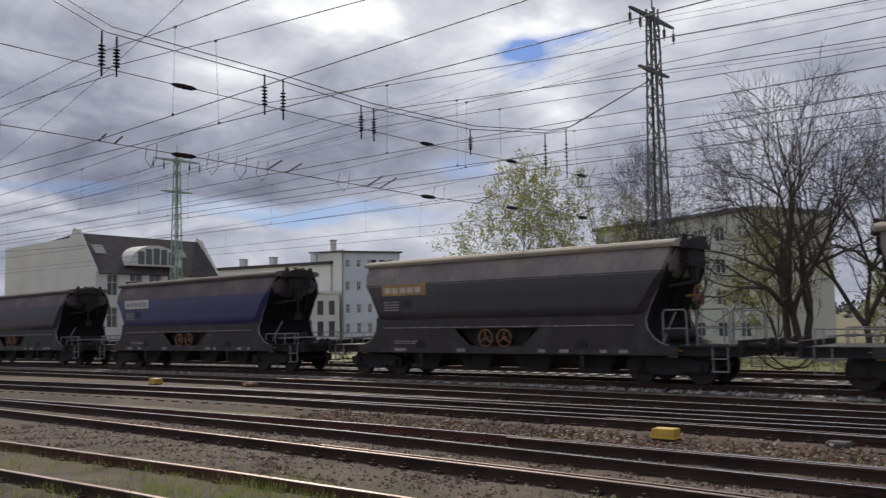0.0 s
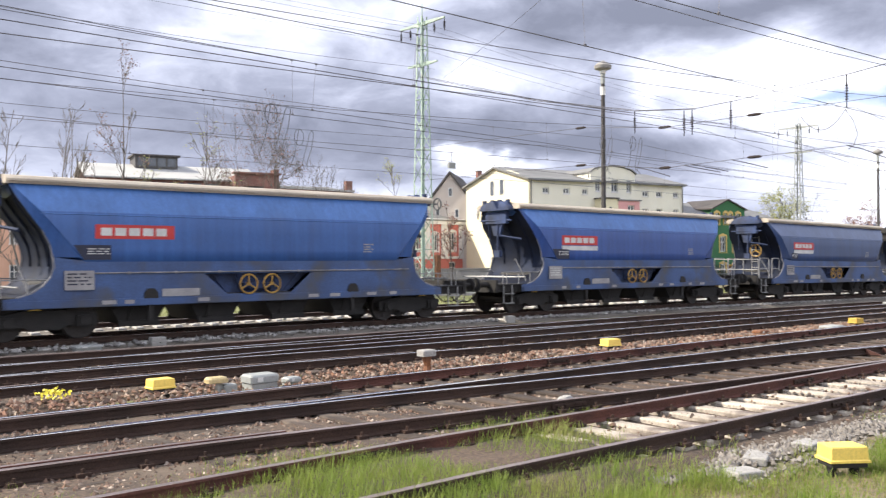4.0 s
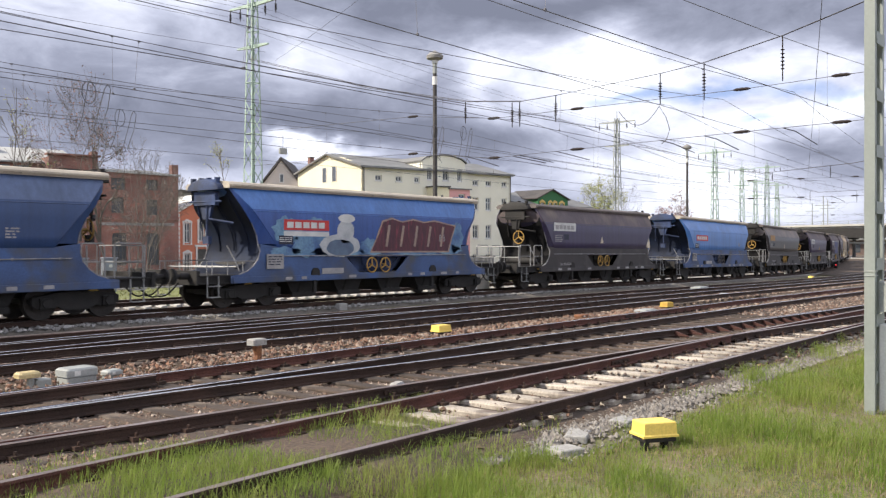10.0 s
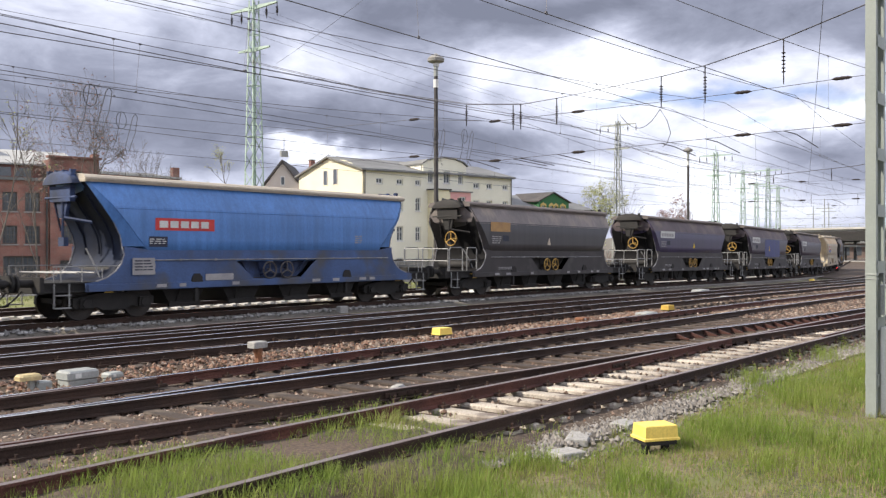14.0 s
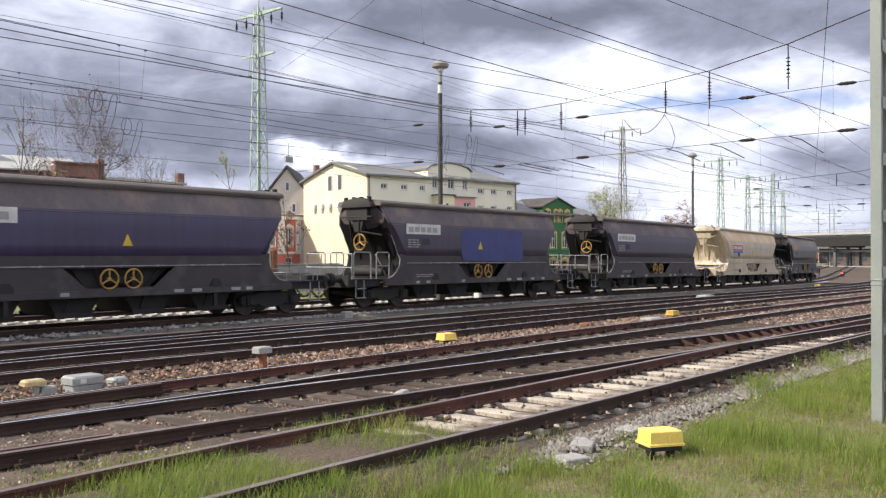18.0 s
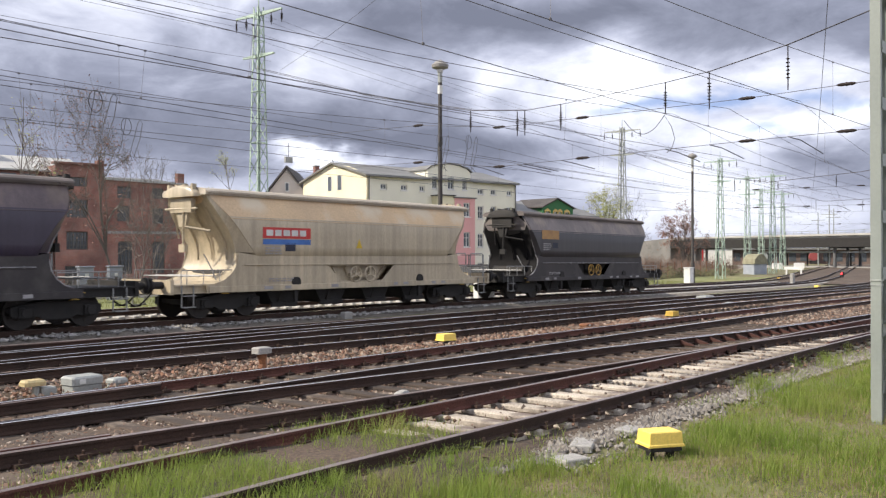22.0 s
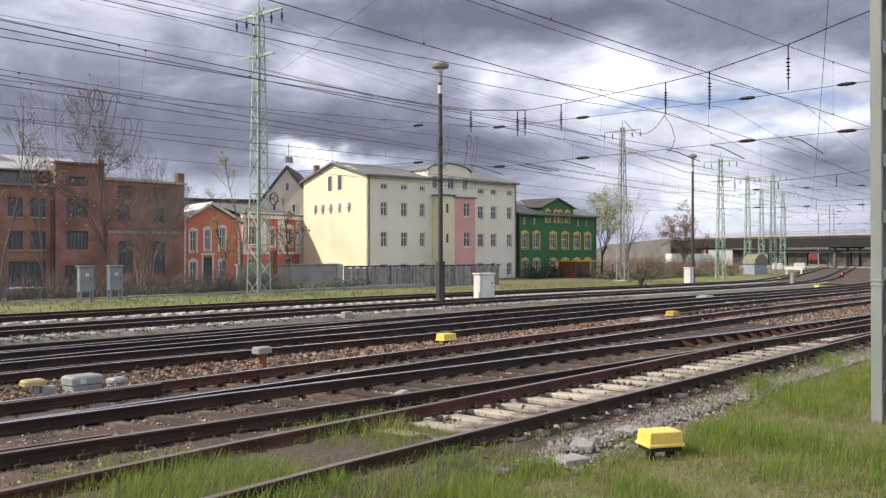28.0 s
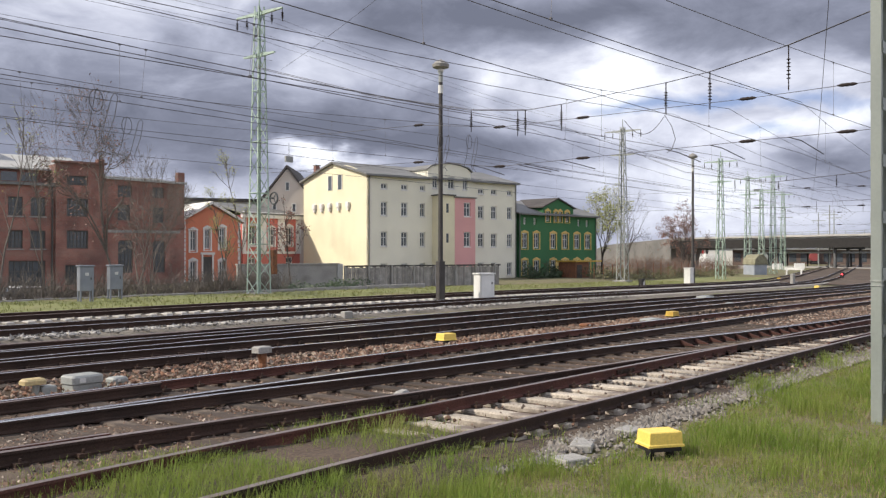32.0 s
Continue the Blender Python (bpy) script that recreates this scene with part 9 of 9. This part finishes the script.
    tree(128.6, 57.0, 11.6, 8.4, 35, BARK, "bare tree with reddish buds near the bridge", BUDRED, 2400, 0.22, leaf_size=0.14, levels=6)
    tree(139.0, 60.0, 10.0, 6.5, 39, BARK, "bare tree near the bridge ramp", BUDRED, 700, 0.16, leaf_size=0.14, levels=6)


def twig_band(name, x0, x1, y0, y1, n, h, m, label, seed, follow=False):
    rnd = random.Random(seed)
    g = Geo()
    for _ in range(n):
        x, y = rnd.uniform(x0, x1), rnd.uniform(y0, y1)
        z = ground_z(x, y) - 0.05
        p = Vector((x, y, z))
        d = Vector((rnd.gauss(0, 0.45), rnd.gauss(0, 0.45), 1)).normalized()
        ln = h * rnd.uniform(0.4, 1.15)
        q = p + d * ln * 0.55
        r = q + (d + Vector((rnd.gauss(0, 0.4), rnd.gauss(0, 0.4), 0.1))).normalized() * ln * 0.5
        g.tube([p, q, r], [0.018, 0.013, 0.006], 3)
        for _k in range(2):
            s = q + (d + Vector((rnd.gauss(0, 0.7), rnd.gauss(0, 0.7), 0))).normalized() * ln * 0.4
            g.tube([q, s], [0.010, 0.006], 3)
    tagged(part(name, quick(g, name), m), label, "shrub", kind="stuff")


def leaf_band(name, x0, x1, y0, y1, n, h, m, label, seed, size=0.12):
    rnd = random.Random(seed)
    g = Geo()
    for _ in range(n):
        x, y = rnd.uniform(x0, x1), rnd.uniform(y0, y1)
        lump = 0.5 + 0.8 * noise.noise(Vector((x * 0.5, y * 0.5, seed)))
        z = ground_z(x, y) + rnd.uniform(0, 1) * h * max(lump, 0.12)
        u = Vector((rnd.gauss(0, 1), rnd.gauss(0, 1), rnd.gauss(0, 1))).normalized()
        w = u.orthogonal().normalized()
        s = size * rnd.uniform(0.5, 1.3)
        p = Vector((x, y, z))
        g.face(p, p + (u + w * 0.5) * s, p + u * 1.7 * s, p + (u - w * 0.5) * s)
    tagged(part(name, quick(g, name), m), label, "shrub", kind="stuff")


def grass(name, n, place, h, m, label, seed, width=0.006, clump=1):
    """Curved tapering blades; place(rnd) gives (x, y, growth) or None."""
    rnd = random.Random(seed)
    g = Geo()
    done = 0
    tries = 0
    while done < n and tries < n * 8:
        tries += 1
        spot = place(rnd)
        if spot is None:
            continue
        x0, y0, k = spot
        for _ in range(clump):
            x, y = x0 + rnd.gauss(0, 0.05), y0 + rnd.gauss(0, 0.05)
            z = ground_z(x, y) + 0.02
            ln = h * k * rnd.uniform(0.5, 1.3)
            a = rnd.uniform(0, 6.28)
            c, s = math.cos(a), math.sin(a)
            bend_by = ln * (rnd.uniform(0.05, 0.45) if rnd.random() < 0.8 else rnd.uniform(0.5, 0.9))
            w = width * rnd.uniform(0.7, 1.5)
            b = len(g.v)
            for t in (0.0, 0.45, 0.8):
                ox, oy = c * bend_by * t * t, s * bend_by * t * t
                ww = w * (1 - t * 0.6)
                g.v += [(x + ox - s * ww, y + oy + c * ww, z + ln * t * (1 - 0.15 * t)), (x + ox + s * ww, y + oy - c * ww, z + ln * t * (1 - 0.15 * t))]
            g.v.append((x + c * bend_by, y + s * bend_by, z + ln * 0.86))
            g.f += [(b, b + 1, b + 3, b + 2), (b + 2, b + 3, b + 5, b + 4), (b + 4, b + 5, b + 6)]
            done += 1
    tagged(part(name, quick(g, name), m), label, "grass", kind="stuff")


def build_plants():
    def verge_near(rnd):
        x = rnd.uniform(1.5, 30.0)
        if rnd.random() > 1.25 - x / 34.0:
            return None
        y = rnd.uniform(-1.0, lerp_points(NEAR_L, x) - 0.25)
        if math.hypot(x - 9.27, y - 4.42) < 0.3 or math.hypot(x, y) < 3.2:
            return None
        k = max(-0.34, noise.noise(Vector((x * 0.45, y * 0.45, 2.0))) + 0.5 * noise.noise(Vector((x * 1.3, y * 1.3, 5.0))))
        rub = 1.0 if not (8.0 < x < 15.5 and y > 4.75 + 0.03 * (x - 8)) else -0.6
        if k + 0.35 * rub + 0.10 < rnd.random() * 0.6:
            return None
        return x, y, min(1.5, max(0.35, 0.75 + k * 0.9)) * (0.65 + 0.7 * rnd.random() ** 2)

    def between(rnd):
        x = rnd.triangular(-16.0, 9.5, 6.0)
        lo, hi = lerp_points(NEAR_L, x), lerp_points(NEAR_K, x)
        y = rnd.uniform(lo - 0.5, hi + 0.35)
        k = noise.noise(Vector((x * 0.7, y * 0.7, 7.0))) + (0.5 if x < 8.5 else -0.1)
        if k < rnd.uniform(-0.1, 0.5):
            return None
        return x, y, min(1.2, 0.75 + k * 0.6)

    def outer_left(rnd):
        x = rnd.uniform(-18.0, 3.0)
        y = rnd.uniform(1.0, lerp_points(NEAR_L, x) - 0.3)
        if math.hypot(x, y) < 3.0:
            return None
        return x, y, rnd.uniform(0.5, 1.0)

    grass("verge_grass", 85000, verge_near, 0.135, BLADE, "lush green grass beside the siding", 1, 0.003, 3)

    def tall(rnd):
        x = rnd.triangular(2.0, 26.0, 6.0)
        y = rnd.uniform(0.5, lerp_points(NEAR_L, x) - 0.1)
        if math.hypot(x - 9.27, y - 4.42) < 0.35 or math.hypot(x, y) < 3.6 or (8.0 < x < 13.0 and y > 4.6):
            return None
        k = noise.noise(Vector((x * 0.9, y * 0.9, 31.0)))
        return (x, y, min(1.3, 0.7 + k)) if k > 0.1 else None

    grass("tall_grass", 15000, tall, 0.30, BLADE, "taller tufts of bright grass by the siding", 9, 0.0028, 8)
    def cover(rnd):
        x = rnd.uniform(2.5, 24.0)
        if rnd.random() > 1.2 - x / 26.0:
            return None
        y = rnd.uniform(-0.8, lerp_points(NEAR_L, x) - 0.45)
        if math.hypot(x, y) < 3.4 or (8.0 < x < 15.5 and y > 4.75 + 0.03 * (x - 8)):
            return None
        return x, y, 0.5 + 0.6 * rnd.random()

    grass("low_grass", 60000, cover, 0.075, BLADE, "low fresh grass covering the soil", 21, 0.0032, 4)
    grass("low_straw", 34000, cover, 0.07, STRAW, "low dry stalks lying in the grass", 22, 0.003, 3)
    grass("verge_straw", 24000, verge_near, 0.10, STRAW, "dry stalks among the grass", 2, 0.0035, 3)
    grass("track_grass", 42000, between, 0.27, BLADE, "tufts of grass growing between the rails", 3, 0.0036, 7)
    grass("verge_grass", 6000, outer_left, 0.28, BLADE, "grass in the near left of the yard", 4, 0.006, 4)

    def weeds(rnd):
        x = rnd.uniform(-18, 24)
        lo, hi = lerp_points(T2_G, x) + 0.3, lerp_points(C_LO, x) - 0.5
        y = rnd.uniform(lo, hi)
        if noise.noise(Vector((x * 0.35, y * 0.8, 11.0))) < 0.12:
            return None
        return x, y, rnd.uniform(0.5, 1.0)

    grass("track_weeds", 5000, weeds, 0.10, mat("yellowing weed", (0.22, 0.21, 0.06), (0.17, 0.19, 0.05), 0.8, 0, 2, 10, 0.2, 0.0), "low yellowish weeds in the ballast", 5, 0.006, 4)

    def few(rnd):
        x = rnd.uniform(-12, 12)
        y = rnd.uniform(lerp_points(NEAR_K, x) + 0.15, lerp_points(DT_J, x) - 0.1)
        return (x, y, rnd.uniform(0.5, 1.1)) if noise.noise(Vector((x * 1.1, y, 21.0))) > 0.25 else None

    grass("track_grass", 2500, few, 0.2, BLADE, "sparse tufts beside the turnout rail", 6, 0.005, 6)
    def bank(rnd):
        x = rnd.uniform(-40, 90)
        y = rnd.uniform(31.0, 41.5)
        return x, y + bend(x), rnd.uniform(0.6, 1.2)
    grass("bank_grass", 26000, bank, 0.16, mat("bank grass blade", (0.19, 0.215, 0.065), (0.23, 0.23, 0.085), 0.7, 0, 0.4, 8, 0.2, 0.0, thin=0.3), "short grass on the bank", 7, 0.016, 3)
    rnd = random.Random(5)
    f = Geo()
    for _ in range(90):
        p = Vector((4.42 + rnd.gauss(0, 0.11), 14.35 + rnd.gauss(0, 0.07), zg(4.7) - 0.2 + rnd.uniform(0.06, 0.2)))
        u = Vector((rnd.gauss(0, 1), rnd.gauss(0, 1), 0.3)).normalized()
        w = u.orthogonal().normalized()
        f.face(p, p + (u + w) * 0.025, p + u * 0.05, p + (u - w) * 0.025)
    tagged(part("yellow_flowers", quick(f, "yellow_flowers"), mat("dandelion yellow", (0.85, 0.72, 0.04), (0.7, 0.6, 0.04), 0.6, 0, 3, 20, 0.1, 0.0)), "clump of bright yellow flowers in the ballast", "flower", kind="stuff")
    # Pale bark gives these twigs their sunlit tone.
    twig_band("bank_shrubs", 14, 38, 43.0, 46.5, 2600, 2.1, BARK_PALE, "brown leafless shrubs along the bank", 1)
    twig_band("bank_shrubs", -60, 14, 43.0, 46.0, 1300, 1.2, BARK, "brown leafless shrubs behind the siding", 2)
    twig_band("ramp_shrubs", 104, 140, 50, 60, 1500, 2.8, mat("reddish brush twig", (0.22, 0.15, 0.12), (0.16, 0.11, 0.09), 0.9, 0, 2, 10, 0.3, 0.0), "reddish brown brush before the bridge ramp", 3)
    leaf_band("bank_ivy", 24, 46, 43.2, 46.0, 7000, 0.9, EVERGREEN, "dark green ivy and undergrowth at the bank's edge", 4)
    leaf_band("house_shrubs", 78, 88, 50.5, 52.5, 4500, 2.0, EVERGREEN, "dark green bushes before the green house", 5, 0.16)
    leaf_band("bank_weeds", -60, 24, 43.2, 46.0, 5000, 0.6, BUD, "young weeds behind the siding", 6)
    leaf_band("fence_shrubs", 84, 124, 46.0, 49.0, 5000, 1.6, mat("olive brush leaf", (0.12, 0.12, 0.05), (0.09, 0.08, 0.04), 0.8, 0, 2, 10, 0.2, 0.0), "olive brush along the wire fence", 7, 0.14)
    # low wooded horizon
    rnd = random.Random(9)
    g = Geo()
    for _ in range(9000):
        a = rnd.uniform(-1.75, 1.75)
        d = rnd.uniform(300, 420)
        x, y = d * math.sin(a), d * math.cos(a)
        top = 5.0 + 2.5 * noise.noise(Vector((a * 14, 0, 3))) + 1.0 * noise.noise(Vector((a * 60, 0, 8)))
        z = -1.6 + rnd.uniform(0, 1) * top
        s = rnd.uniform(0.8, 1.8)
        u = Vector((rnd.gauss(0, 1), rnd.gauss(0, 1), rnd.gauss(0, 1))).normalized()
        w = u.orthogonal().normalized()
        p = Vector((x, y, z))
        g.face(p, p + (u + w * 0.6) * s, p + u * 1.6 * s, p + (u - w * 0.6) * s)
    tagged(part("distant_woods", quick(g, "distant_woods"), mat("hazy woodland", (0.13, 0.15, 0.12), (0.10, 0.11, 0.10), 0.95, 0, 0.05, 0.5, 0.2, 0.0)), "low hazy woods along the horizon", "wood", kind="stuff")


build_trees()
build_plants()


motions()
